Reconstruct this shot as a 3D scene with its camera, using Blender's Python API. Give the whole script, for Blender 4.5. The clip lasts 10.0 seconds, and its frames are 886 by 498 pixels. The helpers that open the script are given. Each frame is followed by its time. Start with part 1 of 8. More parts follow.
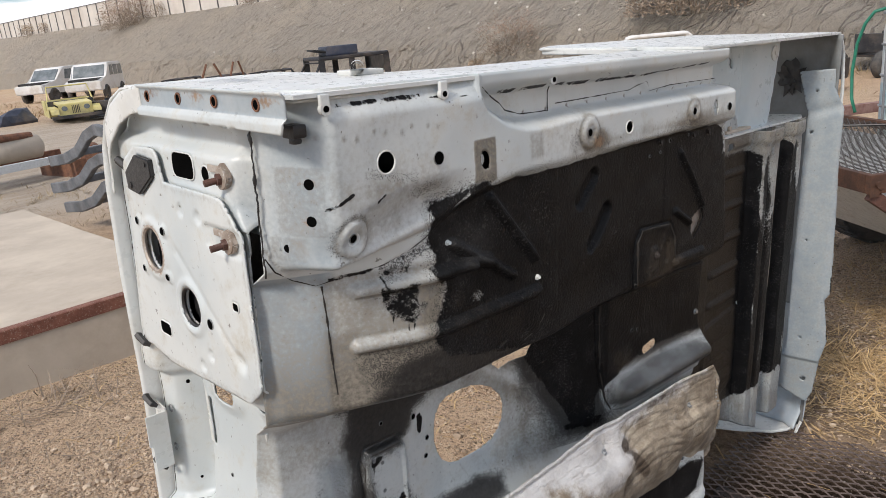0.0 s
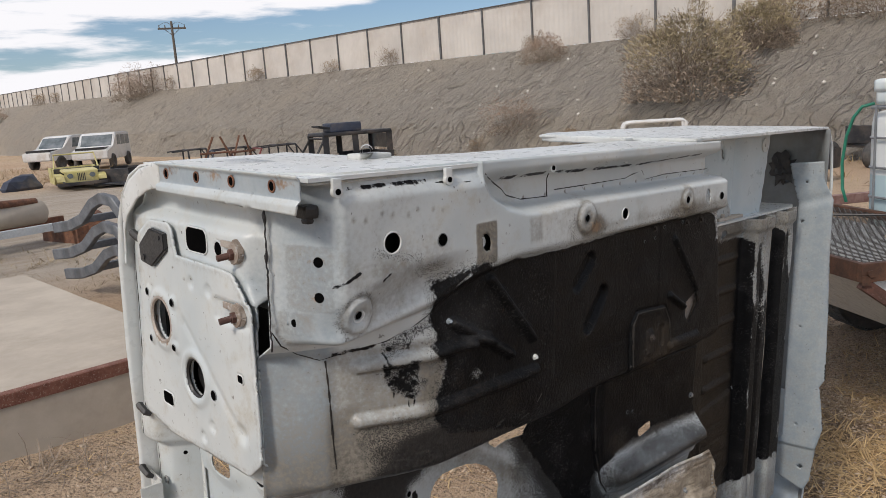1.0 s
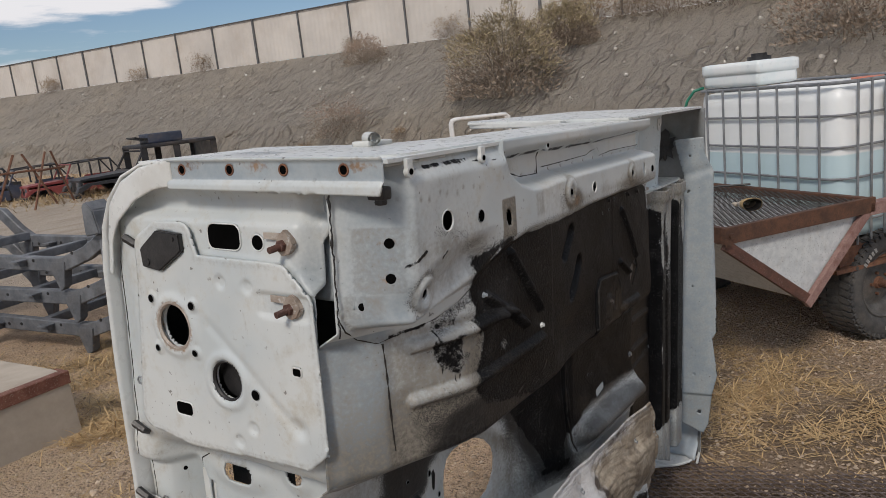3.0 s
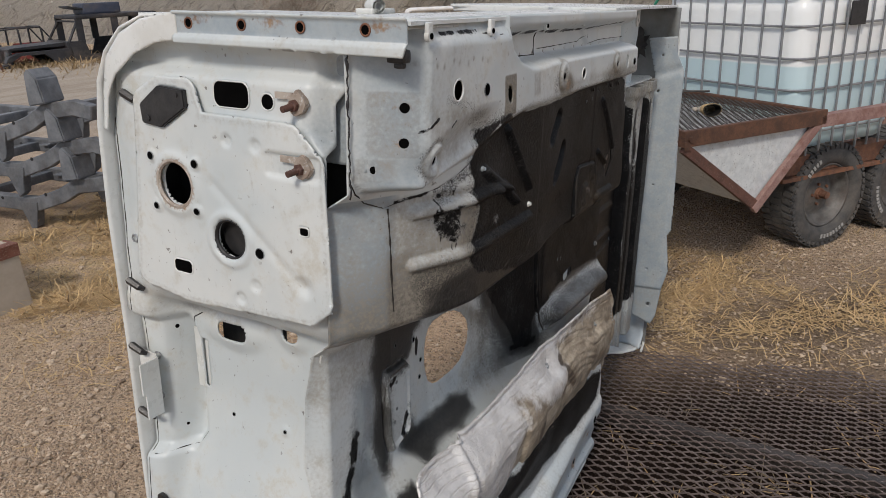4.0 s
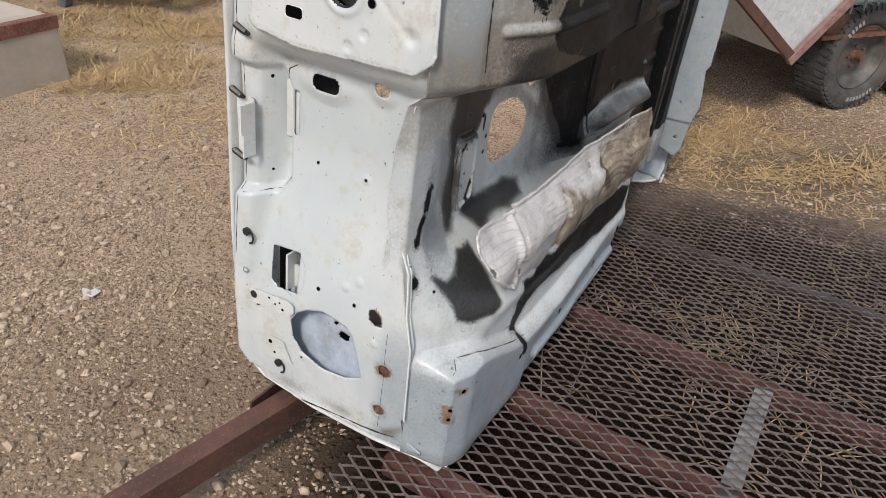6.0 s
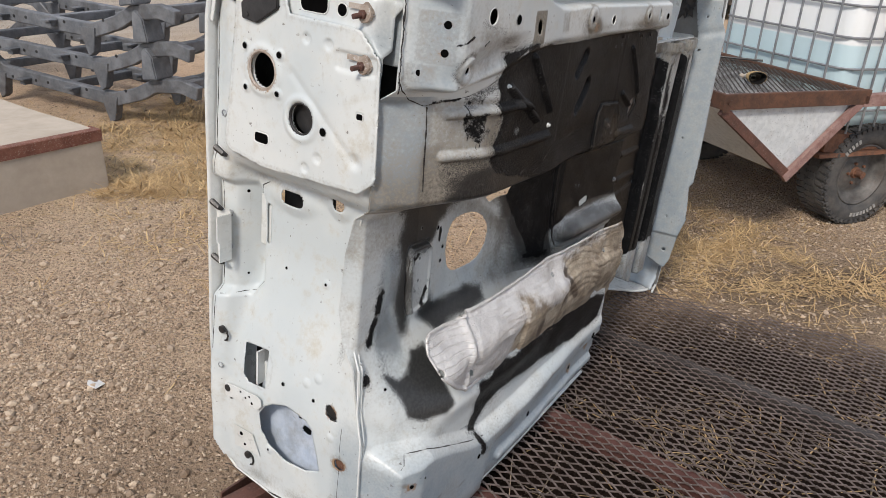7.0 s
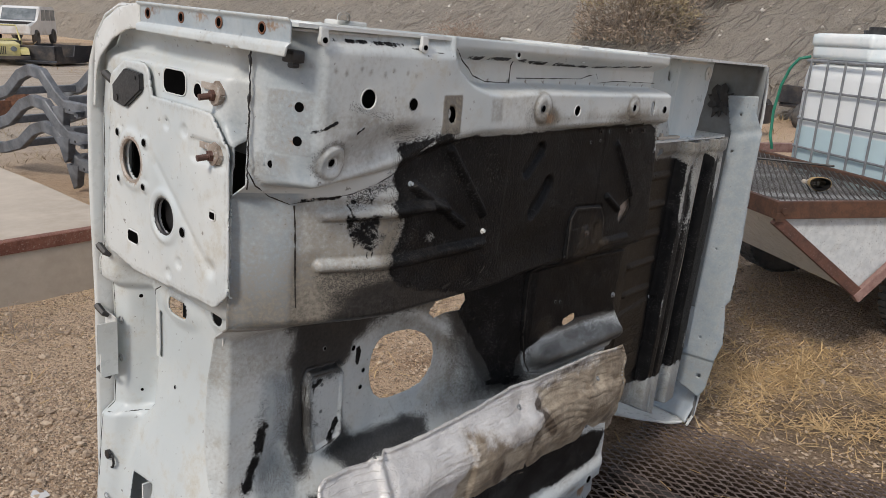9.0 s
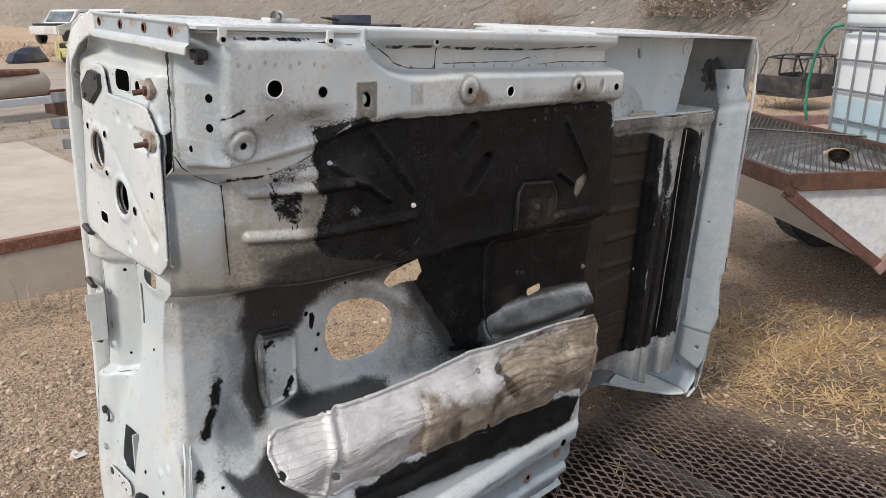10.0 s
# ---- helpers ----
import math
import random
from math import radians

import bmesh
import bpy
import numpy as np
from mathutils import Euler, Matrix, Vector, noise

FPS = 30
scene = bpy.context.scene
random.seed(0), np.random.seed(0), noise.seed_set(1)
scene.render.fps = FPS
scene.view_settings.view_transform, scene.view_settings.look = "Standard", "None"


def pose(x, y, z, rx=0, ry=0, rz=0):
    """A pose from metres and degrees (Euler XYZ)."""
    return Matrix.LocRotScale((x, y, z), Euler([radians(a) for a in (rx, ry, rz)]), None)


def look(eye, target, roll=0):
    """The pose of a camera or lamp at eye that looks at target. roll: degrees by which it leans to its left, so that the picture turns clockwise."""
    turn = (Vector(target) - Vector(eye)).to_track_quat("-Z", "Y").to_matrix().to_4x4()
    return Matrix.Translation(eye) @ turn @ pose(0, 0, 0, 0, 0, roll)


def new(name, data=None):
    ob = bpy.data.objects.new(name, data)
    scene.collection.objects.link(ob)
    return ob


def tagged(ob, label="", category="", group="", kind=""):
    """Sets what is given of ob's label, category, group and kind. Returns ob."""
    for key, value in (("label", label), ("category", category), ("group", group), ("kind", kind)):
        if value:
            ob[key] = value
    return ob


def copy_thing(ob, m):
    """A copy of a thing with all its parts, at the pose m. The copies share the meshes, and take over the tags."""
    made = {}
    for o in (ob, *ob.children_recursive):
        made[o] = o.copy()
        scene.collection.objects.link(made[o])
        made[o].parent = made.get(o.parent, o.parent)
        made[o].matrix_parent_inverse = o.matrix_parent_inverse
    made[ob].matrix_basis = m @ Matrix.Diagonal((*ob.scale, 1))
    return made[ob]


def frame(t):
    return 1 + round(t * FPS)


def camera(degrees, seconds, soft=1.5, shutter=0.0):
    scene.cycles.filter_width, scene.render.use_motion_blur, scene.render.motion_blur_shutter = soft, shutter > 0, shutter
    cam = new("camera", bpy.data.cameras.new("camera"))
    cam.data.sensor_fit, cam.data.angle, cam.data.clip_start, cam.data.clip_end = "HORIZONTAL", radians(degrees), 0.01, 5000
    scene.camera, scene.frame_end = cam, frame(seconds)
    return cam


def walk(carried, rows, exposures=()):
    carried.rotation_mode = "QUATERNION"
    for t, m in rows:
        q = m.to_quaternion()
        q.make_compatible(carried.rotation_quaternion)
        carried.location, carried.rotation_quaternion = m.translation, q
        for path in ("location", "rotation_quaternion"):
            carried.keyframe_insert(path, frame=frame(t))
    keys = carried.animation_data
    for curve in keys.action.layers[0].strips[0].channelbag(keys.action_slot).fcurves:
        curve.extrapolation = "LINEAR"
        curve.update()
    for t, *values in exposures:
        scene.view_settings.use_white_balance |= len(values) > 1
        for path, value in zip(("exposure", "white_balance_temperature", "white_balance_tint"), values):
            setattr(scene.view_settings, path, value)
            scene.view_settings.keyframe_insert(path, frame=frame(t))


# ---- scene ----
cam = camera(61.5, 10.0, soft=0.8)
# the yard is level; the tub leans a little on its trailer
LEVEL = Matrix.Rotation(radians(3.2), 4, (0.7071, 0.7071, 0.0))
PATH = [
    (0, (0.027, 0.001, 1.718), (1.346, 1.394, 1.15), -2.4),
    (0.5, (-0.081, -0.029, 1.746), (1.26, 1.375, 1.266), -0.7),
    (1, (-0.008, -0.024, 1.735), (1.353, 1.394, 1.364), -0.8),
    (1.5, (0.043, 0.032, 1.723), (1.427, 1.446, 1.431), -0.7),
    (2, (-0.032, 0.087, 1.72), (1.458, 1.381, 1.396), -1.9),
    (2.2, (-0.124, 0.134, 1.706), (1.422, 1.362, 1.385), -2.6),
    (3.3, (-0.273, 0.235, 1.716), (1.399, 1.251, 1.3), -2.6),
    (3.5, (-0.273, 0.248, 1.701), (1.406, 1.234, 1.243), -1.9),
    (4, (-0.367, 0.282, 1.678), (1.297, 1.184, 1.032), 0.8),
    (4.5, (-0.54, 0.318, 1.62), (1.073, 1.143, 0.775), 3.5),
    (5, (-0.619, 0.344, 1.558), (0.933, 1.095, 0.544), 5.9),
    (5.2, (-0.623, 0.35, 1.551), (0.908, 1.089, 0.498), 6.5),
    (6.3, (-0.64, 0.242, 1.619), (0.892, 1.075, 0.639), 7.6),
    (6.5, (-0.638, 0.175, 1.643), (0.904, 1.052, 0.719), 7.1),
    (7, (-0.638, 0.055, 1.682), (0.922, 1.03, 0.898), 6.6),
    (7.5, (-0.567, -0.035, 1.689), (0.999, 1.023, 1.034), 6.6),
    (8, (-0.423, -0.031, 1.674), (1.125, 1.098, 1.102), 7.2),
    (8.5, (-0.22, -0.016, 1.633), (1.293, 1.183, 1.112), 7.5),
    (9, (-0.133, -0.076, 1.653), (1.327, 1.17, 1.092), 6.0),
    (9.5, (-0.076, -0.197, 1.664), (1.31, 1.11, 1.055), 4.8),
    (10, (-0.014, -0.411, 1.693), (1.295, 0.971, 1.078), 3.2),
]
walk(cam, [(t, LEVEL @ look(eye, target, roll)) for t, eye, target, roll in PATH],
     [(t, stops, 6150 if t in (1.5, 2.0) else 6500, 10 if t in (1.5, 2.0) else 12) for t, stops in [(0, 0.35), (0.5, 0.2), (1.0, -0.03), (1.5, -0.33), (2.0, -0.47), (2.75, -0.35), (3.5, -0.15), (4.5, 0.0), (5.0, 0.12), (6.5, 0.3), (7.5, 0.35), (8.0, 0.35), (8.5, 0.2), (9.0, 0.05), (9.5, 0.28), (10.0, 0.38)]])


# ---- light: bright sky with broken cloud, a veiled sun behind the camera's left ----
SUN_EL, SUN_AZ = radians(42), radians(192)
world = bpy.data.worlds.new("sky")
scene.world = world
world.use_nodes = True
wn = world.node_tree.nodes
wl = world.node_tree.links
wn.clear()
w_out = wn.new("ShaderNodeOutputWorld")
w_bg = wn.new("ShaderNodeBackground")
w_sky = wn.new("ShaderNodeTexSky")
w_sky.sky_type = "NISHITA"
w_sky.sun_disc = False
w_sky.sun_elevation = SUN_EL
w_sky.sun_rotation = radians(90) - SUN_AZ
w_sky.dust_density = 0.4
w_sky.ozone_density = 3.5
w_co = wn.new("ShaderNodeTexCoord")
w_sep = wn.new("ShaderNodeSeparateXYZ")
w_map = wn.new("ShaderNodeMapping")
w_map.inputs["Scale"].default_value = (1.0, 1.0, 7.0)
w_map.inputs["Location"].default_value = (0.35, 0.1, 0.42)
w_n = wn.new("ShaderNodeTexNoise")
w_n.inputs["Scale"].default_value = 2.4
w_n.inputs["Detail"].default_value = 8.0
w_n.inputs["Roughness"].default_value = 0.58
w_ramp = wn.new("ShaderNodeMapRange")
w_ramp.inputs["From Min"].default_value = 0.46
w_ramp.inputs["From Max"].default_value = 0.56
w_ramp.interpolation_type = "SMOOTHSTEP"
w_mix = wn.new("ShaderNodeMix")
w_mix.data_type = "RGBA"
w_mix.inputs[7].default_value = (10.6, 10.6, 10.8, 1)


def w_range(lo, hi, a, b):
    n = wn.new("ShaderNodeMapRange")
    n.interpolation_type = "SMOOTHSTEP"
    for key, v in (("From Min", lo), ("From Max", hi), ("To Min", a), ("To Max", b)):
        n.inputs[key].default_value = v
    wl.new(w_sep.outputs[2], n.inputs["Value"])
    return n.outputs[0]


def w_add(a, b):
    n = wn.new("ShaderNodeMath")
    wl.new(a, n.inputs[0]), wl.new(b, n.inputs[1])
    return n.outputs[0]


# low cloud near the skyline, a clear belt above it, broken cloud overhead
wl.new(w_co.outputs["Generated"], w_sep.inputs[0])
w_bias = w_add(w_range(0.055, 0.10, 0.10, -0.09), w_range(0.135, 0.165, 0.0, 0.10))
wl.new(w_co.outputs["Generated"], w_map.inputs["Vector"])
wl.new(w_map.outputs["Vector"], w_n.inputs["Vector"])
wl.new(w_add(w_n.outputs["Fac"], w_bias), w_ramp.inputs["Value"])
wl.new(w_ramp.outputs["Result"], w_mix.inputs["Factor"])
wl.new(w_sky.outputs["Color"], w_mix.inputs[6])
wl.new(w_mix.outputs[2], w_bg.inputs["Color"])
w_bg.inputs["Strength"].default_value = 0.092
wl.new(w_bg.outputs["Background"], w_out.inputs["Surface"])

sun_data = bpy.data.lights.new("sun", "SUN")
sun_data.energy = 2.3
sun_data.angle = radians(11)
sun_data.color = (1.0, 0.925, 0.82)
sun = new("sun", sun_data)
sun.matrix_world = look(
    (20 * math.cos(SUN_AZ) * math.cos(SUN_EL), 20 * math.sin(SUN_AZ) * math.cos(SUN_EL), 20 * math.sin(SUN_EL)), (0, 0, 0))


# ---- materials ----
class Mat:
    """A node material and short ways to add nodes to it."""

    def __init__(self, name, rough=0.5, metal=0.0):
        self.m = bpy.data.materials.new(name)
        self.m.use_nodes = True
        self.nt = self.m.node_tree
        self.b = self.nt.nodes["Principled BSDF"]
        self.b.inputs["Roughness"].default_value = rough
        self.b.inputs["Metallic"].default_value = metal
        self.co = self.nt.nodes.new("ShaderNodeTexCoord")

    def link(self, a, b):
        self.nt.links.new(a, b)

    def put(self, value, socket):
        if isinstance(value, bpy.types.NodeSocket):
            self.link(value, socket)
        elif isinstance(value, (tuple, list)):
            socket.default_value = (*value, 1) if len(value) == 3 else value
        else:
            socket.default_value = value

    def noise(self, scale, detail=5, rough=0.55, stretch=None, space="Object", turn=None):
        n = self.nt.nodes.new("ShaderNodeTexNoise")
        n.inputs["Scale"].default_value, n.inputs["Detail"].default_value, n.inputs["Roughness"].default_value = scale, detail, rough
        src = self.co.outputs[space]
        if stretch:
            k = self.nt.nodes.new("ShaderNodeMapping")
            k.inputs["Scale"].default_value = stretch
            if turn:
                r = self.nt.nodes.new("ShaderNodeMapping")
                r.inputs["Rotation"].default_value = (radians(turn), 0, 0)
                self.link(src, r.inputs["Vector"])
                src = r.outputs["Vector"]
            self.link(src, k.inputs["Vector"])
            src = k.outputs["Vector"]
        self.link(src, n.inputs["Vector"])
        return n.outputs["Fac"]

    def cells(self, scale, kind="F1", out="Distance", stretch=None):
        n = self.nt.nodes.new("ShaderNodeTexVoronoi")
        n.feature = kind
        n.inputs["Scale"].default_value = scale
        src = self.co.outputs["Object"]
        if stretch:
            k = self.nt.nodes.new("ShaderNodeMapping")
            k.inputs["Scale"].default_value = stretch
            self.link(src, k.inputs["Vector"])
            src = k.outputs["Vector"]
        self.link(src, n.inputs["Vector"])
        return n.outputs[out]

    def ramp(self, value, a, b, lo=0.0, hi=1.0):
        n = self.nt.nodes.new("ShaderNodeMapRange")
        n.interpolation_type = "SMOOTHSTEP"
        for key, v in (("Value", value), ("From Min", a), ("From Max", b), ("To Min", lo), ("To Max", hi)):
            self.put(v, n.inputs[key])
        return n.outputs["Result"]

    def math(self, op, a, b=0.0, clamp=False):
        n = self.nt.nodes.new("ShaderNodeMath")
        n.operation, n.use_clamp = op, clamp
        self.put(a, n.inputs[0]), self.put(b, n.inputs[1])
        return n.outputs[0]

    def mix(self, fac, a, b):
        n = self.nt.nodes.new("ShaderNodeMix")
        n.data_type = "RGBA"
        self.put(fac, n.inputs[0]), self.put(a, n.inputs[6]), self.put(b, n.inputs[7])
        return n.outputs[2]

    def attr(self, name):
        n = self.nt.nodes.new("ShaderNodeAttribute")
        n.attribute_name = name
        return n.outputs["Fac"]

    def island(self):
        return self.nt.nodes.new("ShaderNodeNewGeometry").outputs["Random Per Island"]

    def pick(self):
        return self.nt.nodes.new("ShaderNodeObjectInfo").outputs["Random"]

    def bump(self, height, strength=0.3, distance=0.01):
        n = self.nt.nodes.new("ShaderNodeBump")
        n.inputs["Strength"].default_value, n.inputs["Distance"].default_value = strength, distance
        self.link(height, n.inputs["Height"])
        self.link(n.outputs["Normal"], self.b.inputs["Normal"])
        return self

    def done(self, color, rough=None, metal=None):
        self.put(color, self.b.inputs["Base Color"])
        if rough is not None:
            self.put(rough, self.b.inputs["Roughness"])
        if metal is not None:
            self.put(metal, self.b.inputs["Metallic"])
        return self.m


def tub_paint():
    """Old pale paint with grime, black undercoat, bare zinc and rust where the panel's marks say so."""
    k = Mat("tub_paint", 0.4)
    fine, mid, big = k.noise(140, 4), k.noise(22, 6, 0.65), k.noise(4, 5)
    speckle = k.math("SUBTRACT", k.noise(520, 2, 0.5), 0.5)
    grain = k.math("ADD", k.math("MULTIPLY", k.math("SUBTRACT", fine, 0.5), 0.9), k.math("MULTIPLY", k.math("SUBTRACT", mid, 0.5), 0.75))

    def mask(name, soft=0.12, spread=1.0):
        a = k.math("ADD", k.attr(name), k.math("MULTIPLY", grain, spread))
        return k.ramp(a, 0.5 - soft, 0.5 + soft)

    paint = k.mix(k.ramp(big, 0.35, 0.65), (0.49, 0.535, 0.545), (0.585, 0.61, 0.60))
    dust = k.ramp(mid, 0.52, 0.78, 0.0, 0.4)
    paint = k.mix(dust, paint, (0.42, 0.38, 0.30))
    paint = k.mix(k.math("MULTIPLY", k.ramp(k.noise(8, 8, 0.75), 0.54, 0.70), 0.45), paint, (0.40, 0.355, 0.26))
    paint = k.mix(k.math("MULTIPLY", k.ramp(k.noise(45, 6, 0.8, (1, 1, 0.25)), 0.60, 0.72), 0.35), paint, (0.25, 0.22, 0.17))
    zinc = k.mix(k.ramp(mid, 0.3, 0.7), (0.265, 0.315, 0.35), (0.37, 0.41, 0.43))
    c = k.mix(mask("zinc", 0.30, 0.35), paint, zinc)
    grime = k.mix(k.ramp(fine, 0.3, 0.7), (0.085, 0.073, 0.056), (0.215, 0.19, 0.15))
    c = k.mix(k.math("MULTIPLY", k.ramp(k.math("ADD", k.attr("grime"), k.math("MULTIPLY", grain, 0.7)), 0.06, 0.85), 0.92), c, grime)
    rust = k.mix(k.ramp(mid, 0.3, 0.7), (0.13, 0.065, 0.036), (0.31, 0.215, 0.135))
    c = k.mix(mask("rust", 0.2), c, rust)
    coat = mask("coat", 0.08, 0.62)
    black = k.mix(k.ramp(mid, 0.42, 0.75), (0.0038, 0.0040, 0.0046), (0.0120, 0.0120, 0.0126))
    black = k.mix(k.ramp(k.noise(5, 8, 0.72), 0.52, 0.72, 0, 0.7), black, (0.030, 0.030, 0.031))
    pitted = k.ramp(k.noise(10, 7, 0.75), 0.48, 0.60)
    pits = k.ramp(k.noise(210, 3, 0.55), 0.56, 0.64)
    glint_flecks = k.math("MULTIPLY", pits, pitted)
    # glints on the coat's pits, painted in as paler flecks
    black = k.mix(k.math("MULTIPLY", glint_flecks, 0.55), black, (0.10, 0.098, 0.094))
    c = k.mix(k.ramp(k.math("ADD", k.attr("soot"), k.math("ADD", k.math("MULTIPLY", grain, 0.5), k.math("MULTIPLY", k.math("MULTIPLY", speckle, 1.3), k.ramp(k.attr("soot"), 0.02, 0.3)))), 0.12, 0.66, 0.0, 0.97), c, k.mix(k.ramp(fine, 0.35, 0.65), (0.0075, 0.0080, 0.0088), (0.024, 0.0238, 0.0235)))
    speck = k.ramp(k.math("ADD", k.attr("spray"), k.math("MULTIPLY", k.math("MULTIPLY", speckle, 3.4), k.ramp(k.attr("spray"), 0.05, 0.35))), 0.54, 0.64)
    c = k.mix(k.math("MULTIPLY", speck, 0.9), c, (0.018, 0.017, 0.016))
    c = k.mix(coat, c, black)
    dirt = k.ramp(k.math("ADD", k.attr("dust"), k.math("ADD", k.math("MULTIPLY", grain, 0.8), k.math("MULTIPLY", speckle, 0.9))), 0.30, 0.75)
    c = k.mix(k.math("MULTIPLY", dirt, k.math("MULTIPLY", k.ramp(k.attr("dust"), 0.04, 0.25), 0.6)), c, (0.060, 0.047, 0.034))
    chips = k.math("MULTIPLY", k.ramp(fine, 0.70, 0.74), k.ramp(big, 0.45, 0.6))
    c = k.mix(k.math("MULTIPLY", chips, 0.6), c, (0.10, 0.085, 0.07))
    specks = k.math("MULTIPLY", k.ramp(k.noise(75, 2, 0.5), 0.70, 0.73), k.ramp(k.noise(6, 5, 0.7), 0.44, 0.58))
    c = k.mix(k.math("MULTIPLY", specks, 0.7), c, (0.055, 0.042, 0.032))
    peel = k.noise(260, 3, 0.55)
    h = k.math("ADD", k.math("MULTIPLY", k.math("ADD", fine, k.math("MULTIPLY", peel, 0.8)), k.math("ADD", k.math("MULTIPLY", coat, 0.34), k.math("MULTIPLY", k.attr("grime"), 0.25))), k.math("ADD", k.math("MULTIPLY", k.math("MULTIPLY", glint_flecks, coat), 0.8), k.math("MULTIPLY", big, 0.25)))
    k.bump(h, 0.9, 0.005)
    k.put(k.ramp(coat, 0, 1, 0.5, 0.17), k.b.inputs["Specular IOR Level"])
    return k.done(c, k.ramp(coat, 0, 1, 0.38, 0.46))


def plain(name, a, b, rough=0.5, metal=0.0, scale=20, bump=0.2, dirt=None, dirt_amount=0.5):
    k = Mat(name, rough, metal)
    n, f = k.noise(scale, 6, 0.6), k.noise(scale * 7, 4)
    c = k.mix(k.ramp(n, 0.3, 0.7), a, b)
    if dirt:
        c = k.mix(k.math("MULTIPLY", k.ramp(k.noise(scale * 0.35, 7, 0.7), 0.45, 0.7), dirt_amount), c, dirt)
    k.bump(k.math("ADD", n, k.math("MULTIPLY", f, 0.5)), bump, 0.004)
    return k.done(c, k.ramp(f, 0.2, 0.8, max(0.05, rough - 0.12), min(1, rough + 0.12)))


def earth():
    """Bare stony yard: pale compacted dirt with grit, moist brown patches, straw-coloured litter and the deck's shade
    painted near black.
    """
    k = Mat("earth", 0.95)
    big, mid, fine = k.noise(0.25, 6, 0.6), k.noise(2.2, 7, 0.65), k.noise(60, 5, 0.7)
    c = k.mix(k.ramp(big, 0.38, 0.62), (0.545, 0.385, 0.255), (0.60, 0.455, 0.32))
    c = k.mix(k.ramp(mid, 0.54, 0.74, 0, 0.9), c, (0.25, 0.155, 0.092))
    c = k.mix(k.ramp(k.noise(11, 7, 0.75), 0.52, 0.68, 0, 0.5), c, (0.19, 0.12, 0.076))
    # shade under the deck and moist patches, both mixed into the colour
    c = k.mix(k.math("MULTIPLY", k.attr("shade_damp"), k.ramp(mid, 0.15, 0.5)), c, (0.022, 0.014, 0.010))
    straw = k.math("MULTIPLY", k.attr("straw"), k.ramp(k.noise(7, 7, 0.75), 0.42, 0.6))
    c = k.mix(straw, c, (0.56, 0.42, 0.235))
    c = k.mix(k.attr("pale"), c, k.mix(k.ramp(k.noise(1.2, 7, 0.7, (0.4, 1.6, 1)), 0.4, 0.65), (0.50, 0.445, 0.375), (0.38, 0.325, 0.265)))
    c = k.mix(k.ramp(fine, 0.46, 0.72, 0, 0.5), c, (0.18, 0.132, 0.094))
    crumb = k.noise(190, 5, 0.75)
    c = k.mix(k.ramp(crumb, 0.54, 0.65, 0, 0.6), c, (0.095, 0.066, 0.045))
    c = k.mix(k.ramp(crumb, 0.45, 0.34, 0, 0.65), c, (0.62, 0.485, 0.355))
    grit = k.cells(42)
    c = k.mix(k.ramp(grit, 0.05, 0.26, 0.45, 0), c, (0.50, 0.43, 0.35))
    c = k.mix(k.math("MULTIPLY", k.attr("shade_damp"), k.ramp(mid, 0.3, 0.6, 0.98, 0.88)), c, (0.020, 0.013, 0.010))
    k.bump(k.math("ADD", k.math("MULTIPLY", fine, 0.6), k.math("ADD", k.math("ADD", k.ramp(grit, 0, 0.5, 1.0, 0), k.math("MULTIPLY", crumb, -0.5)), mid)), 1.0, 0.022)
    k.put(k.ramp(k.attr("shade_damp"), 0.1, 0.8, 0.35, 0.06), k.b.inputs["Specular IOR Level"])
    return k.done(c, 0.95)


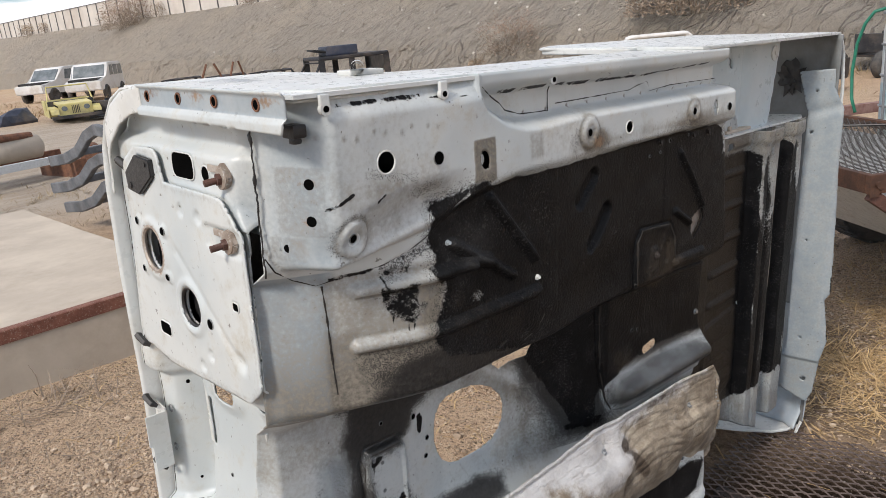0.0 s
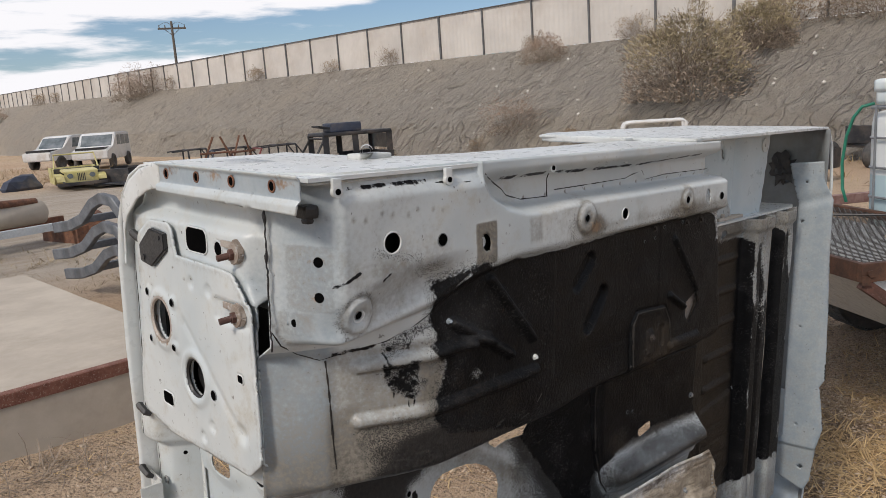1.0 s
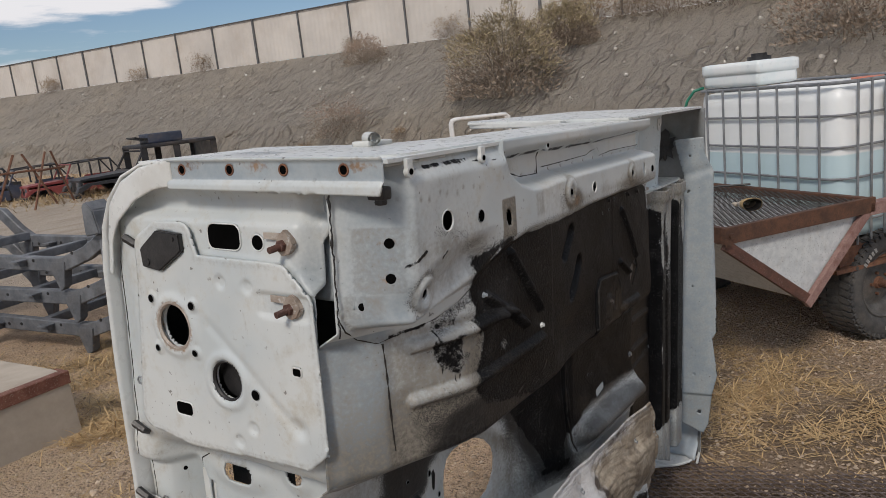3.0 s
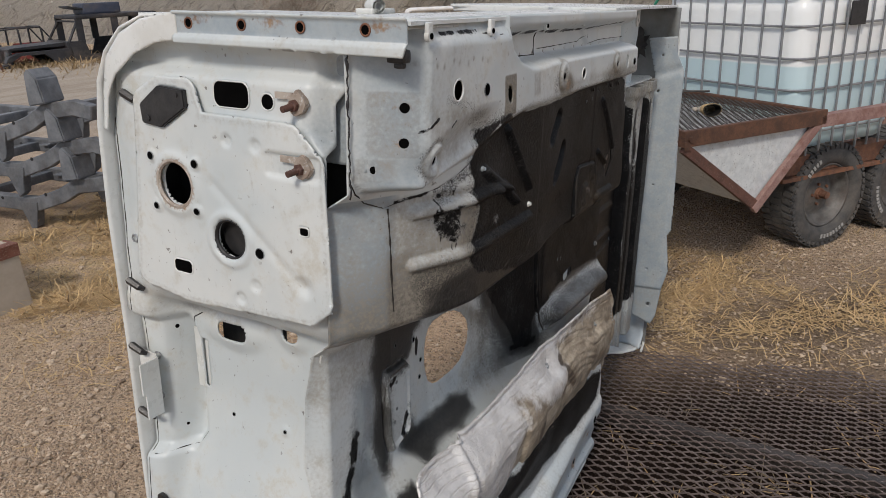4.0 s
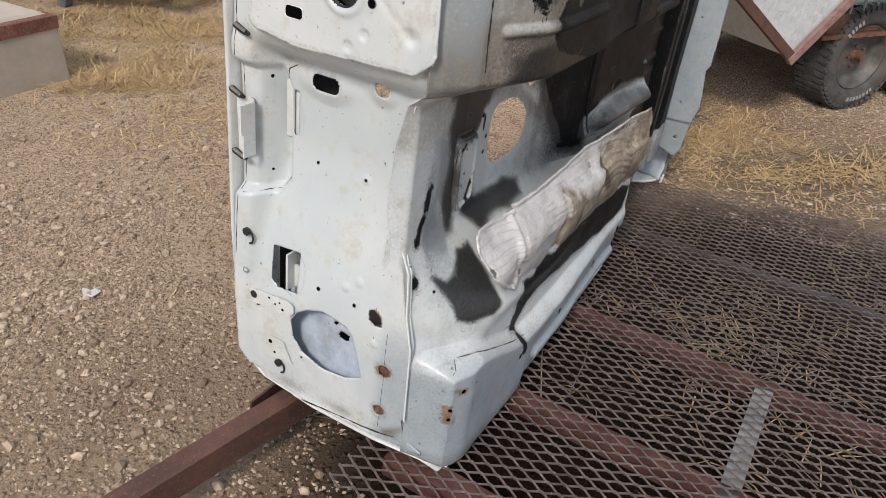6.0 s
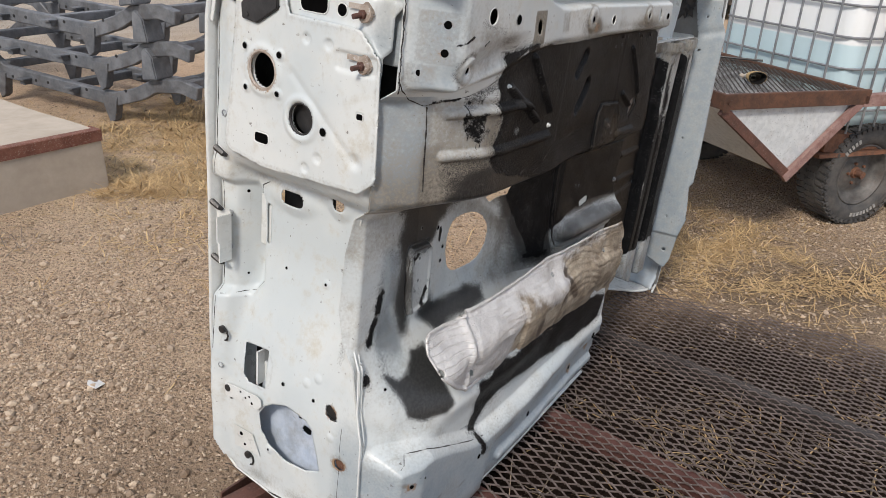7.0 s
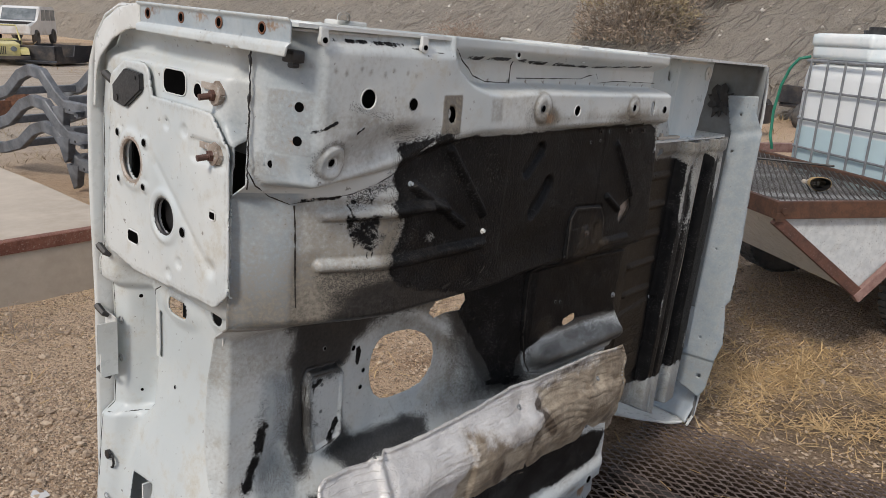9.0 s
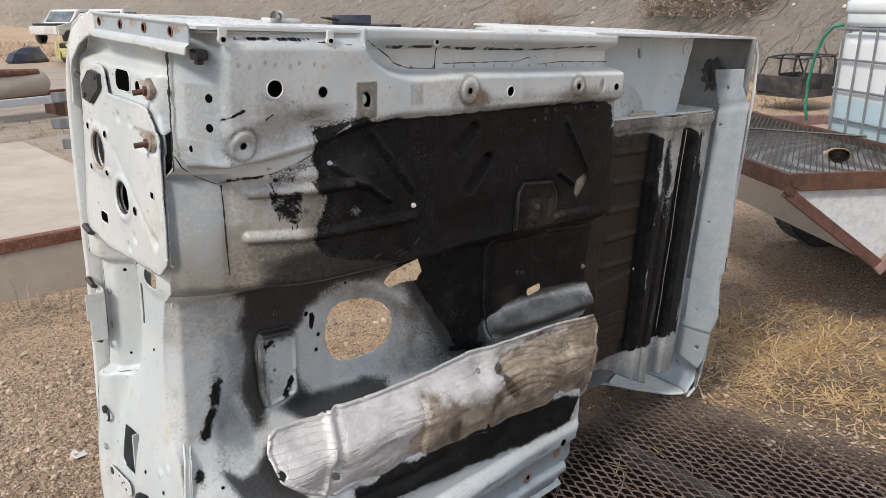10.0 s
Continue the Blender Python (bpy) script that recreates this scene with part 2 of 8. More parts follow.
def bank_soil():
    """Crumbly grey-brown slope, streaked by slanting rain cuts, with crack shade put into its colour."""
    k = Mat("bank_soil", 0.95)
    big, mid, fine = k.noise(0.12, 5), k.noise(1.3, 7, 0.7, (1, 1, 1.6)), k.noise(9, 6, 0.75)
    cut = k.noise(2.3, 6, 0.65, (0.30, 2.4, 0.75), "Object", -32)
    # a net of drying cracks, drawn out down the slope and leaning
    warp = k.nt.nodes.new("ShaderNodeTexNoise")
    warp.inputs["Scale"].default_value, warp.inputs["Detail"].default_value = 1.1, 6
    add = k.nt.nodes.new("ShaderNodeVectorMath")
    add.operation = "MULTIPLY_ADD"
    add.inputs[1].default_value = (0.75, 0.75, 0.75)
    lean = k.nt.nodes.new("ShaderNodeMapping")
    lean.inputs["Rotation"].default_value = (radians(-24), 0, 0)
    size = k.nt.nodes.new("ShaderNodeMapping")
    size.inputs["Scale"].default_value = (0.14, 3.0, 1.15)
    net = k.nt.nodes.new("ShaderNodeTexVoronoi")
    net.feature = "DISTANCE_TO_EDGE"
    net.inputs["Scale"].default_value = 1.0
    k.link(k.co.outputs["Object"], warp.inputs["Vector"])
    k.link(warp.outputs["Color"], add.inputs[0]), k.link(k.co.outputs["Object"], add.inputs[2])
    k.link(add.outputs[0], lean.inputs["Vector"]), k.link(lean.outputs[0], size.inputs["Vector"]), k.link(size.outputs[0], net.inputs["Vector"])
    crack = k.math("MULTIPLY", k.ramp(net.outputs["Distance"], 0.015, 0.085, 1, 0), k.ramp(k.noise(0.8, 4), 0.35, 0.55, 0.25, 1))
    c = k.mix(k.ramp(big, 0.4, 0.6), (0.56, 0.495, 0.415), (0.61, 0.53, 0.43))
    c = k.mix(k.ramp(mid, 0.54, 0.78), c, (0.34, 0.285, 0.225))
    # the cracks' shade, painted into the soil colour
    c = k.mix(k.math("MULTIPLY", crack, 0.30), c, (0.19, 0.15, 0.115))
    c = k.mix(k.ramp(fine, 0.5, 0.72, 0, 0.6), c, (0.44, 0.39, 0.32))
    c = k.mix(k.ramp(fine, 0.46, 0.28, 0, 0.5), c, (0.13, 0.105, 0.08))
    speck = k.noise(26, 5, 0.8)
    c = k.mix(k.ramp(speck, 0.55, 0.66, 0, 0.55), c, (0.15, 0.118, 0.088))
    c = k.mix(k.ramp(speck, 0.44, 0.34, 0, 0.5), c, (0.72, 0.65, 0.56))
    lumps = k.cells(4.5)
    k.bump(k.math("ADD", k.math("ADD", k.math("MULTIPLY", mid, 1.2), k.math("MULTIPLY", fine, 0.8)), k.math("ADD", k.math("MULTIPLY", crack, -1.0), k.math("MULTIPLY", k.math("ADD", lumps, speck), 0.5))), 1.0, 0.35)
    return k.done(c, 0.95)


def rusty(name, a=(0.115, 0.055, 0.035), b=(0.22, 0.10, 0.055), c=(0.20, 0.16, 0.14), rough=0.75):
    k = Mat(name, rough, 0.15)
    n, f = k.noise(14, 7, 0.7), k.noise(120, 4)
    col = k.mix(k.ramp(n, 0.35, 0.65), a, b)
    col = k.mix(k.ramp(f, 0.55, 0.75), col, c)
    k.bump(k.math("ADD", n, f), 0.4, 0.003)
    return k.done(col, rough)


def foil():
    """Crumpled, heat-stained aluminium foil shield with sooty brown blotches."""
    k = Mat("foil", 0.45, 0.3)
    m, f = k.noise(26, 6, 0.7), k.noise(90, 4)
    c = k.mix(k.ramp(m, 0.3, 0.7), (0.56, 0.545, 0.53), (0.70, 0.69, 0.67))
    c = k.mix(k.ramp(k.noise(9, 7, 0.75), 0.55, 0.72, 0, 0.55), c, (0.36, 0.33, 0.29))
    stain = k.ramp(k.math("ADD", k.attr("stain"), k.math("MULTIPLY", k.math("SUBTRACT", k.noise(16, 7, 0.72), 0.5), 1.3)), 0.22, 0.62)
    c = k.mix(k.math("MULTIPLY", stain, 0.93), c, k.mix(k.ramp(k.noise(13, 6, 0.7), 0.35, 0.65), (0.19, 0.145, 0.095), (0.43, 0.36, 0.265)))
    dark = k.ramp(k.math("ADD", k.attr("soot"), k.math("MULTIPLY", k.math("SUBTRACT", m, 0.5), 1.2)), 0.35, 0.7)
    c = k.mix(k.math("MULTIPLY", dark, 0.9), c, (0.060, 0.042, 0.030))
    crease = k.math("ABSOLUTE", k.math("SUBTRACT", k.noise(12, 5, 0.6), 0.5))
    fold = k.math("ABSOLUTE", k.math("SUBTRACT", k.noise(9, 4, 0.5, (0.5, 1, 1.8)), 0.5))
    axes = k.nt.nodes.new("ShaderNodeSeparateXYZ")
    k.link(k.co.outputs["Object"], axes.inputs[0])
    lines = k.math("SINE", k.math("ADD", k.math("MULTIPLY", axes.outputs[2], 400.0), k.math("MULTIPLY", m, 3.0)))
    emboss = k.math("MULTIPLY", k.ramp(lines, 0.6, 1.0), k.ramp(axes.outputs[0], 0.86, 0.93, -0.22, -0.04))
    stripe = k.math("MULTIPLY", k.ramp(k.noise(20, 6, 0.7, (0.5, 1, 1.6)), 0.44, 0.58), k.ramp(stain, 0.2, 0.9))
    c = k.mix(k.math("MULTIPLY", stripe, 0.42), c, (0.105, 0.075, 0.048))
    k.bump(k.math("ADD", k.math("ADD", k.math("MULTIPLY", k.ramp(crease, 0.0, 0.05, -1.0, 0.0), 0.14), k.math("MULTIPLY", k.ramp(fold, 0.0, 0.06, -1.0, 0.0), 0.24)), k.math("ADD", k.math("MULTIPLY", m, 0.55), emboss)), 0.8, 0.007)
    return k.done(c, k.ramp(stain, 0, 1, 0.48, 0.68), k.ramp(stain, 0, 1, 0.35, 0.05))


def tank_plastic():
    """Milky white plastic with pale blue liquid standing behind its lower part."""
    k = Mat("tank_plastic", 0.35)
    sep = k.nt.nodes.new("ShaderNodeSeparateXYZ")
    k.link(k.co.outputs["Object"], sep.inputs[0])
    level = k.ramp(sep.outputs[2], 0.53, 0.545)
    n = k.noise(3, 4)
    c = k.mix(level, (0.50, 0.64, 0.68), k.mix(n, (0.74, 0.77, 0.77), (0.80, 0.81, 0.80)))
    k.bump(n, 0.2, 0.02)
    return k.done(c, 0.35)


M_TUB = tub_paint()
M_WHITE = plain("white_panel_paint", (0.60, 0.63, 0.625), (0.68, 0.695, 0.68), 0.33, 0, 6, 0.06, (0.42, 0.40, 0.35), 0.5)
M_ZINC = plain("zinc_sheet", (0.33, 0.38, 0.42), (0.43, 0.475, 0.50), 0.45, 0.1, 12, 0.15, (0.30, 0.24, 0.17), 0.5)
M_BARE = rusty("bare_rust_patch", (0.24, 0.185, 0.145), (0.42, 0.37, 0.32), (0.56, 0.55, 0.53), 0.5)
# grey darkened for the shaded rear wall; also on hole rims and bolts
M_DULL = plain("dark_grey_sheet", (0.15, 0.165, 0.17), (0.22, 0.235, 0.24), 0.6, 0.1, 9, 0.15, (0.12, 0.10, 0.08), 0.5)
M_DARKRUST = rusty("dark_rust")
M_FRAME = rusty("trailer_rust", (0.075, 0.038, 0.030), (0.135, 0.062, 0.045), (0.17, 0.11, 0.095), 0.65)
M_MESH = rusty("mesh_rust", (0.10, 0.075, 0.066), (0.19, 0.15, 0.135), (0.36, 0.32, 0.295), 0.42)
# flat black that stands for the dark inside small holes
M_HOLE = plain("hole_black", (0.003, 0.003, 0.003), (0.004, 0.004, 0.004), 1.0)
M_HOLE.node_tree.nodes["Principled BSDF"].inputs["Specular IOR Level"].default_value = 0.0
M_SEAM = plain("old_sealant", (0.010, 0.009, 0.008), (0.035, 0.030, 0.025), 0.8, 0, 60, 0.3)
M_PALEBLUE = plain("pale_blue_paint", (0.47, 0.555, 0.59), (0.53, 0.60, 0.62), 0.35, 0, 6, 0.06, (0.42, 0.43, 0.41), 0.3)
M_PLATEBLUE = plain("streaked_blue_plate", (0.36, 0.42, 0.51), (0.46, 0.515, 0.59), 0.4, 0, 30, 0.12, (0.22, 0.22, 0.21), 0.55)
M_DARKMESH = rusty("dark_mesh", (0.030, 0.026, 0.024), (0.060, 0.050, 0.045), (0.11, 0.10, 0.095), 0.5)
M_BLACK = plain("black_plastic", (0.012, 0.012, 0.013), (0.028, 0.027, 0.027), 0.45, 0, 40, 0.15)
M_RUBBER = plain("tyre_rubber", (0.042, 0.042, 0.043), (0.085, 0.081, 0.076), 0.8, 0, 12, 0.3, (0.16, 0.135, 0.11), 0.5)
M_FOIL = foil()
M_EARTH = earth()
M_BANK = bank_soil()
M_CONCRETE = plain("pale_concrete", (0.42, 0.365, 0.30), (0.52, 0.46, 0.38), 0.85, 0, 2.2, 0.3, (0.30, 0.25, 0.195), 0.6)
M_STEEL = plain("grey_steel", (0.25, 0.265, 0.28), (0.38, 0.40, 0.41), 0.45, 0.5, 9, 0.15, (0.17, 0.13, 0.10), 0.3)
M_TANK = tank_plastic()


# ---- mesh helpers ----
def part(name, bm, material, parent, label="", smooth=False):
    """Links a bmesh as one mesh object under a thing or under a part."""
    me = bpy.data.meshes.new(name)
    bmesh.ops.recalc_face_normals(bm, faces=bm.faces)
    bm.to_mesh(me)
    bm.free()
    me.materials.append(material)
    if smooth:
        for p in me.polygons:
            p.use_smooth = True
    ob = new(name, me)
    if parent:
        ob.parent = parent
    if label:
        ob["label"] = label
    return ob


def mesh_part(name, verts, faces, material, parent, label="", smooth=False):
    me = bpy.data.meshes.new(name)
    me.from_pydata([tuple(v) for v in verts], [], [tuple(f) for f in faces])
    me.materials.append(material)
    if smooth:
        me.polygons.foreach_set("use_smooth", [True] * len(me.polygons))
    ob = new(name, me)
    if parent:
        ob.parent = parent
    if label:
        ob["label"] = label
    return ob


def empty(name, m, label, category, group="", kind=""):
    ob = new(name)
    ob.matrix_world = m
    return tagged(ob, label, category, group, kind)


def box(bm, lo, hi, m=None, bevel=0.0):
    """Adds a box between two corners, optionally posed by m and bevelled."""
    r = bmesh.ops.create_cube(bm, size=1)
    vs = r["verts"]
    c, s = (Vector(lo) + Vector(hi)) / 2, Vector(hi) - Vector(lo)
    for v in vs:
        v.co = Vector((v.co.x * s.x, v.co.y * s.y, v.co.z * s.z)) + c
        if m:
            v.co = m @ v.co
    if bevel:
        es = list({e for v in vs for e in v.link_edges})
        bmesh.ops.bevel(bm, geom=es, offset=bevel, segments=2, affect="EDGES", profile=0.7)
    return bm


def boxes(*specs, bevel=0.0):
    bm = bmesh.new()
    for lo, hi, *m in specs:
        box(bm, lo, hi, m[0] if m else None, bevel)
    return bm


def tube(bm, pts, r, seg=8, close=True):
    """A tube of radius r (one number or one for each point) along points."""
    pts = [Vector(p) for p in pts]
    rings = []
    for i, p in enumerate(pts):
        d = (pts[min(i + 1, len(pts) - 1)] - pts[max(i - 1, 0)]).normalized()
        a = d.orthogonal().normalized() if i == 0 else (rings_a - d * rings_a.dot(d)).normalized()
        rings_a = a
        b = d.cross(a)
        rr = r[i] if isinstance(r, (list, tuple)) else r
        rings.append([bm.verts.new(p + rr * (math.cos(q) * a + math.sin(q) * b)) for q in (2 * math.pi * j / seg for j in range(seg))])
    for r0, r1 in zip(rings, rings[1:]):
        for j in range(seg):
            bm.faces.new((r0[j], r0[(j + 1) % seg], r1[(j + 1) % seg], r1[j]))
    if close:
        bm.faces.new(rings[0][::-1])
        bm.faces.new(rings[-1])
    return bm


def disc(bm, c, n, r, h, seg=24, r2=None):
    """A short cylinder on c along n."""
    c, n = Vector(c), Vector(n).normalized()
    return tube(bm, [c, c + n * h], [r, r if r2 is None else r2], seg)


def lathe(profile, seg=32):
    """A turned body round the y axis from rows of radius and y."""
    bm = bmesh.new()
    rings = [[bm.verts.new((r * math.cos(2 * math.pi * j / seg), y, r * math.sin(2 * math.pi * j / seg))) for j in range(seg)] for r, y in profile]
    for r0, r1 in zip(rings, rings[1:]):
        for j in range(seg):
            bm.faces.new((r0[j], r0[(j + 1) % seg], r1[(j + 1) % seg], r1[j]))
    return bm


def prism(pts, h0, h1, axis="z", bevel=0.0):
    """A flat plate: outline in the plane across the axis, from h0 to h1 along it."""
    place = {"z": lambda a, b, h: (a, b, h), "y": lambda a, b, h: (a, h, b), "x": lambda a, b, h: (h, a, b)}[axis]
    bm = bmesh.new()
    lo = [bm.verts.new(place(a, b, h0)) for a, b in pts]
    hi = [bm.verts.new(place(a, b, h1)) for a, b in pts]
    bm.faces.new(lo), bm.faces.new(hi[::-1])
    for i in range(len(pts)):
        j = (i + 1) % len(pts)
        bm.faces.new((lo[i], hi[i], hi[j], lo[j]))
    if bevel:
        bmesh.ops.bevel(bm, geom=list(bm.edges), offset=bevel, segments=2, affect="EDGES")
    return bm


# signed distances in a panel's own plane; below zero inside
def ss(a, b, x):
    t = np.clip((x - a) / (b - a), 0, 1)
    return t * t * (3 - 2 * t)


def circle(cu, cv, r):
    return lambda u, v: np.hypot(u - cu, v - cv) - r


def oval(cu, cv, a, b, turn=0.0):
    c, s = math.cos(radians(turn)), math.sin(radians(turn))

    def f(u, v):
        p, q = c * (u - cu) + s * (v - cv), -s * (u - cu) + c * (v - cv)
        return (np.sqrt((p / a) ** 2 + (q / b) ** 2 + 1e-12) - 1) * min(a, b)
    return f


def rbox(cu, cv, a, b, r=0.0, turn=0.0):
    c, s = math.cos(radians(turn)), math.sin(radians(turn))

    def f(u, v):
        p, q = np.abs(c * (u - cu) + s * (v - cv)) - a + r, np.abs(-s * (u - cu) + c * (v - cv)) - b + r
        return np.hypot(np.maximum(p, 0), np.maximum(q, 0)) + np.minimum(np.maximum(p, q), 0) - r
    return f


def bar(au, av, bu, bv, r):
    def f(u, v):
        du, dv = bu - au, bv - av
        t = np.clip(((u - au) * du + (v - av) * dv) / (du * du + dv * dv), 0, 1)
        return np.hypot(u - au - t * du, v - av - t * dv) - r
    return f


def poly(pts, r=0.0):
    def f(u, v):
        d = np.full(np.shape(u), 1e9)
        inside = np.zeros(np.shape(u), bool)
        for (au, av), (bu, bv) in zip(pts, pts[1:] + pts[:1]):
            du, dv = bu - au, bv - av
            t = np.clip(((u - au) * du + (v - av) * dv) / (du * du + dv * dv), 0, 1)
            d = np.minimum(d, np.hypot(u - au - t * du, v - av - t * dv))
            inside ^= ((av > v) != (bv > v)) & (u < du * (v - av) / (dv if dv else 1e-9) + au)
        return np.where(inside, -d, d) - r
    return f


def hump(sd, edge):
    """1 inside an outline, falling to 0 over the edge's width outside."""
    return 1 - ss(-edge, edge, sd)


def wob(u, v, scale, seed=0.0):
    """Smooth wavy unevenness, about -1 to 1."""
    a, b = u * scale + seed, v * scale - seed * 1.7
    return (np.sin(a * 1.0 + 1.7 * np.sin(b * 0.7 + seed)) + np.sin(b * 1.3 + 1.3 * np.sin(a * 0.9)) + 0.5 * np.sin(2.3 * a + 1.9 * b)) / 2.5


def panel(name, place, u0, u1, v0, v1, step, depth, outline, holes, material, parent, label="", marks=None, thick=0.003):
    """A pressed sheet: a fine net over a rectangle, trimmed to its outline and holes, pressed to depth(u, v)."""
    nu, nv = int((u1 - u0) / step) + 1, int((v1 - v0) / step) + 1
    u, v = np.meshgrid(np.linspace(u0, u1, nu), np.linspace(v0, v1, nv), indexing="ij")

    def sd(a, b):
        d = outline(a, b) if outline else np.full(np.shape(a), -1.0)
        for h in holes:
            d = np.maximum(d, -h(a, b))
        return d
    for _ in range(3):
        d, e = sd(u, v), step * 0.1
        gu, gv = (sd(u + e, v) - d) / e, (sd(u, v + e) - d) / e
        g = gu * gu + gv * gv + 1e-9
        near = (d > -0.62 * step) & (d < 0.78 * step)
        u, v = np.where(near, u - d * gu / g, u), np.where(near, v - d * gv / g, v)
    cu, cv = (u[:-1, :-1] + u[1:, 1:]) / 2, (v[:-1, :-1] + v[1:, 1:]) / 2
    ok = sd(u, v) < step * 0.08
    keep = (sd(cu, cv) < 0) & ok[:-1, :-1] & ok[1:, :-1] & ok[1:, 1:] & ok[:-1, 1:]
    w = depth(u, v)
    co = np.stack(place(u, v, w), -1).reshape(-1, 3)
    idx = np.arange(nu * nv).reshape(nu, nv)
    quads = np.stack([idx[:-1, :-1], idx[1:, :-1], idx[1:, 1:], idx[:-1, 1:]], -1)[keep]
    used = np.unique(quads)
    remap = np.full(nu * nv, -1)
    remap[used] = np.arange(len(used))
    ob = mesh_part(name, co[used].tolist(), remap[quads].tolist(), material, parent, label, True)
    for key, fn in (marks or {}).items():
        at = ob.data.attributes.new(key, "FLOAT", "POINT")
        at.data.foreach_set("value", np.clip(fn(u, v), 0, 1).reshape(-1)[used].astype(np.float32))
    if thick:
        s = ob.modifiers.new("thickness", "SOLIDIFY")
        s.thickness, s.offset = thick, 0
    return ob


# ---- the yard ----
GROUND = -0.04


def ground_height(x, y):
    near = np.exp(-((x - 2) ** 2 + (y - 2) ** 2) / 90.0)
    return GROUND + near * (0.010 * wob(x, y, 2.1) + 0.007 * wob(x, y, 6.3, 2.0) + 0.004 * wob(x, y, 17.0, 4.0)) + 0.05 * (1 - near) * wob(x, y, 0.35)


def ground():
    """One sheet to the horizon, finer near the tub."""
    def axis(lo, hi):
        fine = np.arange(-4.0, 9.0, 0.05)
        a, left, right = 0.05, [], []
        x = -4.0
        while x > lo:
            a *= 1.16
            x -= a
            left.append(x)
        a, x = 0.05, fine[-1]
        while x < hi:
            a *= 1.10
            x += a
            right.append(x)
        return np.array(left[::-1] + list(fine) + right)
    xs, ys = axis(-900, 900), axis(-900, 1500)
    x, y = np.meshgrid(xs, ys, indexing="ij")
    z = ground_height(x, y)
    idx = np.arange(x.size).reshape(x.shape)
    quads = np.stack([idx[:-1, :-1], idx[1:, :-1], idx[1:, 1:], idx[:-1, 1:]], -1).reshape(-1, 4)
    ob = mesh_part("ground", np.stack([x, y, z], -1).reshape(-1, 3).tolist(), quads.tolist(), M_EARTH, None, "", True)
    tagged(ob, "stony compacted dirt yard with straw, moist patches and painted deck shade", "ground", kind="structure")
    straw = np.clip(0.32 * np.exp(-(((x - 3.9) / 0.7) ** 2 + ((y - 0.75) / 0.45) ** 2)) + 1.0 * np.exp(-(((x - 3.0) / 1.2) ** 2 + ((y - 4.7) / 1.2) ** 2))
                    + 0.6 * np.exp(-(((x - 14) / 4) ** 2 + ((y - 22) / 6) ** 2)) + 0.5 * ss(15.5, 18.5, x), 0, 1)
    # shade under the mesh deck, painted into the soil; smaller brown patches follow
    shade_damp = np.clip(np.exp(-(((x - 1.40) / 1.50) ** 2 + ((y - 0.0) / 1.40) ** 2) ** 2) * 2.0, 0, 1)
    shade_damp = np.maximum(shade_damp, (0.34 + 0.22 * wob(x, y, 3.1, 2.0)) * np.exp(-(((x - 3.6) / 1.2) ** 2 + ((y - 0.4) / 1.1) ** 2) ** 2))
    shade_damp = np.maximum(shade_damp, 0.22 * np.exp(-(((x - 0.5) / 0.45) ** 2 + ((y - 1.75) / 0.55) ** 2)))
    pale = ss(7.5, 11, y) * (1 - ss(24, 32, y)) * (1 - ss(9, 15, x - 0.25 * y)) * 0.9
    for key, val in (("straw", straw), ("shade_damp", shade_damp), ("pale", pale)):
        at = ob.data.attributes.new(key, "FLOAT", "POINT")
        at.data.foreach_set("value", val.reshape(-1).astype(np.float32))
    return ob


def bank_top(y):
    """Height of the bank's crest along the yard."""
    return 3.72 + 0.024 * (y - 10)


def bank_line(y):
    """How far off the fence stands."""
    return 25.3 + 0.062 * (y - 10)


def bank():
    """The long earth bank, with rills running down it, that carries the fence."""
    ys = np.concatenate([np.arange(-80, -5, 1.0), np.arange(-5, 50, 0.10), np.arange(50, 110, 0.6), np.arange(110, 420, 4.0)])
    ts = np.concatenate([np.linspace(0, 1.0, 90), np.linspace(1.02, 1.35, 8)])
    y, t = np.meshgrid(ys, ts, indexing="ij")
    top, line = bank_top(y), bank_line(y)
    x = line - 7.2 + 7.0 * np.minimum(t, 1) + 60 * np.maximum(t - 1, 0)
    s = np.clip(t, 0, 1)
    z = GROUND - 0.15 + (top + 0.19) * (0.10 * ss(0, 0.2, s) * 2 + 0.80 * s)
    face = ss(0.03, 0.15, s) * (1 - ss(0.9, 1.0, s))
    lean = y - 1.2 * s
    a = lean + 0.35 * np.sin(2.1 * s * 4 + y) + 0.2 * np.sin(7 * s + 2.3 * y)
    rill = np.maximum(0, np.sin(a * 6.5 + 1.5 * np.sin(lean * 0.9))) ** 3 * 0.7 + np.maximum(0, np.sin(a * 15.0 + 2 * np.sin(lean * 1.7 + s * 3))) ** 3 * 0.4
    x = x + face * (0.11 * rill * (0.6 + 0.4 * wob(y, s * 5, 1.1)) + 0.12 * wob(y, z * 3, 1.9) + 0.07 * wob(y, z * 2, 6.0, 3) + 0.05 * wob(y, z * 2, 15.0, 5))
    z = z + 0.06 * face * wob(y, s * 7, 2.7, 1)
    idx = np.arange(x.size).reshape(x.shape)
    quads = np.stack([idx[:-1, :-1], idx[1:, :-1], idx[1:, 1:], idx[:-1, 1:]], -1).reshape(-1, 4)
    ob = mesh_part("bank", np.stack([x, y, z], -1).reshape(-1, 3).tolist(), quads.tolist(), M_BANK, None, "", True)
    return tagged(ob, "long grey-brown earth bank with rain rills", "embankment", kind="structure")


ground()
bank()


# ---- the vehicle tub, standing on its side ----
TUB = empty("vehicle_tub", LEVEL, "pale blue-white car body tub stood on its side, underside showing", "car body")
FLOOR = lambda u, v, w: (u, w, v)
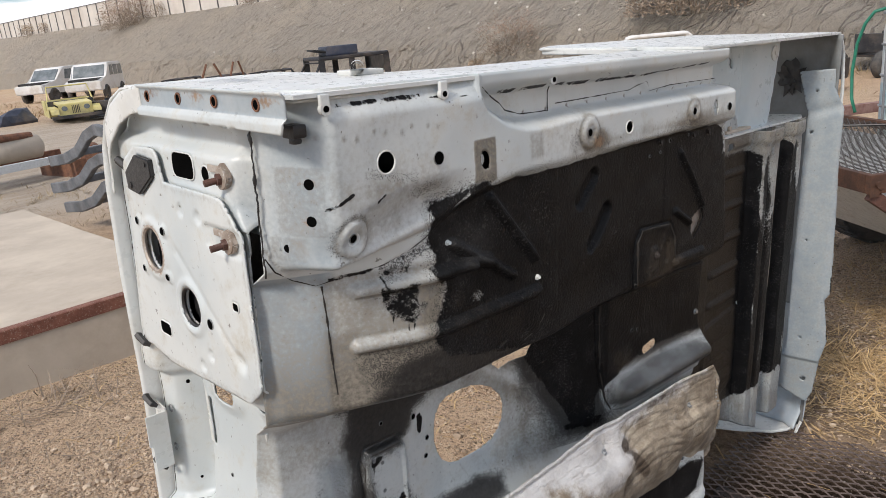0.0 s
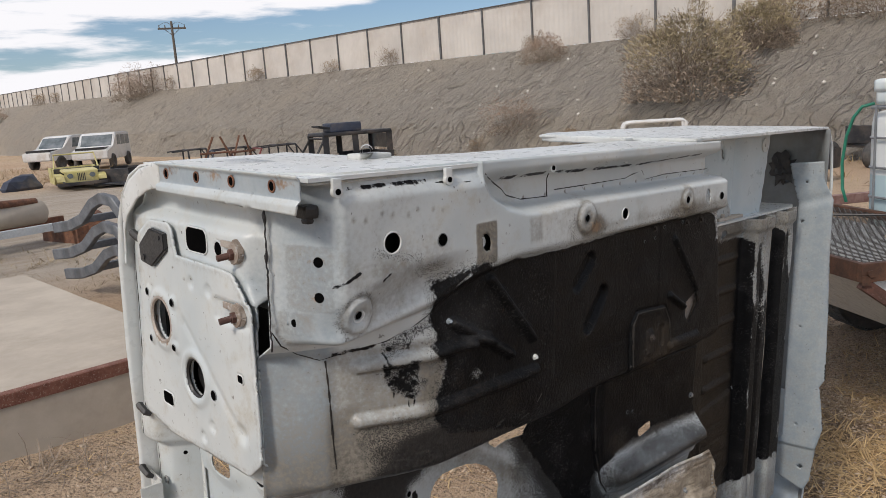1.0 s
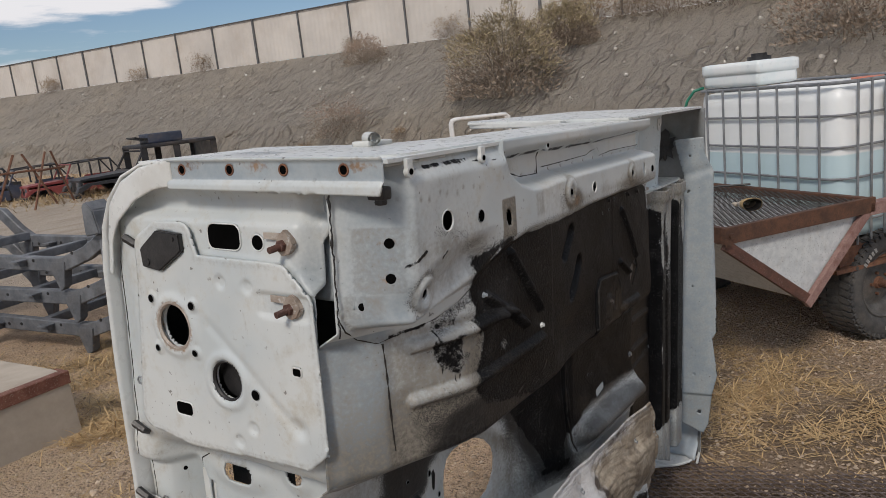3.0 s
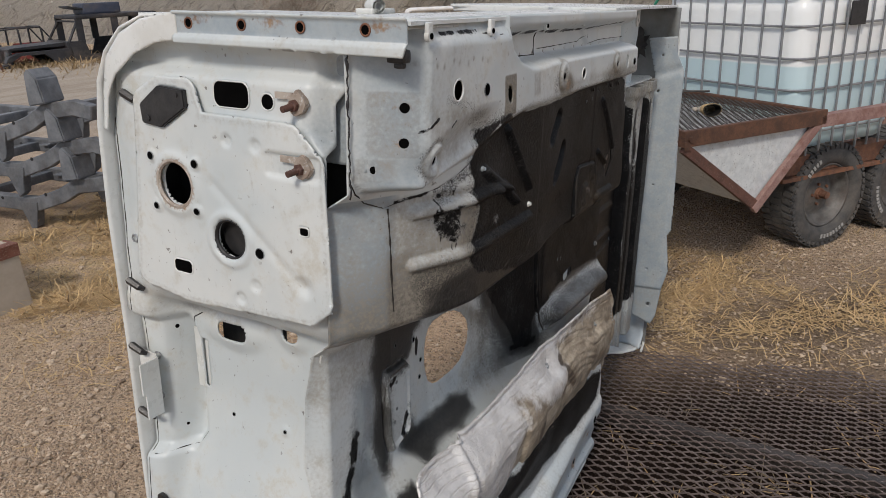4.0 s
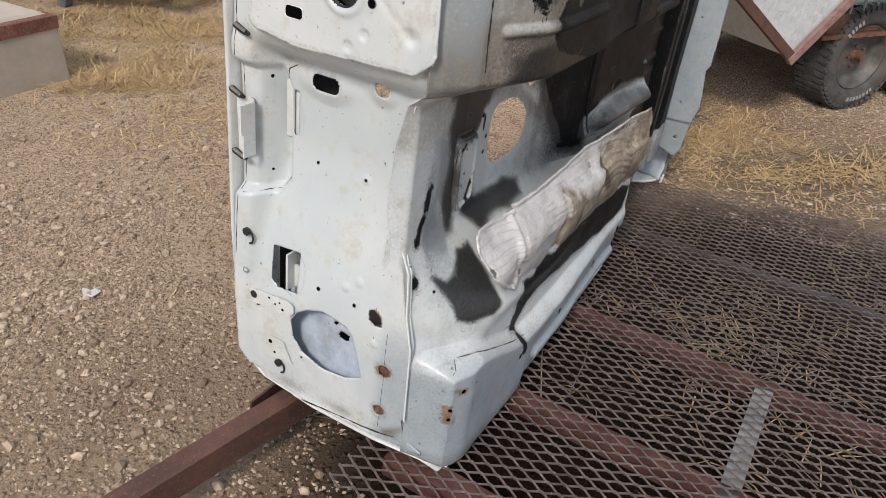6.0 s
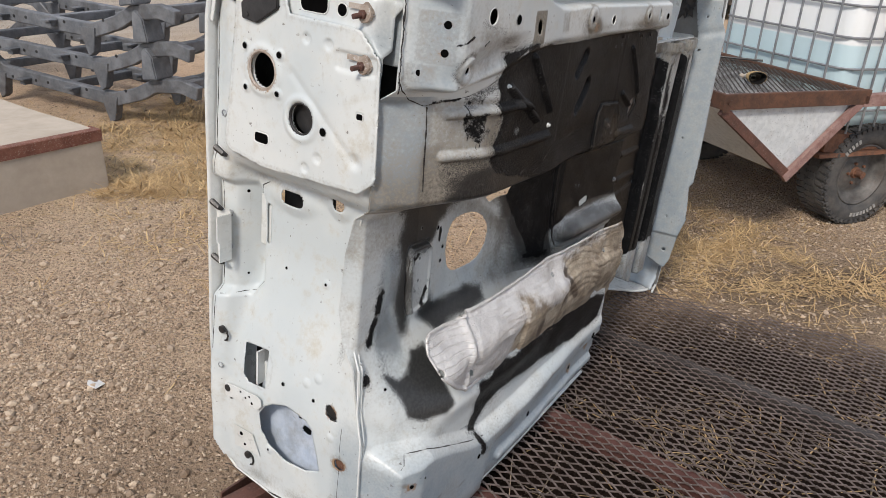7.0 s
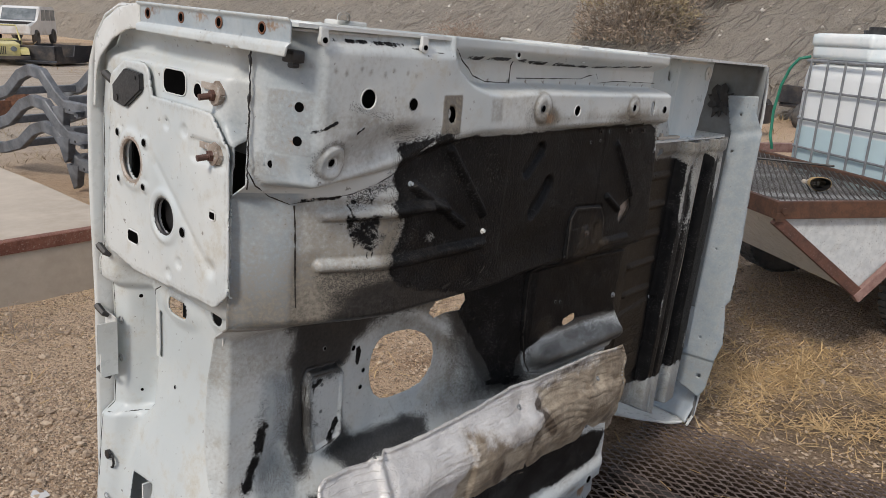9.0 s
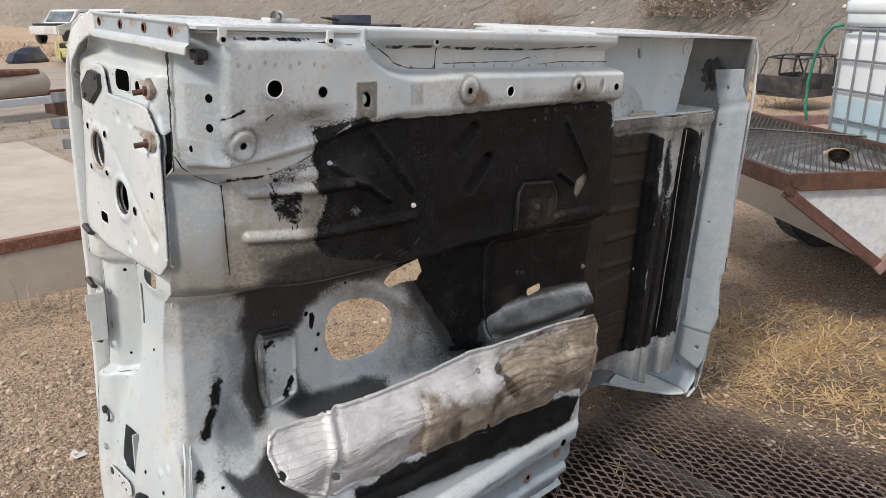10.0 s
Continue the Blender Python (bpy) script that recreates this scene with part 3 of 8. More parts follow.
FIRE = lambda u, v, w: (w, u, v)

rail_shape = poly([(0.50, 1.70), (0.50, 1.43), (0.573, 1.412), (0.578, 1.395), (0.590, 1.383), (0.625, 1.379), (0.657, 1.382), (0.703, 1.389), (0.752, 1.398), (0.819, 1.416), (0.865, 1.433), (0.937, 1.450), (1.024, 1.462), (1.88, 1.466),
                   (1.88, 1.548), (1.20, 1.551), (1.114, 1.546), (1.046, 1.550), (0.998, 1.563), (0.955, 1.588), (0.93, 1.625), (0.93, 1.70)])
rail_lip = poly([(0.567, 1.396), (0.581, 1.372), (0.613, 1.353), (0.642, 1.340), (0.686, 1.348), (0.74, 1.358), (0.782, 1.376), (0.819, 1.398), (0.865, 1.431), (0.75, 1.42), (0.60, 1.41)])
low_pad = poly([(0.50, 0.43), (0.56, 0.440), (0.61, 0.452), (0.70, 0.452), (0.80, 0.415), (0.90, 0.372), (0.98, 0.345), (1.20, 0.350), (1.60, 0.372), (1.90, 0.376), (1.90, 0.10), (0.50, 0.05)])
pan_shape = poly([(1.513, 0.755), (1.492, 0.79), (1.476, 0.896), (1.467, 1.022), (1.472, 1.066), (1.492, 1.088), (1.489, 1.121), (1.490, 1.222), (1.510, 1.249), (1.630, 1.243), (1.652, 1.210), (1.678, 1.085), (1.715, 1.067), (1.96, 1.058), (1.95, 0.86), (1.94, 0.80), (1.94, 0.735), (1.60, 0.730)])
side_plate = poly([(0.781, 0.938), (0.858, 0.930), (0.876, 0.912), (0.878, 0.762), (0.862, 0.754), (0.795, 0.750), (0.781, 0.79), (0.771, 0.915)], 0.004)
hollow = oval(1.335, 1.165, 0.125, 0.055)


def floor_depth(x, z):
    y = 0.866 + 0.092 * (1 - ss(0.57, 0.86, x)) + 0.026 * ss(1.15, 1.5, x)
    y = y + 0.040 * (1 - ss(0.560, 0.650, x)) * (1 - ss(1.34, 1.37, z))
    # behind the rail, up to the sill's lip
    y = y + (0.905 - y) * ss(1.50, 1.55, z) * ss(0.9, 1.05, x)
    y = y + (0.858 - y) * ss(1.600, 1.628, z)
    y = y - 0.004 * hump(rail_lip(x, z), 0.003)
    y_rail = 0.848 + 0.095 * (1 - ss(0.555, 0.632, x)) + 0.012 * ss(0.9, 1.3, x) + 0.02 * ss(1.60, 1.64, z) * (x < 0.93)
    m = hump(rail_shape(x, z), 0.011)
    y = y * (1 - m) + y_rail * m
    # swept hollow in the rail's front end
    y = y + 0.020 * m * hump(oval(0.74, 1.432, 0.12, 0.032, 12)(x, z), 0.025)
    # gearbox tunnel
    y_tun = np.interp(x, [0.55, 0.8, 1.0, 1.15, 1.30, 1.5, 1.75, 2.1], [1.035, 1.035, 1.06, 1.055, 1.040, 0.975, 0.965, 0.945])
    m = ss(1.122, 1.052, z) * ss(0.50, 0.74, z)
    y = y * (1 - m) + y_tun * m
    # low floor and the lower rail
    m = 1 - ss(0.44, 0.52, z)
    y = y * (1 - m) + (0.885 + 0.075 * (1 - ss(0.57, 0.75, x))) * m
    m = hump(low_pad(x, z), 0.020)
    y = y * (1 - m) + (0.842 + 0.03 * (1 - ss(0.56, 0.66, x)) + 0.03 * ss(1.2, 1.8, x)) * m
    y = y + 0.020 * hump(poly([(1.02, 0.285), (1.30, 0.300), (1.88, 0.318), (1.88, 0.10), (0.98, 0.10)])(x, z), 0.012)
    y = y - 0.016 * hump(bar(1.10, 0.205, 1.88, 0.215, 0.016)(x, z), 0.010)
    # access pan with its rolled edge
    sd = pan_shape(x, z)
    y = y - 0.003 * hump(sd, 0.004) - 0.0015 * np.exp(-((sd + 0.005) / 0.004) ** 2) + 0.004 * np.exp(-((sd - 0.004) / 0.0032) ** 2)
    roll = np.exp(-((z - 0.800) / 0.036) ** 2) * ss(1.495, 1.56, x) * (1 - ss(1.925, 1.955, x))
    y = y - 0.048 * roll
    y = y + 0.014 * hump(hollow(x, z), 0.05)
    # front edge turns in to meet the firewall
    e = np.interp(z, [0.1, 0.3, 0.5, 0.57, 0.68, 0.745, 0.83, 0.98, 1.07, 1.1, 1.345, 1.375], [0.972, 0.972, 0.980, 1.00, 1.016, 1.055, 1.074, 1.064, 1.045, 1.005, 1.0, 0.955])
    y = y + (e + 0.004 - y) * (1 - ss(0.560, 0.592 + 0.012 * ss(1.34, 1.39, z), x))
    # pressed ribs
    for rib, h in ((bar(0.700, 1.321, 0.90, 1.326, 0.009), 0.015), (bar(0.698, 1.223, 1.09, 1.226, 0.009), 0.013), (bar(0.90, 1.328, 0.955, 1.322, 0.008), 0.012), (bar(0.962, 1.432, 1.082, 1.293, 0.0065), 0.013),
                   (bar(0.866, 1.370, 1.017, 1.277, 0.0065), 0.013), (bar(1.668, 1.409, 1.788, 1.258, 0.0045), 0.011), (bar(1.653, 1.268, 1.725, 1.226, 0.006), 0.011), (bar(1.665, 1.135, 1.80, 1.132, 0.010), 0.010),
                   (bar(1.715, 1.080, 1.93, 1.080, 0.004), -0.008), (bar(1.290, 1.272, 1.350, 1.328, 0.020), -0.014), (bar(1.238, 1.374, 1.288, 1.414, 0.018), -0.011), (poly([(1.151, 1.455), (1.157, 1.19), (1.6, 1.19), (1.6, 1.455)]), -0.0016), (rbox(1.565, 1.165, 0.014, 0.03, 0.006), 0.006), (bar(1.62, 1.155, 1.62, 1.19, 0.01), -0.006)):
        y = y - h * hump(rib(x, z), 0.006)
    for cu, cv, r in ((0.657, 1.427, 0.028), (1.245, 1.511, 0.030), (1.662, 1.510, 0.024)):
        d = np.hypot(x - cu, z - cv)
        y = y - (0.008 if cu < 1 else 0.005) * (1 - ss(r * 0.90, r * 1.06, d)) + 0.005 * (1 - ss(r * 0.42, r * 0.55, d))
    sd = side_plate(x, z)
    y = y - 0.006 * hump(sd, 0.003) - 0.006 * np.exp(-((sd + 0.006) / 0.0045) ** 2) + 0.006 * np.exp(-((sd - 0.005) / 0.004) ** 2)
    # spot welds along the sill, and the edge of the sill's outer sheet
    for i in range(11):
        y = y + 0.002 * np.exp(-((x - 1.10 - 0.068 * i) ** 2 + (z - 1.563) ** 2) / 2.5e-5)
    y = y + 0.003 * ss(1.172, 1.176, x) * (z > 1.553) * (z < 1.61) - 0.006 * hump(poly([(1.452, 1.62), (1.50, 1.585), (1.53, 1.565), (1.86, 1.566), (1.86, 1.62)])(x, z), 0.008)
    return y + 0.0022 * wob(x, z, 9.0) + 0.0012 * wob(x, z, 31.0, 2.0)


floor_outline = poly([(0.563, 1.645), (0.563, 0.16), (0.62, 0.140), (0.90, 0.150), (1.30, 0.165), (1.80, 0.165), (1.830, 0.185), (1.845, 0.235), (1.872, 0.250), (1.868, 0.345),
                      (1.885, 0.372), (1.885, 0.44), (1.90, 0.70), (1.945, 0.745), (1.962, 0.79), (1.94, 0.83), (1.92, 0.88), (1.935, 1.15), (1.905, 1.33), (1.885, 1.455), (1.88, 1.548), (1.83, 1.56), (1.82, 1.645)])
tear_shape = poly([(1.266, 1.033), (1.28, 0.998), (1.263, 0.976), (1.215, 0.978), (1.181, 0.969), (1.162, 0.985), (1.182, 1.009), (1.222, 1.022)], 0.003)
tunnel_hole = poly([(0.976, 0.869), (0.978, 0.90), (0.986, 0.928), (1.001, 0.945), (1.021, 0.955), (1.055, 0.958), (1.091, 0.955), (1.120, 0.946), (1.155, 0.927), (1.182, 0.898), (1.190, 0.870), (1.186, 0.838), (1.172, 0.815), (1.151, 0.796), (1.115, 0.789), (1.077, 0.787), (1.048, 0.787), (1.023, 0.794), (1.000, 0.813), (0.986, 0.837)], 0.002)
floor_holes = [tunnel_hole, tear_shape, circle(0.720, 1.532, 0.017), oval(0.937, 1.503, 0.0115, 0.016, 12), circle(1.390, 1.505, 0.013), oval(1.772, 1.508, 0.012, 0.017),
               poly([(1.787, 1.250), (1.800, 1.221), (1.775, 1.195), (1.755, 1.180), (1.740, 1.198), (1.745, 1.230)], 0.003), bar(1.664, 0.876, 1.702, 0.882, 0.0125)]
coat_shape = poly([(0.815, 1.452), (0.845, 1.455), (0.876, 1.462), (1.02, 1.467), (1.40, 1.468), (1.60, 1.474), (1.82, 1.474), (1.875, 1.45), (1.885, 1.38), (2.1, 1.38), (2.1, 0.85), (1.95, 0.84), (1.72, 0.855), (1.56, 0.84), (1.49, 0.80), (1.486, 0.725), (1.385, 0.735), (1.35, 0.80), (1.30, 0.88),
                   (1.25, 0.95), (1.20, 1.02), (1.12, 1.085), (1.02, 1.125), (0.93, 1.150), (0.86, 1.170), (0.825, 1.195), (0.818, 1.222), (0.829, 1.244), (0.840, 1.268), (0.846, 1.301), (0.820, 1.330), (0.827, 1.351), (0.819, 1.375)])
clean_disc = poly([(0.878, 0.821), (0.870, 0.90), (0.895, 0.970), (0.949, 1.008), (1.02, 1.021), (1.126, 0.992), (1.239, 0.904), (1.318, 0.819), (1.374, 0.721), (1.333, 0.690), (1.101, 0.680), (0.949, 0.720)])
low_blot = poly([(0.655, 0.640), (0.69, 0.612), (0.735, 0.628), (0.77, 0.662), (0.82, 0.66), (0.82, 0.53), (0.79, 0.508), (0.725, 0.513), (0.685, 0.530), (0.680, 0.575)])
low_strip = poly([(0.925, 0.375), (0.952, 0.435), (0.945, 0.53), (1.20, 0.54), (1.80, 0.50), (1.88, 0.47), (1.85, 0.395), (1.65, 0.392), (1.44, 0.410), (1.25, 0.422), (1.10, 0.432), (1.03, 0.42), (0.985, 0.395), (0.955, 0.365)])
splat = poly([(0.732, 1.318), (0.792, 1.318), (0.795, 1.298), (0.796, 1.282), (0.811, 1.277), (0.807, 1.264), (0.790, 1.253), (0.774, 1.252), (0.751, 1.268), (0.742, 1.292)])
splat_top = poly([(0.735, 1.350), (0.781, 1.374), (0.819, 1.397), (0.818, 1.372), (0.800, 1.365), (0.778, 1.342), (0.758, 1.330), (0.742, 1.334)])
drips = [bar(0.755, 1.272, 0.756, 1.237, 0.0012), bar(0.781, 1.256, 0.777, 1.235, 0.0012), bar(0.791, 1.256, 0.786, 1.235, 0.0014), bar(0.737, 1.336, 0.735, 1.318, 0.0015)]
wear_lines = [bar(0.648, 1.621, 0.80, 1.620, 0.0036), bar(0.82, 1.617, 0.90, 1.612, 0.0012), bar(1.01, 1.608, 1.06, 1.608, 0.0045), bar(1.085, 1.609, 1.15, 1.610, 0.0040), bar(1.19, 1.610, 1.235, 1.607, 0.0036), bar(1.24, 1.607, 1.29, 1.606, 0.0048), bar(1.33, 1.606, 1.355, 1.605, 0.0055),
              bar(1.365, 1.605, 1.47, 1.604, 0.0032), bar(1.49, 1.604, 1.74, 1.616, 0.0030), bar(0.615, 1.478, 0.655, 1.494, 0.0022), bar(0.700, 1.475, 0.715, 1.485, 0.0015), bar(0.66, 1.345, 0.735, 1.352, 0.0035)]
blobs_edge = [oval(0.662, 0.822, 0.012, 0.034, -10), bar(0.655, 0.780, 0.632, 0.722, 0.011), bar(0.950, 0.350, 0.975, 0.300, 0.010), oval(0.605, 0.640, 0.006, 0.014)]
soot_main = poly([(0.754, 1.05), (0.735, 1.12), (0.828, 1.145), (0.946, 1.14), (1.027, 1.15), (1.125, 1.10), (1.178, 1.035), (1.089, 1.025), (1.02, 1.020), (0.952, 1.012), (0.907, 0.980), (0.877, 0.942), (0.856, 0.938), (0.775, 0.938), (0.768, 0.931), (0.765, 0.801), (0.779, 0.743), (0.766, 0.718), (0.748, 0.761),
                  (0.735, 0.813), (0.748, 0.882), (0.742, 0.968)])
soot_foot = poly([(0.876, 0.822), (0.893, 0.775), (0.939, 0.734), (1.018, 0.716), (1.10, 0.730), (1.170, 0.700), (1.17, 0.66), (0.904, 0.66), (0.850, 0.715), (0.835, 0.728), (0.880, 0.758)])
grey_zone = poly([(0.690, 0.955), (0.736, 0.945), (0.733, 0.828), (0.700, 0.80), (0.760, 0.70), (0.735, 0.665), (0.680, 0.70), (0.672, 0.757), (0.688, 0.826)])


def blend(d, soft):
    return 0.5 - d / soft


def coat_mark(x, z):
    """Thick black undercoat, with a crisp edge and a few runs."""
    c = blend(coat_shape(x, z) + 0.004 * wob(x, z, 60.0, 2.0) + 0.009 * ss(1.44, 1.46, z) * ss(0.93, 0.98, x), 0.045 - 0.022 * ss(1.44, 1.46, z) * ss(0.93, 0.98, x))
    # the lower edge thins out into spray
    c = c - 0.5 * ss(1.06, 0.98, z) * ss(-0.09, 0.0, coat_shape(x, z)) * (z > 0.75)
    c = np.maximum(c, blend(low_strip(x, z) + 0.006 * wob(x, z, 40.0, 4.0), 0.05))
    c = np.maximum(c, np.minimum(blend(splat(x, z) + 0.004 * wob(x, z, 150.0), 0.03), 0.55 + 0.10 * wob(x, z, 170.0, 2.0)))
    c = np.maximum(c, np.minimum(blend(splat_top(x, z) + 0.004 * wob(x, z, 150.0, 3.0), 0.04), 0.45 + 0.10 * wob(x, z, 160.0, 3.0)))
    for s in drips:
        c = np.maximum(c, np.minimum(blend(s(x, z), 0.007), 0.8))
    for s in wear_lines:
        c = np.maximum(c, np.minimum(blend(s(x, z), 0.006), 0.62 + 0.25 * wob(x, z, 90.0, 1.0)))
    for s in blobs_edge:
        c = np.maximum(c, np.minimum(blend(s(x, z) + 0.004 * wob(x, z, 90.0), 0.035), 0.72))
    c = np.maximum(c, 0.75 * hump(poly([(0.922, 0.955), (0.936, 0.958), (0.945, 0.940), (0.934, 0.905), (0.923, 0.916)])(x, z), 0.006))
    c = np.maximum(c, 0.70 * hump(bar(0.845, 0.765, 0.862, 0.80, 0.014)(x, z), 0.012) + 0.70 * hump(oval(0.80, 0.915, 0.022, 0.010)(x, z), 0.012) + 0.55 * hump(bar(0.79, 0.90, 0.785, 0.86, 0.006)(x, z), 0.012))
    # scratches to the paint along the tunnel's edge
    c = np.clip(c, 0, 1)
    for a, b, e, f in ((0.905, 1.126, 0.935, 1.138), (0.985, 1.145, 1.005, 1.150), (1.055, 1.134, 1.075, 1.140), (1.10, 1.155, 1.115, 1.168), (0.866, 1.436, 0.897, 1.452)):
        c = c - 0.75 * hump(bar(a, b, e, f, 0.0022)(x, z), 0.004)
    # bare patch in the undercoat, and the grey roll below the pan
    c = c - 0.46 * hump(oval(0.925, 1.262, 0.024, 0.018)(x, z), 0.012) - 0.52 * hump(oval(1.72, 0.797, 0.25, 0.036)(x, z), 0.03) * ss(1.488, 1.500, x)
    return np.clip(c, 0, 1)


def soot_mark(x, z):
    """Soft dark oil film round the tunnel; also a near-black band on its step and a dark roll."""
    c = 1.0 * hump(soot_main(x, z) - 0.013 + 0.008 * wob(x, z, 38.0, 5.0), 0.036)
    c = np.maximum(c, 0.95 * hump(soot_foot(x, z) + 0.004 + 0.006 * wob(x, z, 40.0), 0.026))
    # near-black band along the tunnel's step
    c = np.maximum(c, 0.95 * hump(poly([(0.745, 1.12), (0.78, 1.150), (0.87, 1.160), (1.0, 1.14), (1.16, 1.07), (1.26, 1.035), (1.15, 1.045), (1.0, 1.065), (0.90, 1.04), (0.76, 1.05)])(x, z) - 0.020 + 0.006 * wob(x, z, 30.0, 2.0), 0.032))
    c = np.maximum(c, 0.92 * hump(poly([(0.735, 1.06), (0.745, 1.13), (0.765, 1.165), (0.84, 1.185), (0.90, 1.16), (0.95, 1.09), (0.90, 1.04)])(x, z) - 0.012 + 0.008 * wob(x, z, 34.0, 1.0), 0.03))
    # the roll below the pan, darker towards its lower side
    c = np.maximum(c, (0.56 + 0.18 * wob(x, z, 17.0, 5.0) + 0.2 * ss(0.80, 0.765, z)) * hump(oval(1.72, 0.800, 0.26, 0.055)(x, z), 0.02) * ss(1.488, 1.50, x))
    c = np.maximum(c, 0.42 * hump(np.abs(np.hypot(x - 0.655, z - 1.428) - 0.034) - 0.004, 0.012) * (z - x > 0.765))
    c = np.maximum(c, 0.98 * hump(low_blot(x, z) + 0.004 * wob(x, z, 50.0, 2.0), 0.018))
    c = np.maximum(c, 0.75 * ss(1.24, 1.36, x) * ss(0.83, 0.87, z) * ss(1.12, 1.02, z))
    c = np.maximum(c, 0.40 * hump(bar(0.665, 0.66, 0.665, 0.90, 0.012)(x, z), 0.03))
    c = np.maximum(c, 0.62 * hump(poly([(0.72, 1.17), (0.78, 1.19), (0.83, 1.19), (0.84, 1.14), (0.72, 1.13)])(x, z), 0.025))
    return np.maximum(c, np.maximum(0.25 * np.exp(-np.maximum(coat_shape(x, z), 0) / 0.05) * (z < 1.20) * (z > 1.0), 0.72 * np.exp(-np.maximum(coat_shape(x, z), 0) / 0.065) * ss(1.18, 1.26, x) * (z < 1.06) * (z > 0.70) * (1 - hump(pan_shape(x, z), 0.01))))


def grime_shadow_mark(x, z):
    """Brown dust film on the toe board and tunnel, with painted shadow lines under two ribs."""
    toe = (z > 1.09) * (1 - ss(1.345, 1.36, z))
    wash_shadow = toe * (0.40 + 0.48 * ss(1.30, 1.13, z + 0.45 * (0.64 - x) * (x < 0.655)) + 0.15 * ss(0.66, 0.70, x)) * (1 - 0.25 * ss(0.655, 0.645, x))
    wash_shadow = wash_shadow * (1 - 0.25 * hump(np.minimum(bar(0.700, 1.323, 0.84, 1.325, 0.012)(x, z), bar(0.698, 1.225, 0.86, 1.227, 0.012)(x, z)), 0.004))
    # shadow lines under the two long ribs, painted in with the film
    wash_shadow = wash_shadow + 0.45 * hump(np.minimum(bar(0.700, 1.307, 0.84, 1.309, 0.001)(x, z), bar(0.698, 1.209, 0.84, 1.211, 0.001)(x, z)), 0.005)
    wash_shadow = wash_shadow + 0.25 * hump(poly([(0.800, 1.312), (0.842, 1.307), (0.835, 1.26), (0.829, 1.221), (0.815, 1.186), (0.795, 1.22), (0.800, 1.25), (0.80, 1.28)])(x, z), 0.015)
    wash_shadow = wash_shadow + 0.40 * hump(poly([(0.95, 1.05), (1.30, 1.06), (1.34, 0.95), (1.22, 0.96), (1.13, 1.0), (0.96, 1.02)])(x, z), 0.03)
    wash_shadow = wash_shadow + 0.42 * ss(1.10, 1.06, z) * ss(0.88, 1.0, z) * (1 - hump(clean_disc(x, z), 0.02)) + 0.22 * ss(0.95, 0.85, z) * ss(0.5, 0.62, z) * (x < 0.8)
    disc = hump(clean_disc(x, z), 0.02) * (0.05 + 0.42 * ss(0.90, 1.0, z + 0.35 * (x - 1.05)) + 0.10 * np.maximum(wob(x * 3, z * 0.6, 30.0, 2.0), 0) + 0.46 * ss(1.10, 1.28, x))
    spots = 0.55 * hump(oval(1.262, 1.495, 0.030, 0.020)(x, z), 0.02) + 0.55 * hump(np.abs(np.hypot(x - 1.245, z - 1.511) - 0.033) - 0.003, 0.006) + 0.50 * hump(np.abs(np.hypot(x - 1.662, z - 1.510) - 0.027) - 0.004, 0.008)
    spots = spots + 0.80 * hump(rbox(0.937, 1.502, 0.027, 0.038, 0.004)(x, z), 0.003) + 0.32 * hump(rbox(1.075, 1.510, 0.020, 0.024, 0.004)(x, z), 0.006) + 0.38 * hump(bar(0.70, 1.495, 0.84, 1.480, 0.012)(x, z), 0.03)
    spots = spots + 0.45 * hump(np.abs(np.hypot(x - 0.657, z - 1.427) - 0.031) - 0.003, 0.008) + 0.32 * hump(bar(1.45, 1.490, 1.88, 1.486, 0.012)(x, z), 0.02)
    spots = spots + 0.34 * hump(np.minimum(rbox(0.600, 1.488, 0.018, 0.052, 0.004)(x, z), rbox(0.587, 1.416, 0.014, 0.020, 0.003)(x, z)), 0.003)
    for i in range(9):
        spots = spots + 0.40 * hump(oval(0.612 + 0.027 * i + 0.006 * (i % 2), 1.580 - 0.004 * (i % 3), 0.0035, 0.0045)(x, z), 0.003)
    for i in range(11):
        spots = spots + 0.8 * hump(oval(1.10 + 0.068 * i, 1.563, 0.0030, 0.0050)(x, z), 0.002)
    lines = 0.6 * hump(np.abs(rail_shape(x, z) - 0.003) - 0.002, 0.004) * (z < 1.455) + 0.5 * hump(np.abs(low_pad(x, z)) - 0.001, 0.004) * (x < 1.0) + 0.7 * hump(np.abs(side_plate(x, z) - 0.003) - 0.002, 0.004)
    for a, b, e, f in ((1.05, 0.778, 1.078, 0.732), (1.165, 0.800, 1.192, 0.745), (1.115, 0.775, 1.135, 0.735), (1.212, 0.880, 1.228, 0.815), (1.246, 0.86, 1.262, 0.79), (1.02, 0.77, 1.035, 0.74)):
        lines = lines + 0.5 * hump(bar(a, b, e, f, 0.0014)(x, z), 0.005)
    lines = lines + 0.45 * hump(np.abs(z - 1.128 - 0.01 * np.sin(8 * x)) - 0.003, 0.010) * (x < 0.95)
    for cu, cv, a, b, q in ((0.60, 0.40, 0.010, 0.008, 0), (0.605, 0.30, 0.008, 0.020, 0), (0.66, 0.33, 0.006, 0.02, 20), (0.75, 0.28, 0.012, 0.005, 10), (0.86, 0.25, 0.02, 0.006, 5), (1.15, 0.33, 0.04, 0.006, 2), (1.45, 0.34, 0.05, 0.007, 0), (1.70, 0.34, 0.04, 0.008, 0)):
        spots = spots + 0.6 * hump(oval(cu, cv, a, b, q)(x, z) + 0.003 * wob(x, z, 70.0, 1.0), 0.008)
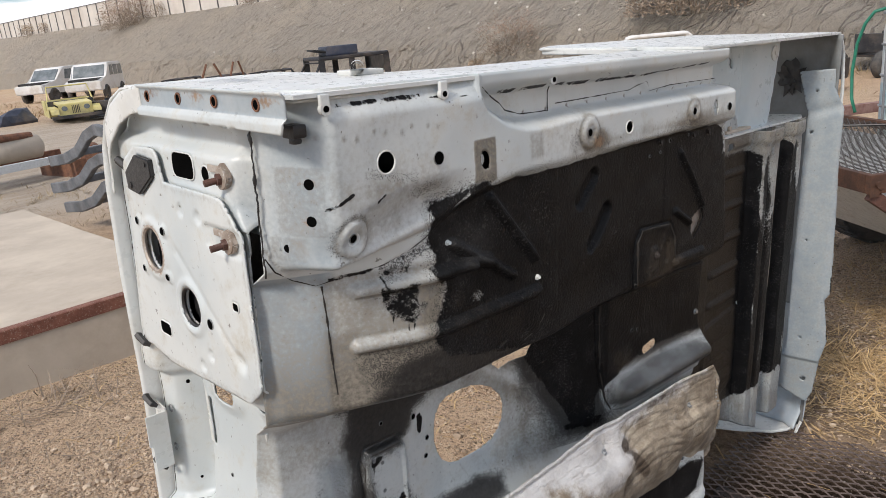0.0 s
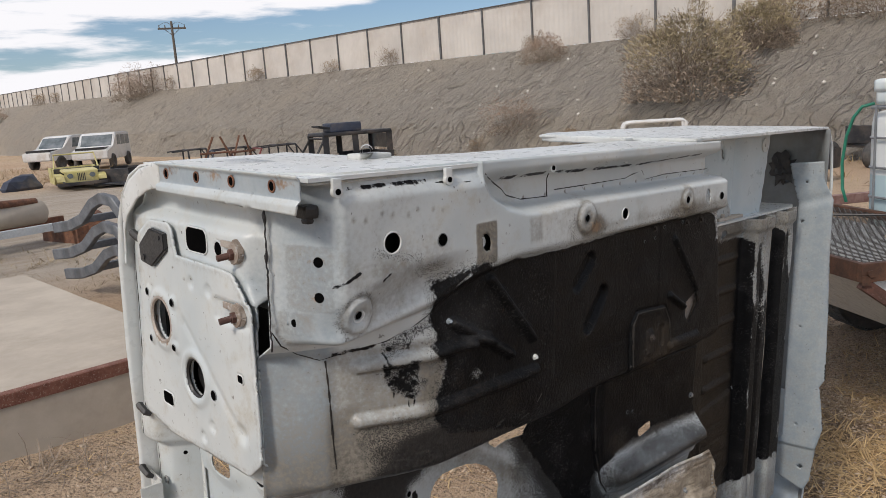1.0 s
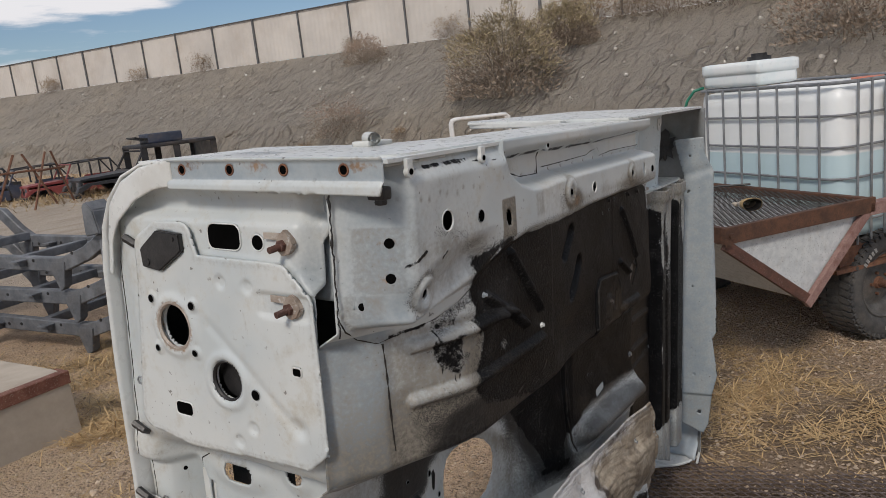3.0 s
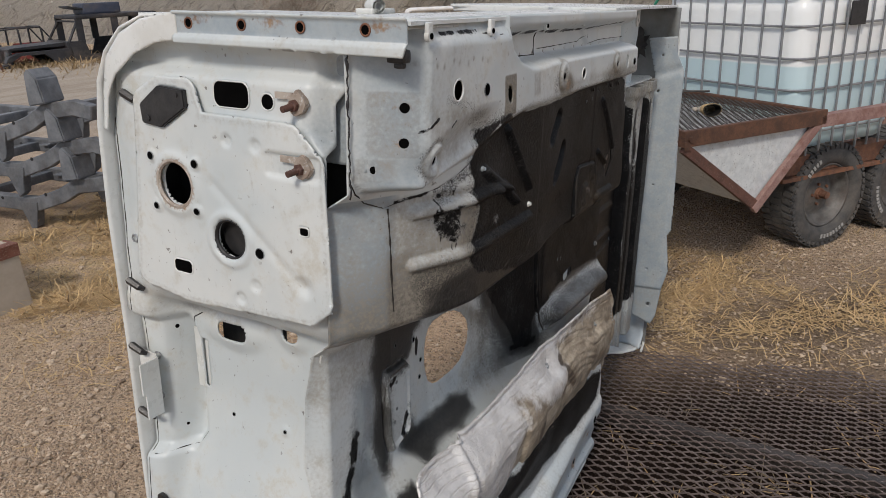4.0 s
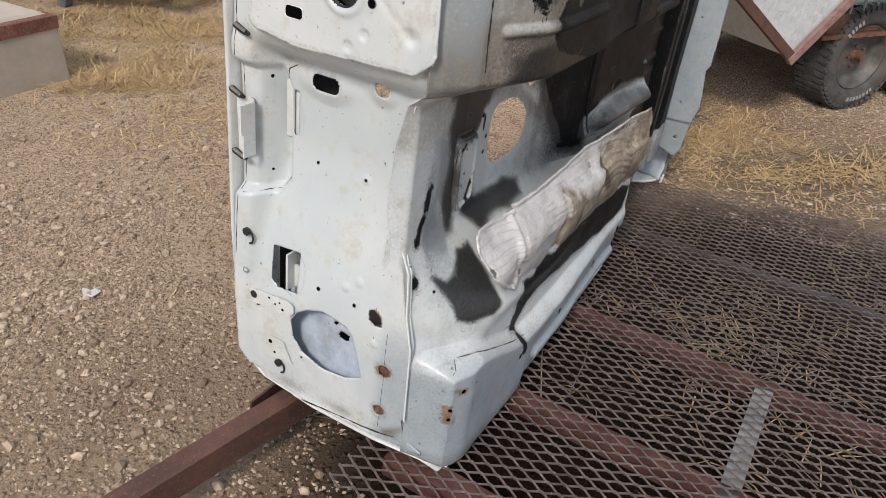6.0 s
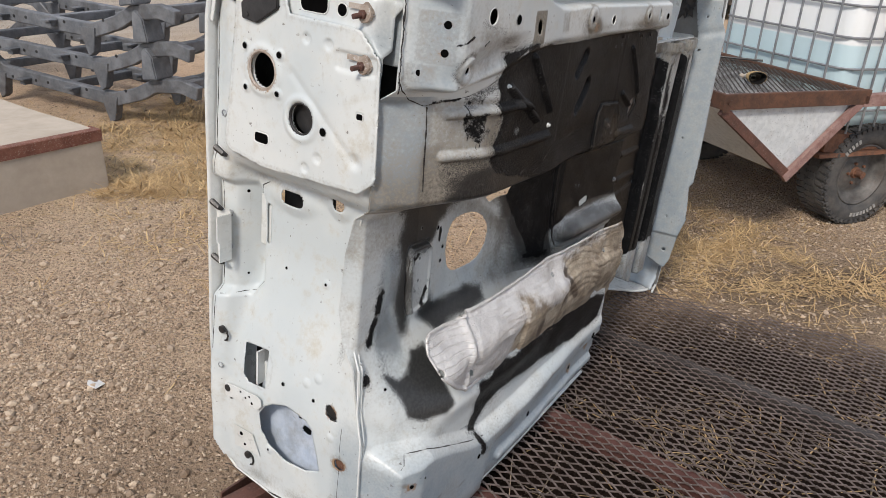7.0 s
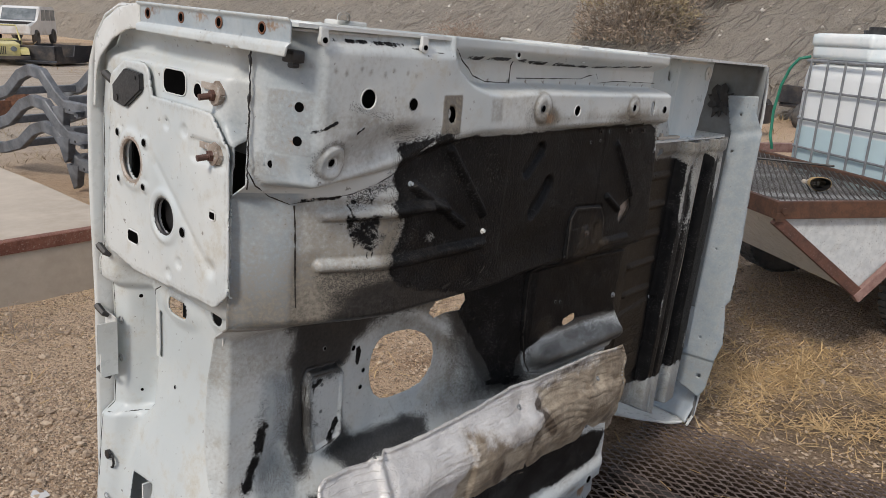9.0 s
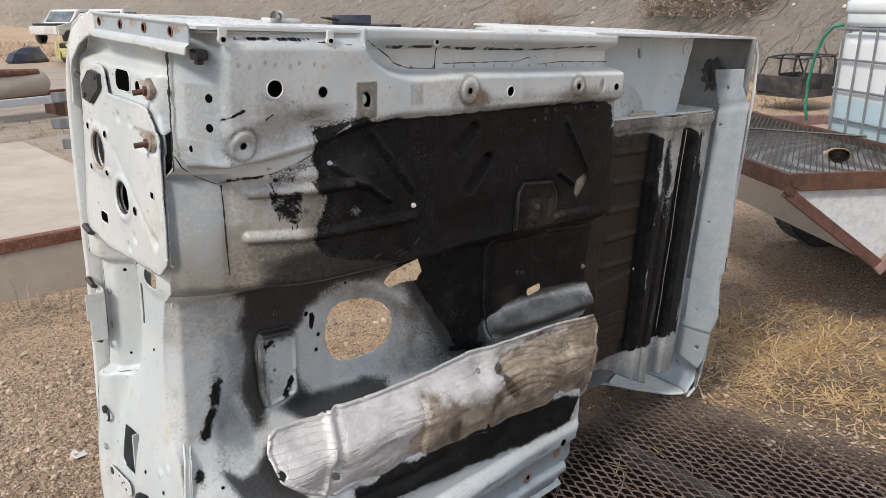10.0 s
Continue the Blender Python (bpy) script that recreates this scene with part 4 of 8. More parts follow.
    spots = spots + 0.45 * hump(bar(0.58, 0.175, 0.95, 0.168, 0.010)(x, z) + 0.004 * wob(x, z, 60.0), 0.02) + (0.30 + 0.25 * wob(x, z, 22.0, 8.0)) * hump(bar(1.30, 1.488, 1.87, 1.486, 0.012)(x, z), 0.022) + 0.5 * hump(oval(1.285, 1.495, 0.022, 0.016)(x, z), 0.02)
    spots = spots + (0.16 + 0.22 * wob(x, z, 13.0, 4.0)) * hump(rail_shape(x, z), 0.02) * (x > 0.62)
    scuffs = 0.30 * ss(0.58, 0.50, z) * (0.5 + 0.5 * wob(x, z, 23.0, 3.0)) + 0.5 * ss(0.21, 0.14, z) + 0.35 * hump(bar(1.0, 0.30, 1.85, 0.30, 0.03)(x, z), 0.03) * (0.6 + 0.4 * wob(x, z, 30.0, 7.0))
    return np.maximum(np.maximum(wash_shadow, disc), np.maximum(np.maximum(spots, lines), scuffs))


def spray_mark(x, z):
    """Thin speckled overspray fading out from the undercoat."""
    d = np.minimum(coat_shape(x, z), low_strip(x, z))
    s = 0.56 * np.exp(-np.maximum(d, 0) / 0.022) * (1 - 0.35 * ss(1.455, 1.47, z) * ss(0.93, 0.98, x) * (1 - ss(1.5, 1.6, x)))
    s = np.maximum(s, 0.50 * hump(grey_zone(x, z) + 0.008 * wob(x, z, 40.0, 1.0), 0.03))
    s = np.maximum(s, 0.55 * hump(poly([(0.69, 1.205), (0.75, 1.225), (0.83, 1.215), (0.83, 1.15), (0.71, 1.14)])(x, z), 0.025))
    s = np.maximum(s, 0.52 * hump(bar(0.82, 1.44, 0.88, 1.458, 0.012)(x, z), 0.03))
    s = np.maximum(s, 0.52 * hump(bar(1.55, 1.478, 1.86, 1.482, 0.010)(x, z), 0.02) * (0.7 + 0.3 * wob(x, z, 50.0)))
    s = np.maximum(s, 0.60 * hump(splat(x, z) + 0.004 * wob(x, z, 120.0), 0.010))
    s = np.maximum(s, 0.58 * hump(splat_top(x, z) - 0.003 + 0.004 * wob(x, z, 120.0), 0.014))
    s = np.maximum(s, 0.50 * hump(bar(0.685, 1.520, 0.775, 1.499, 0.008)(x, z), 0.016))
    s = np.maximum(s, 0.56 * hump(oval(0.803, 1.478, 0.035, 0.012)(x, z), 0.016))
    s = np.maximum(s, 0.50 * hump(poly([(0.725, 1.185), (0.80, 1.205), (0.83, 1.21), (0.83, 1.165), (0.74, 1.165)])(x, z), 0.02))
    s = np.maximum(s, 0.33 * hump(side_plate(x, z) + 0.012, 0.01) * (0.75 + 0.35 * wob(x, z, 34.0, 6.0)))
    s = np.maximum(s, 0.53 * hump(poly([(1.25, 1.02), (1.36, 1.03), (1.42, 0.74), (1.37, 0.70), (1.33, 0.80)])(x, z), 0.06))
    s = np.maximum(s, 0.50 * hump(poly([(0.66, 0.86), (0.70, 0.80), (0.76, 0.70), (0.72, 0.66), (0.65, 0.70)])(x, z), 0.03))
    for q in blobs_edge:
        s = np.maximum(s, 0.52 * np.exp(-np.maximum(q(x, z), 0) / 0.010))
    s = np.maximum(s, 0.50 * hump(oval(1.20, 1.495, 0.02, 0.03)(x, z), 0.02))
    # speckles on the roll, denser towards its lower side
    return np.maximum(s, (0.64 + 0.10 * wob(x, z, 16.0, 3.0) + 0.10 * ss(0.80, 0.765, z)) * hump(oval(1.72, 0.800, 0.25, 0.048)(x, z), 0.02))


def zinc_mark(x, z):
    z1 = 0.30 * hump(clean_disc(x, z), 0.03) * (1 - 0.8 * ss(1.12, 1.28, x)) + 0.65 * hump(grey_zone(x, z), 0.05) + 0.62 * hump(oval(1.72, 0.80, 0.25, 0.05)(x, z), 0.03)
    z1 = z1 + 0.80 * ss(0.69, 0.645, x) * (z > 1.10) * (z < 1.36) + 0.80 * hump(bar(0.60, 1.40, 0.60, 1.60, 0.03)(x, z), 0.04)
    return z1 + 0.75 * hump(low_pad(x, z), 0.05) * (z < 0.5) + 0.45 * hump(bar(0.68, 0.6, 0.68, 0.95, 0.05)(x, z), 0.05) + 0.35 * hump(side_plate(x, z), 0.01) + 0.45 * hump(oval(0.75, 1.44, 0.09, 0.03, 12)(x, z), 0.04)


def rust_mark(x, z):
    d = np.full(np.shape(x), 1.0)
    for s in (circle(0.602, 1.515, 0.004), circle(0.602, 1.461, 0.003), rbox(0.590, 0.326, 0.007, 0.030, 0.003), rbox(0.618, 0.390, 0.013, 0.010, 0.003), oval(1.275, 1.490, 0.02, 0.012), oval(1.65, 0.25, 0.02, 0.02), oval(1.80, 0.29, 0.02, 0.025)):
        d = np.minimum(d, s(x, z))
    return 0.48 - d / 0.02


def dust_mark(x, z):
    """Brown dirt lying over the undercoat."""
    d = 0.42 * hump(poly([(0.85, 1.31), (1.08, 1.20), (1.08, 1.13), (0.85, 1.17)])(x, z), 0.05) + 0.45 * hump(oval(1.70, 1.10, 0.16, 0.07)(x, z), 0.06) + 0.55 * hump(bar(1.64, 1.18, 1.70, 1.07, 0.02)(x, z), 0.03)
    d = d + 0.40 * hump(bar(1.56, 0.84, 1.75, 0.835, 0.02)(x, z), 0.04) + 0.35 * ss(1.84, 1.92, x) * (z > 0.95) + 0.30 * hump(bar(1.07, 1.43, 1.10, 1.34, 0.01)(x, z), 0.02) + 0.28 * hump(bar(1.16, 1.45, 1.17, 1.15, 0.006)(x, z), 0.012)
    return d + 0.34 * hump(poly([(1.52, 1.24), (1.63, 1.24), (1.65, 1.08), (1.52, 1.06)])(x, z), 0.03) + 0.5 * hump(oval(1.56, 0.885, 0.05, 0.03)(x, z), 0.03) + 0.14 * np.maximum(wob(x, z, 8.0, 3.0), 0) * (1 - hump(hollow(x, z), 0.06))


FLOOR_DOTS = [(0.826, 1.523, 0.010), (0.602, 1.515, 0.008), (0.602, 1.461, 0.008), (0.587, 1.416, 0.0065), (0.657, 1.427, 0.0065), (1.245, 1.511, 0.007), (1.662, 1.510, 0.008), (1.838, 1.504, 0.009), (0.913, 0.957, 0.006), (0.820, 0.985, 0.004), (0.952, 0.890, 0.005), (0.945, 0.850, 0.005), (1.037, 1.010, 0.004), (1.178, 1.05, 0.003), (0.590, 0.342, 0.005),
              (0.590, 0.312, 0.005), (0.618, 0.392, 0.006), (0.66, 0.4, 0.003), (1.60, 0.95, 0.004), (1.625, 0.945, 0.004), (1.80, 0.335, 0.012), (1.65, 0.255, 0.008), (1.30, 0.245, 0.009), (0.94, 0.30, 0.008), (1.53, 1.42, 0.003), (1.575, 1.423, 0.003), (1.615, 1.445, 0.004), (1.70, 1.448, 0.003), (1.86, 1.08, 0.004), (0.645, 0.610, 0.004)]
MARKS = {"coat": coat_mark, "spray": spray_mark, "soot": soot_mark, "grime": grime_shadow_mark, "zinc": zinc_mark, "rust": rust_mark, "dust": dust_mark}
panel("floor_panel", FLOOR, 0.560, 1.98, 0.115, 1.65, 0.0034, floor_depth, floor_outline, floor_holes, M_TUB, TUB, "pressed floor underside with patchy black undercoat", MARKS)

# rear floor, set further in, with cross ribs and hat channels
rear_outline = poly([(1.90, 1.37), (2.72, 1.375), (2.72, 0.30), (2.45, 0.30), (2.2, 0.42), (1.90, 0.44)])


def rear_depth(x, z):
    y = 1.020 + 0 * x
    y = y - 0.022 * (1 - ss(2.06, 2.09, x)) - 0.010 * ss(1.325, 1.34, z)
    k = ((z - 1.257) / 0.1025) % 1
    k = np.minimum(k, 1 - k)
    y = y - 0.011 * (1 - ss(0.05, 0.13, k)) * ss(2.10, 2.12, x) * (1 - ss(2.29, 2.31, x)) * (z > 0.80) * (z < 1.31)
    y = y - 0.008 * hump(poly([(2.06, 0.775), (2.31, 0.80), (2.32, 0.53), (2.14, 0.47), (2.06, 0.50)])(x, z), 0.005)
    for q in (0.71, 0.655, 0.60, 0.55):
        y = y + 0.003 * np.exp(-((z - q) / 0.004) ** 2) * ss(2.09, 2.11, x) * (1 - ss(2.27, 2.29, x))
    y = y - 0.045 * ss(2.335, 2.352, x) * (1 - ss(2.455, 2.475, x)) + 0.008 * np.exp(-((x - 2.405) / 0.010) ** 2)
    y = y - 0.038 * ss(2.565, 2.580, x) * (1 - ss(2.655, 2.67, x)) - 0.012 * ss(2.69, 2.70, x)
    return y + 0.002 * wob(x, z, 14.0)


def rear_coat(x, z):
    c = 0.5 - np.maximum(z - 1.315 - 0.004 * wob(x, z, 60.0), np.maximum(0.46 - z, np.abs(x - 2.3) - 0.38)) / 0.05
    c = np.clip(c, 0, 1)
    for a, w in ((2.352, 0.012), (2.44, 0.020), (2.59, 0.012), (2.645, 0.014)):
        c = c - (0.16 + 0.42 * ss(1.0, 1.32, z) + 0.18 * wob(x * 2, z, 26.0, a)) * np.exp(-((x - a) / w) ** 2)
    c = c - (0.16 + 0.24 * ss(0.90, 1.25, z) + 0.20 * wob(x * 2, z, 15.0, 6.0)) * (np.abs(x - 2.405) < 0.052) - (0.10 + 0.30 * ss(0.9, 1.2, z) + 0.25 * wob(x * 2, z, 12.0, 3.0)) * (np.abs(x - 2.655) < 0.045)
    return np.clip(c, 0, 1)


rear_marks = {"coat": rear_coat, "dust": lambda x, z: 0.60 * (1 - ss(2.28, 2.33, x)) + 0.12 + 0.10 * wob(x, z, 20.0), "spray": lambda x, z: 0.30 + 0 * x, "grime": lambda x, z: 0.42 + 0.2 * ss(1.2, 1.36, z), "zinc": lambda x, z: 0.7 * (1 - ss(0.35, 0.5, z)), "rust": lambda x, z: 0 * x}
panel("rear_floor", FLOOR, 1.89, 2.73, 0.29, 1.38, 0.0055, rear_depth, rear_outline,
      [oval(2.19, 1.340, 0.018, 0.013), circle(2.03, 1.27, 0.008), circle(2.03, 1.15, 0.008), circle(2.09, 1.32, 0.006), oval(2.535, 1.325, 0.012, 0.009), oval(2.62, 1.295, 0.008, 0.012), circle(2.33, 0.80, 0.006)],
      M_TUB, TUB, "ribbed rear floor under black undercoat", rear_marks)
for a, r in ((2.472, 0.0026), (2.562, 0.0024)):
    part("seam", tube(bmesh.new(), [(a + 0.0015 * math.sin(9 * q), float(rear_depth(np.array(a), np.array(q))) - 0.001, q) for q in (0.50 + 0.03 * i for i in range(28))], r, 5), M_CONCRETE, TUB, "thin cream sealant line")
part("floor_step", boxes(((1.890, 0.965, 0.40), (1.896, 1.03, 1.44))), M_BLACK, TUB)

# ---- firewall ----
plate_shape = poly([(1.390, 1.488), (1.35, 1.510), (1.290, 1.512), (1.272, 1.456), (1.065, 1.453), (1.025, 1.415), (1.017, 1.185), (1.045, 1.162), (1.325, 1.148), (1.430, 1.163)], 0.031)


def fire_depth(y, z):
    x = 0.598 - 0.030 * ss(1.08, 1.13, z) * ss(1.0, 1.04, y) - 0.030 * (1 - ss(0.42, 0.85, z))
    # the edge turns forward into a lip
    x = x - 0.030 * ss(1.43, 1.51, y) * (1 - ss(1.08, 1.13, z)) + 0.012 * ss(1.45, 1.51, y) * ss(1.08, 1.13, z)
    x = x + 0.020 * ss(1.535, 1.56, z) - 0.024 * ss(1.575, 1.62, z)
    # lower half lies deeper, with a side pan
    m = (1 - ss(1.055, 1.10, z)) * (1 - ss(1.43, 1.48, y)) * ss(0.99, 1.06, y)
    deep = 0.650 - 0.086 * (1 - ss(0.42, 0.92, z)) - 0.02 * (1 - ss(1.02, 1.15, y)) * ss(0.4, 0.7, z)
    x = x * (1 - m) + deep * m
    x = x + 0.028 * hump(poly([(1.56, 1.05), (1.445, 1.03), (1.425, 0.98), (1.423, 0.86), (1.408, 0.758), (1.43, 0.728), (1.56, 0.715)])(y, z), 0.014)
    m = hump(plate_shape(y, z), 0.006)
    x = x * (1 - m) + 0.566 * m
    x = x + 0.004 * hump(bar(1.24, 1.36, 1.05, 1.20, 0.008)(y, z), 0.014) * m
    x = x + 0.006 * hump(rbox(1.06, 1.411, 0.056, 0.020, 0.008)(y, z), 0.003)
    x = x - 0.006 * np.exp(-((np.hypot(y - 1.33, z - 1.349) - 0.050) / 0.012) ** 2) - 0.004 * np.exp(-((np.hypot(y - 1.209, z - 1.263) - 0.046) / 0.008) ** 2)
    x = x - 0.012 * hump(oval(1.312, 1.024, 0.062, 0.036)(y, z), 0.02) - 0.012 * hump(circle(1.16, 1.054, 0.034)(y, z), 0.02)
    x = x - 0.018 * (1 - ss(0.115, 0.175, z))
    for cy, cz in ((1.156, 1.185), (1.194, 1.154), (1.187, 0.830), (1.185, 0.565), (1.150, 0.590), (1.080, 0.455), (1.30, 0.30)):
        x = x - 0.003 * hump(circle(cy, cz, 0.010)(y, z), 0.004)
    x = x + 0.006 * hump(circle(1.047, 1.204, 0.014)(y, z), 0.012)
    return x + 0.0016 * wob(y, z, 11.0) + 0.0008 * wob(y, z, 37.0, 1.0)


fire_outline = poly([(0.955, 1.60), (0.952, 1.562), (1.003, 1.512), (1.003, 1.09), (1.035, 1.065), (1.062, 0.99), (1.072, 0.83), (1.051, 0.745), (1.010, 0.68), (0.996, 0.57), (0.973, 0.495), (0.966, 0.28), (0.985, 0.255), (0.97, 0.20), (0.90, 0.175), (1.05, 0.165), (1.25, 0.155), (1.43, 0.168), (1.475, 0.20), (1.502, 0.25),
                     (1.516, 0.60), (1.524, 1.10), (1.512, 1.42), (1.48, 1.54), (1.42, 1.605), (1.32, 1.62)])
fire_holes = [rbox(1.193, 1.516, 0.038, 0.021, 0.014), circle(1.115, 1.510, 0.013), circle(1.33, 1.349, 0.040), circle(1.209, 1.263, 0.036),
              rbox(1.332, 1.191, 0.022, 0.012, 0.008), rbox(1.040, 1.305, 0.009, 0.007, 0.004), rbox(1.312, 1.024, 0.037, 0.019, 0.017), circle(1.16, 1.054, 0.019),
              rbox(1.403, 0.928, 0.0075, 0.056, 0.007), poly([(1.414, 0.586), (1.336, 0.592), (1.330, 0.490), (1.388, 0.484), (1.408, 0.50)], 0.004), poly([(1.105, 0.535), (1.092, 0.542), (1.075, 0.530), (1.066, 0.512), (1.082, 0.508), (1.100, 0.516)], 0.003), circle(1.046, 0.386, 0.016),
              circle(1.052, 0.255, 0.014), poly([(1.337, 0.40), (1.318, 0.430), (1.29, 0.450), (1.24, 0.468), (1.172, 0.458), (1.150, 0.443), (1.130, 0.38), (1.118, 0.330), (1.166, 0.306), (1.235, 0.300), (1.300, 0.320), (1.330, 0.355)], 0.005), poly([(1.345, 1.522), (1.285, 1.518), (1.283, 1.490), (1.345, 1.452), (1.392, 1.456), (1.395, 1.488)], 0.001)]
FIRE_DOTS = [(1.329, 0.827, 0.0035), (1.187, 0.830, 0.0035), (1.462, 1.006, 0.0045), (1.459, 0.771, 0.0035), (1.262, 0.530, 0.005), (1.152, 0.530, 0.0045), (1.30, 0.302, 0.003), (1.43, 0.30, 0.005), (1.44, 0.437, 0.005), (1.40, 0.445, 0.003), (1.38, 0.435, 0.003), (1.365, 0.448, 0.003), (1.365, 0.430, 0.003)]
fire_marks = {"coat": lambda y, z: 0 * y, "zinc": lambda y, z: 0.62 * (1 - ss(0.4, 0.7, z)) * (1 - ss(1.03, 1.12, y)) + 0.4 * hump(bar(1.0, 1.2, 1.0, 1.55, 0.04)(y, z), 0.03) + 0.35 * hump(oval(1.06, 1.46, 0.05, 0.03)(y, z), 0.04),
              "dust": lambda y, z: 0 * y, "soot": lambda y, z: 0 * y, "spray": lambda y, z: 0.50 * hump(oval(1.09, 0.70, 0.012, 0.05)(y, z), 0.02), "grime": lambda y, z: 0.62 * hump(bar(1.0, 0.195, 1.45, 0.185, 0.020)(y, z), 0.035) * (0.7 + 0.3 * wob(y, z, 40.0)) + 0.45 * hump(np.abs(np.hypot(y - 1.046, z - 0.386) - 0.026) - 0.003, 0.008) + 0.45 * hump(np.abs(np.hypot(y - 1.052, z - 0.255) - 0.024) - 0.003, 0.008) + 0.5 * hump(bar(1.03, 0.19, 0.97, 0.24, 0.006)(y, z), 0.02) + 0.34 * hump(bar(1.3, 1.045, 1.53, 1.06, 0.01)(y, z), 0.03) + 0.33 * hump(bar(1.53, 0.2, 1.55, 1.5, 0.01)(y, z), 0.02) + 0.45 * hump(np.abs(bar(1.35, 0.55, 1.35, 0.52, 0.04)(y, z)) - 0.002, 0.006) + 0.2 * hump(bar(1.42, 0.8, 1.42, 1.05, 0.01)(y, z), 0.03),
              "rust": lambda y, z: np.maximum.reduce([0.55 - np.abs(np.hypot(y - 1.33, z - 1.349) - 0.049) / 0.010 * 0.5, 0.5 - (np.hypot(y - 1.046, (z - 0.386) * 1.2) - 0.023) / 0.02, 0.45 - (np.hypot(y - 1.052, (z - 0.255) * 1.2) - 0.020) / 0.02, 0.42 - (np.hypot(y - 1.085, z - 0.525) - 0.022) / 0.02, 0 * y])}
panel("firewall", FIRE, 0.92, 1.57, 0.095, 1.625, 0.0040, fire_depth, fire_outline, fire_holes, M_TUB, TUB, "white pressed firewall with many openings", fire_marks)

# the separate plate welded on the firewall's upper half, with its own edge
plate_holes = [circle(1.33, 1.349, 0.041), circle(1.209, 1.263, 0.037), rbox(1.332, 1.191, 0.022, 0.012, 0.008), rbox(1.040, 1.305, 0.009, 0.007, 0.004), circle(1.193, 1.437, 0.0005),
               poly([(1.345, 1.522), (1.285, 1.518), (1.283, 1.490), (1.345, 1.452), (1.392, 1.456), (1.395, 1.488)], 0.001)]
plate_in = poly([(1.390, 1.488), (1.35, 1.510), (1.290, 1.512), (1.272, 1.456), (1.065, 1.453), (1.025, 1.415), (1.017, 1.185), (1.045, 1.162), (1.325, 1.148), (1.430, 1.163)], 0.028)


PLATE_DOTS = [(1.141, 1.249, 0.009), (1.386, 1.395, 0.007), (1.276, 1.392, 0.007), (1.383, 1.302, 0.006), (1.28, 1.305, 0.006)]


def plate_depth(y, z):
    x = 0.5545 + 0 * y
    x = x + 0.003 * hump(bar(1.24, 1.36, 1.05, 1.20, 0.006)(y, z), 0.012)
    x = x + 0.0055 * hump(rbox(1.06, 1.411, 0.056, 0.020, 0.008)(y, z), 0.003)
    x = x - 0.005 * np.exp(-((np.hypot(y - 1.33, z - 1.349) - 0.050) / 0.010) ** 2) - 0.004 * np.exp(-((np.hypot(y - 1.209, z - 1.263) - 0.046) / 0.007) ** 2)
    for cy, cz in ((1.156, 1.185), (1.194, 1.154), (1.20, 1.44), (1.137, 1.437)):
        x = x + 0.004 * hump(circle(cy, cz, 0.011)(y, z), 0.003)
    for cy, cz in ((1.386, 1.395), (1.276, 1.392), (1.383, 1.302), (1.280, 1.305)):
        x = x - 0.004 * hump(circle(cy, cz, 0.011)(y, z), 0.004)
    x = x + 0.006 * hump(circle(1.047, 1.204, 0.014)(y, z), 0.012)
    return x + 0.0012 * wob(y, z, 11.0) + 0.0006 * wob(y, z, 37.0, 1.0)


panel("firewall_plate", FIRE, 0.975, 1.48, 1.105, 1.555, 0.0040, plate_depth, plate_in, plate_holes, M_TUB, TUB, "flat white plate welded on the firewall",
      {"coat": lambda y, z: 0 * y, "zinc": lambda y, z: 0.45 * hump(oval(1.06, 1.41, 0.06, 0.025)(y, z), 0.02), "grime": lambda y, z: 0.30 * hump(plate_in(y, z) + 0.004, 0.006) * (1 - hump(plate_in(y, z) + 0.012, 0.006)),
       "rust": lambda y, z: np.maximum(0.52 - np.abs(np.hypot(y - 1.33, z - 1.349) - 0.046) / 0.010 * 0.5, 0 * y)}, 0.0035)
# set-back strip between firewall and floor, and the cracked seam beside it
strip = panel("toe_strip", FIRE, 0.935, 1.10, 1.412, 1.60, 0.006, lambda y, z: 0.612 + 0.003 * wob(y, z, 16) - 0.030 * ss(0.975, 0.945, y), None, [], M_TUB, TUB, "grey recessed strip",
              {"coat": lambda y, z: 0 * y, "zinc": lambda y, z: 0.7 + 0 * y, "grime": lambda y, z: 0.22 + 0.08 * wob(y, z, 25), "rust": lambda y, z: 0.1 + 0.2 * wob(y, z, 40)})
bm = bmesh.new()
rnd = random.Random(3)
tube(bm, [(0.5605 + rnd.uniform(-0.0008, 0.0008), 0.9515 + rnd.uniform(-0.0015, 0.0015), 1.602 - 0.0058 * i) for i in range(41)], [0.0010 + 0.0008 * rnd.random() + (0.0014 if i in (3, 4, 5, 14, 15) else 0) for i in range(41)], 6)
part("cracked_seam", bm, M_BLACK, TUB, "dark cracked sealant seam")

# black blanking plate and rubber rings in the firewall's openings
bm = prism([(1.395, 1.488), (1.392, 1.455), (1.346, 1.450), (1.282, 1.489), (1.284, 1.519), (1.346, 1.523)], 0.545, 0.560, "x", 0.002)
disc(bm, (0.547, 1.375, 1.465), (-1, 0, 0), 0.006, 0.004, 10), disc(bm, (0.547, 1.30, 1.510), (-1, 0, 0), 0.004, 0.004, 10)
part("blanking_plate", bm, M_BLACK, TUB, "black six-sided plastic blanking plate")


def ring(c, r, t, n=(-1, 0, 0), seg=28):
    """A rubber or metal ring round c, facing along n."""
    c, n = Vector(c), Vector(n)
    a = n.orthogonal().normalized()
    b = n.cross(a)
    bm = bmesh.new()
    tube(bm, [c + r * (math.cos(q) * a + math.sin(q) * b) for q in (2 * math.pi * i / seg for i in range(seg + 1))], t, 6)
    return bm


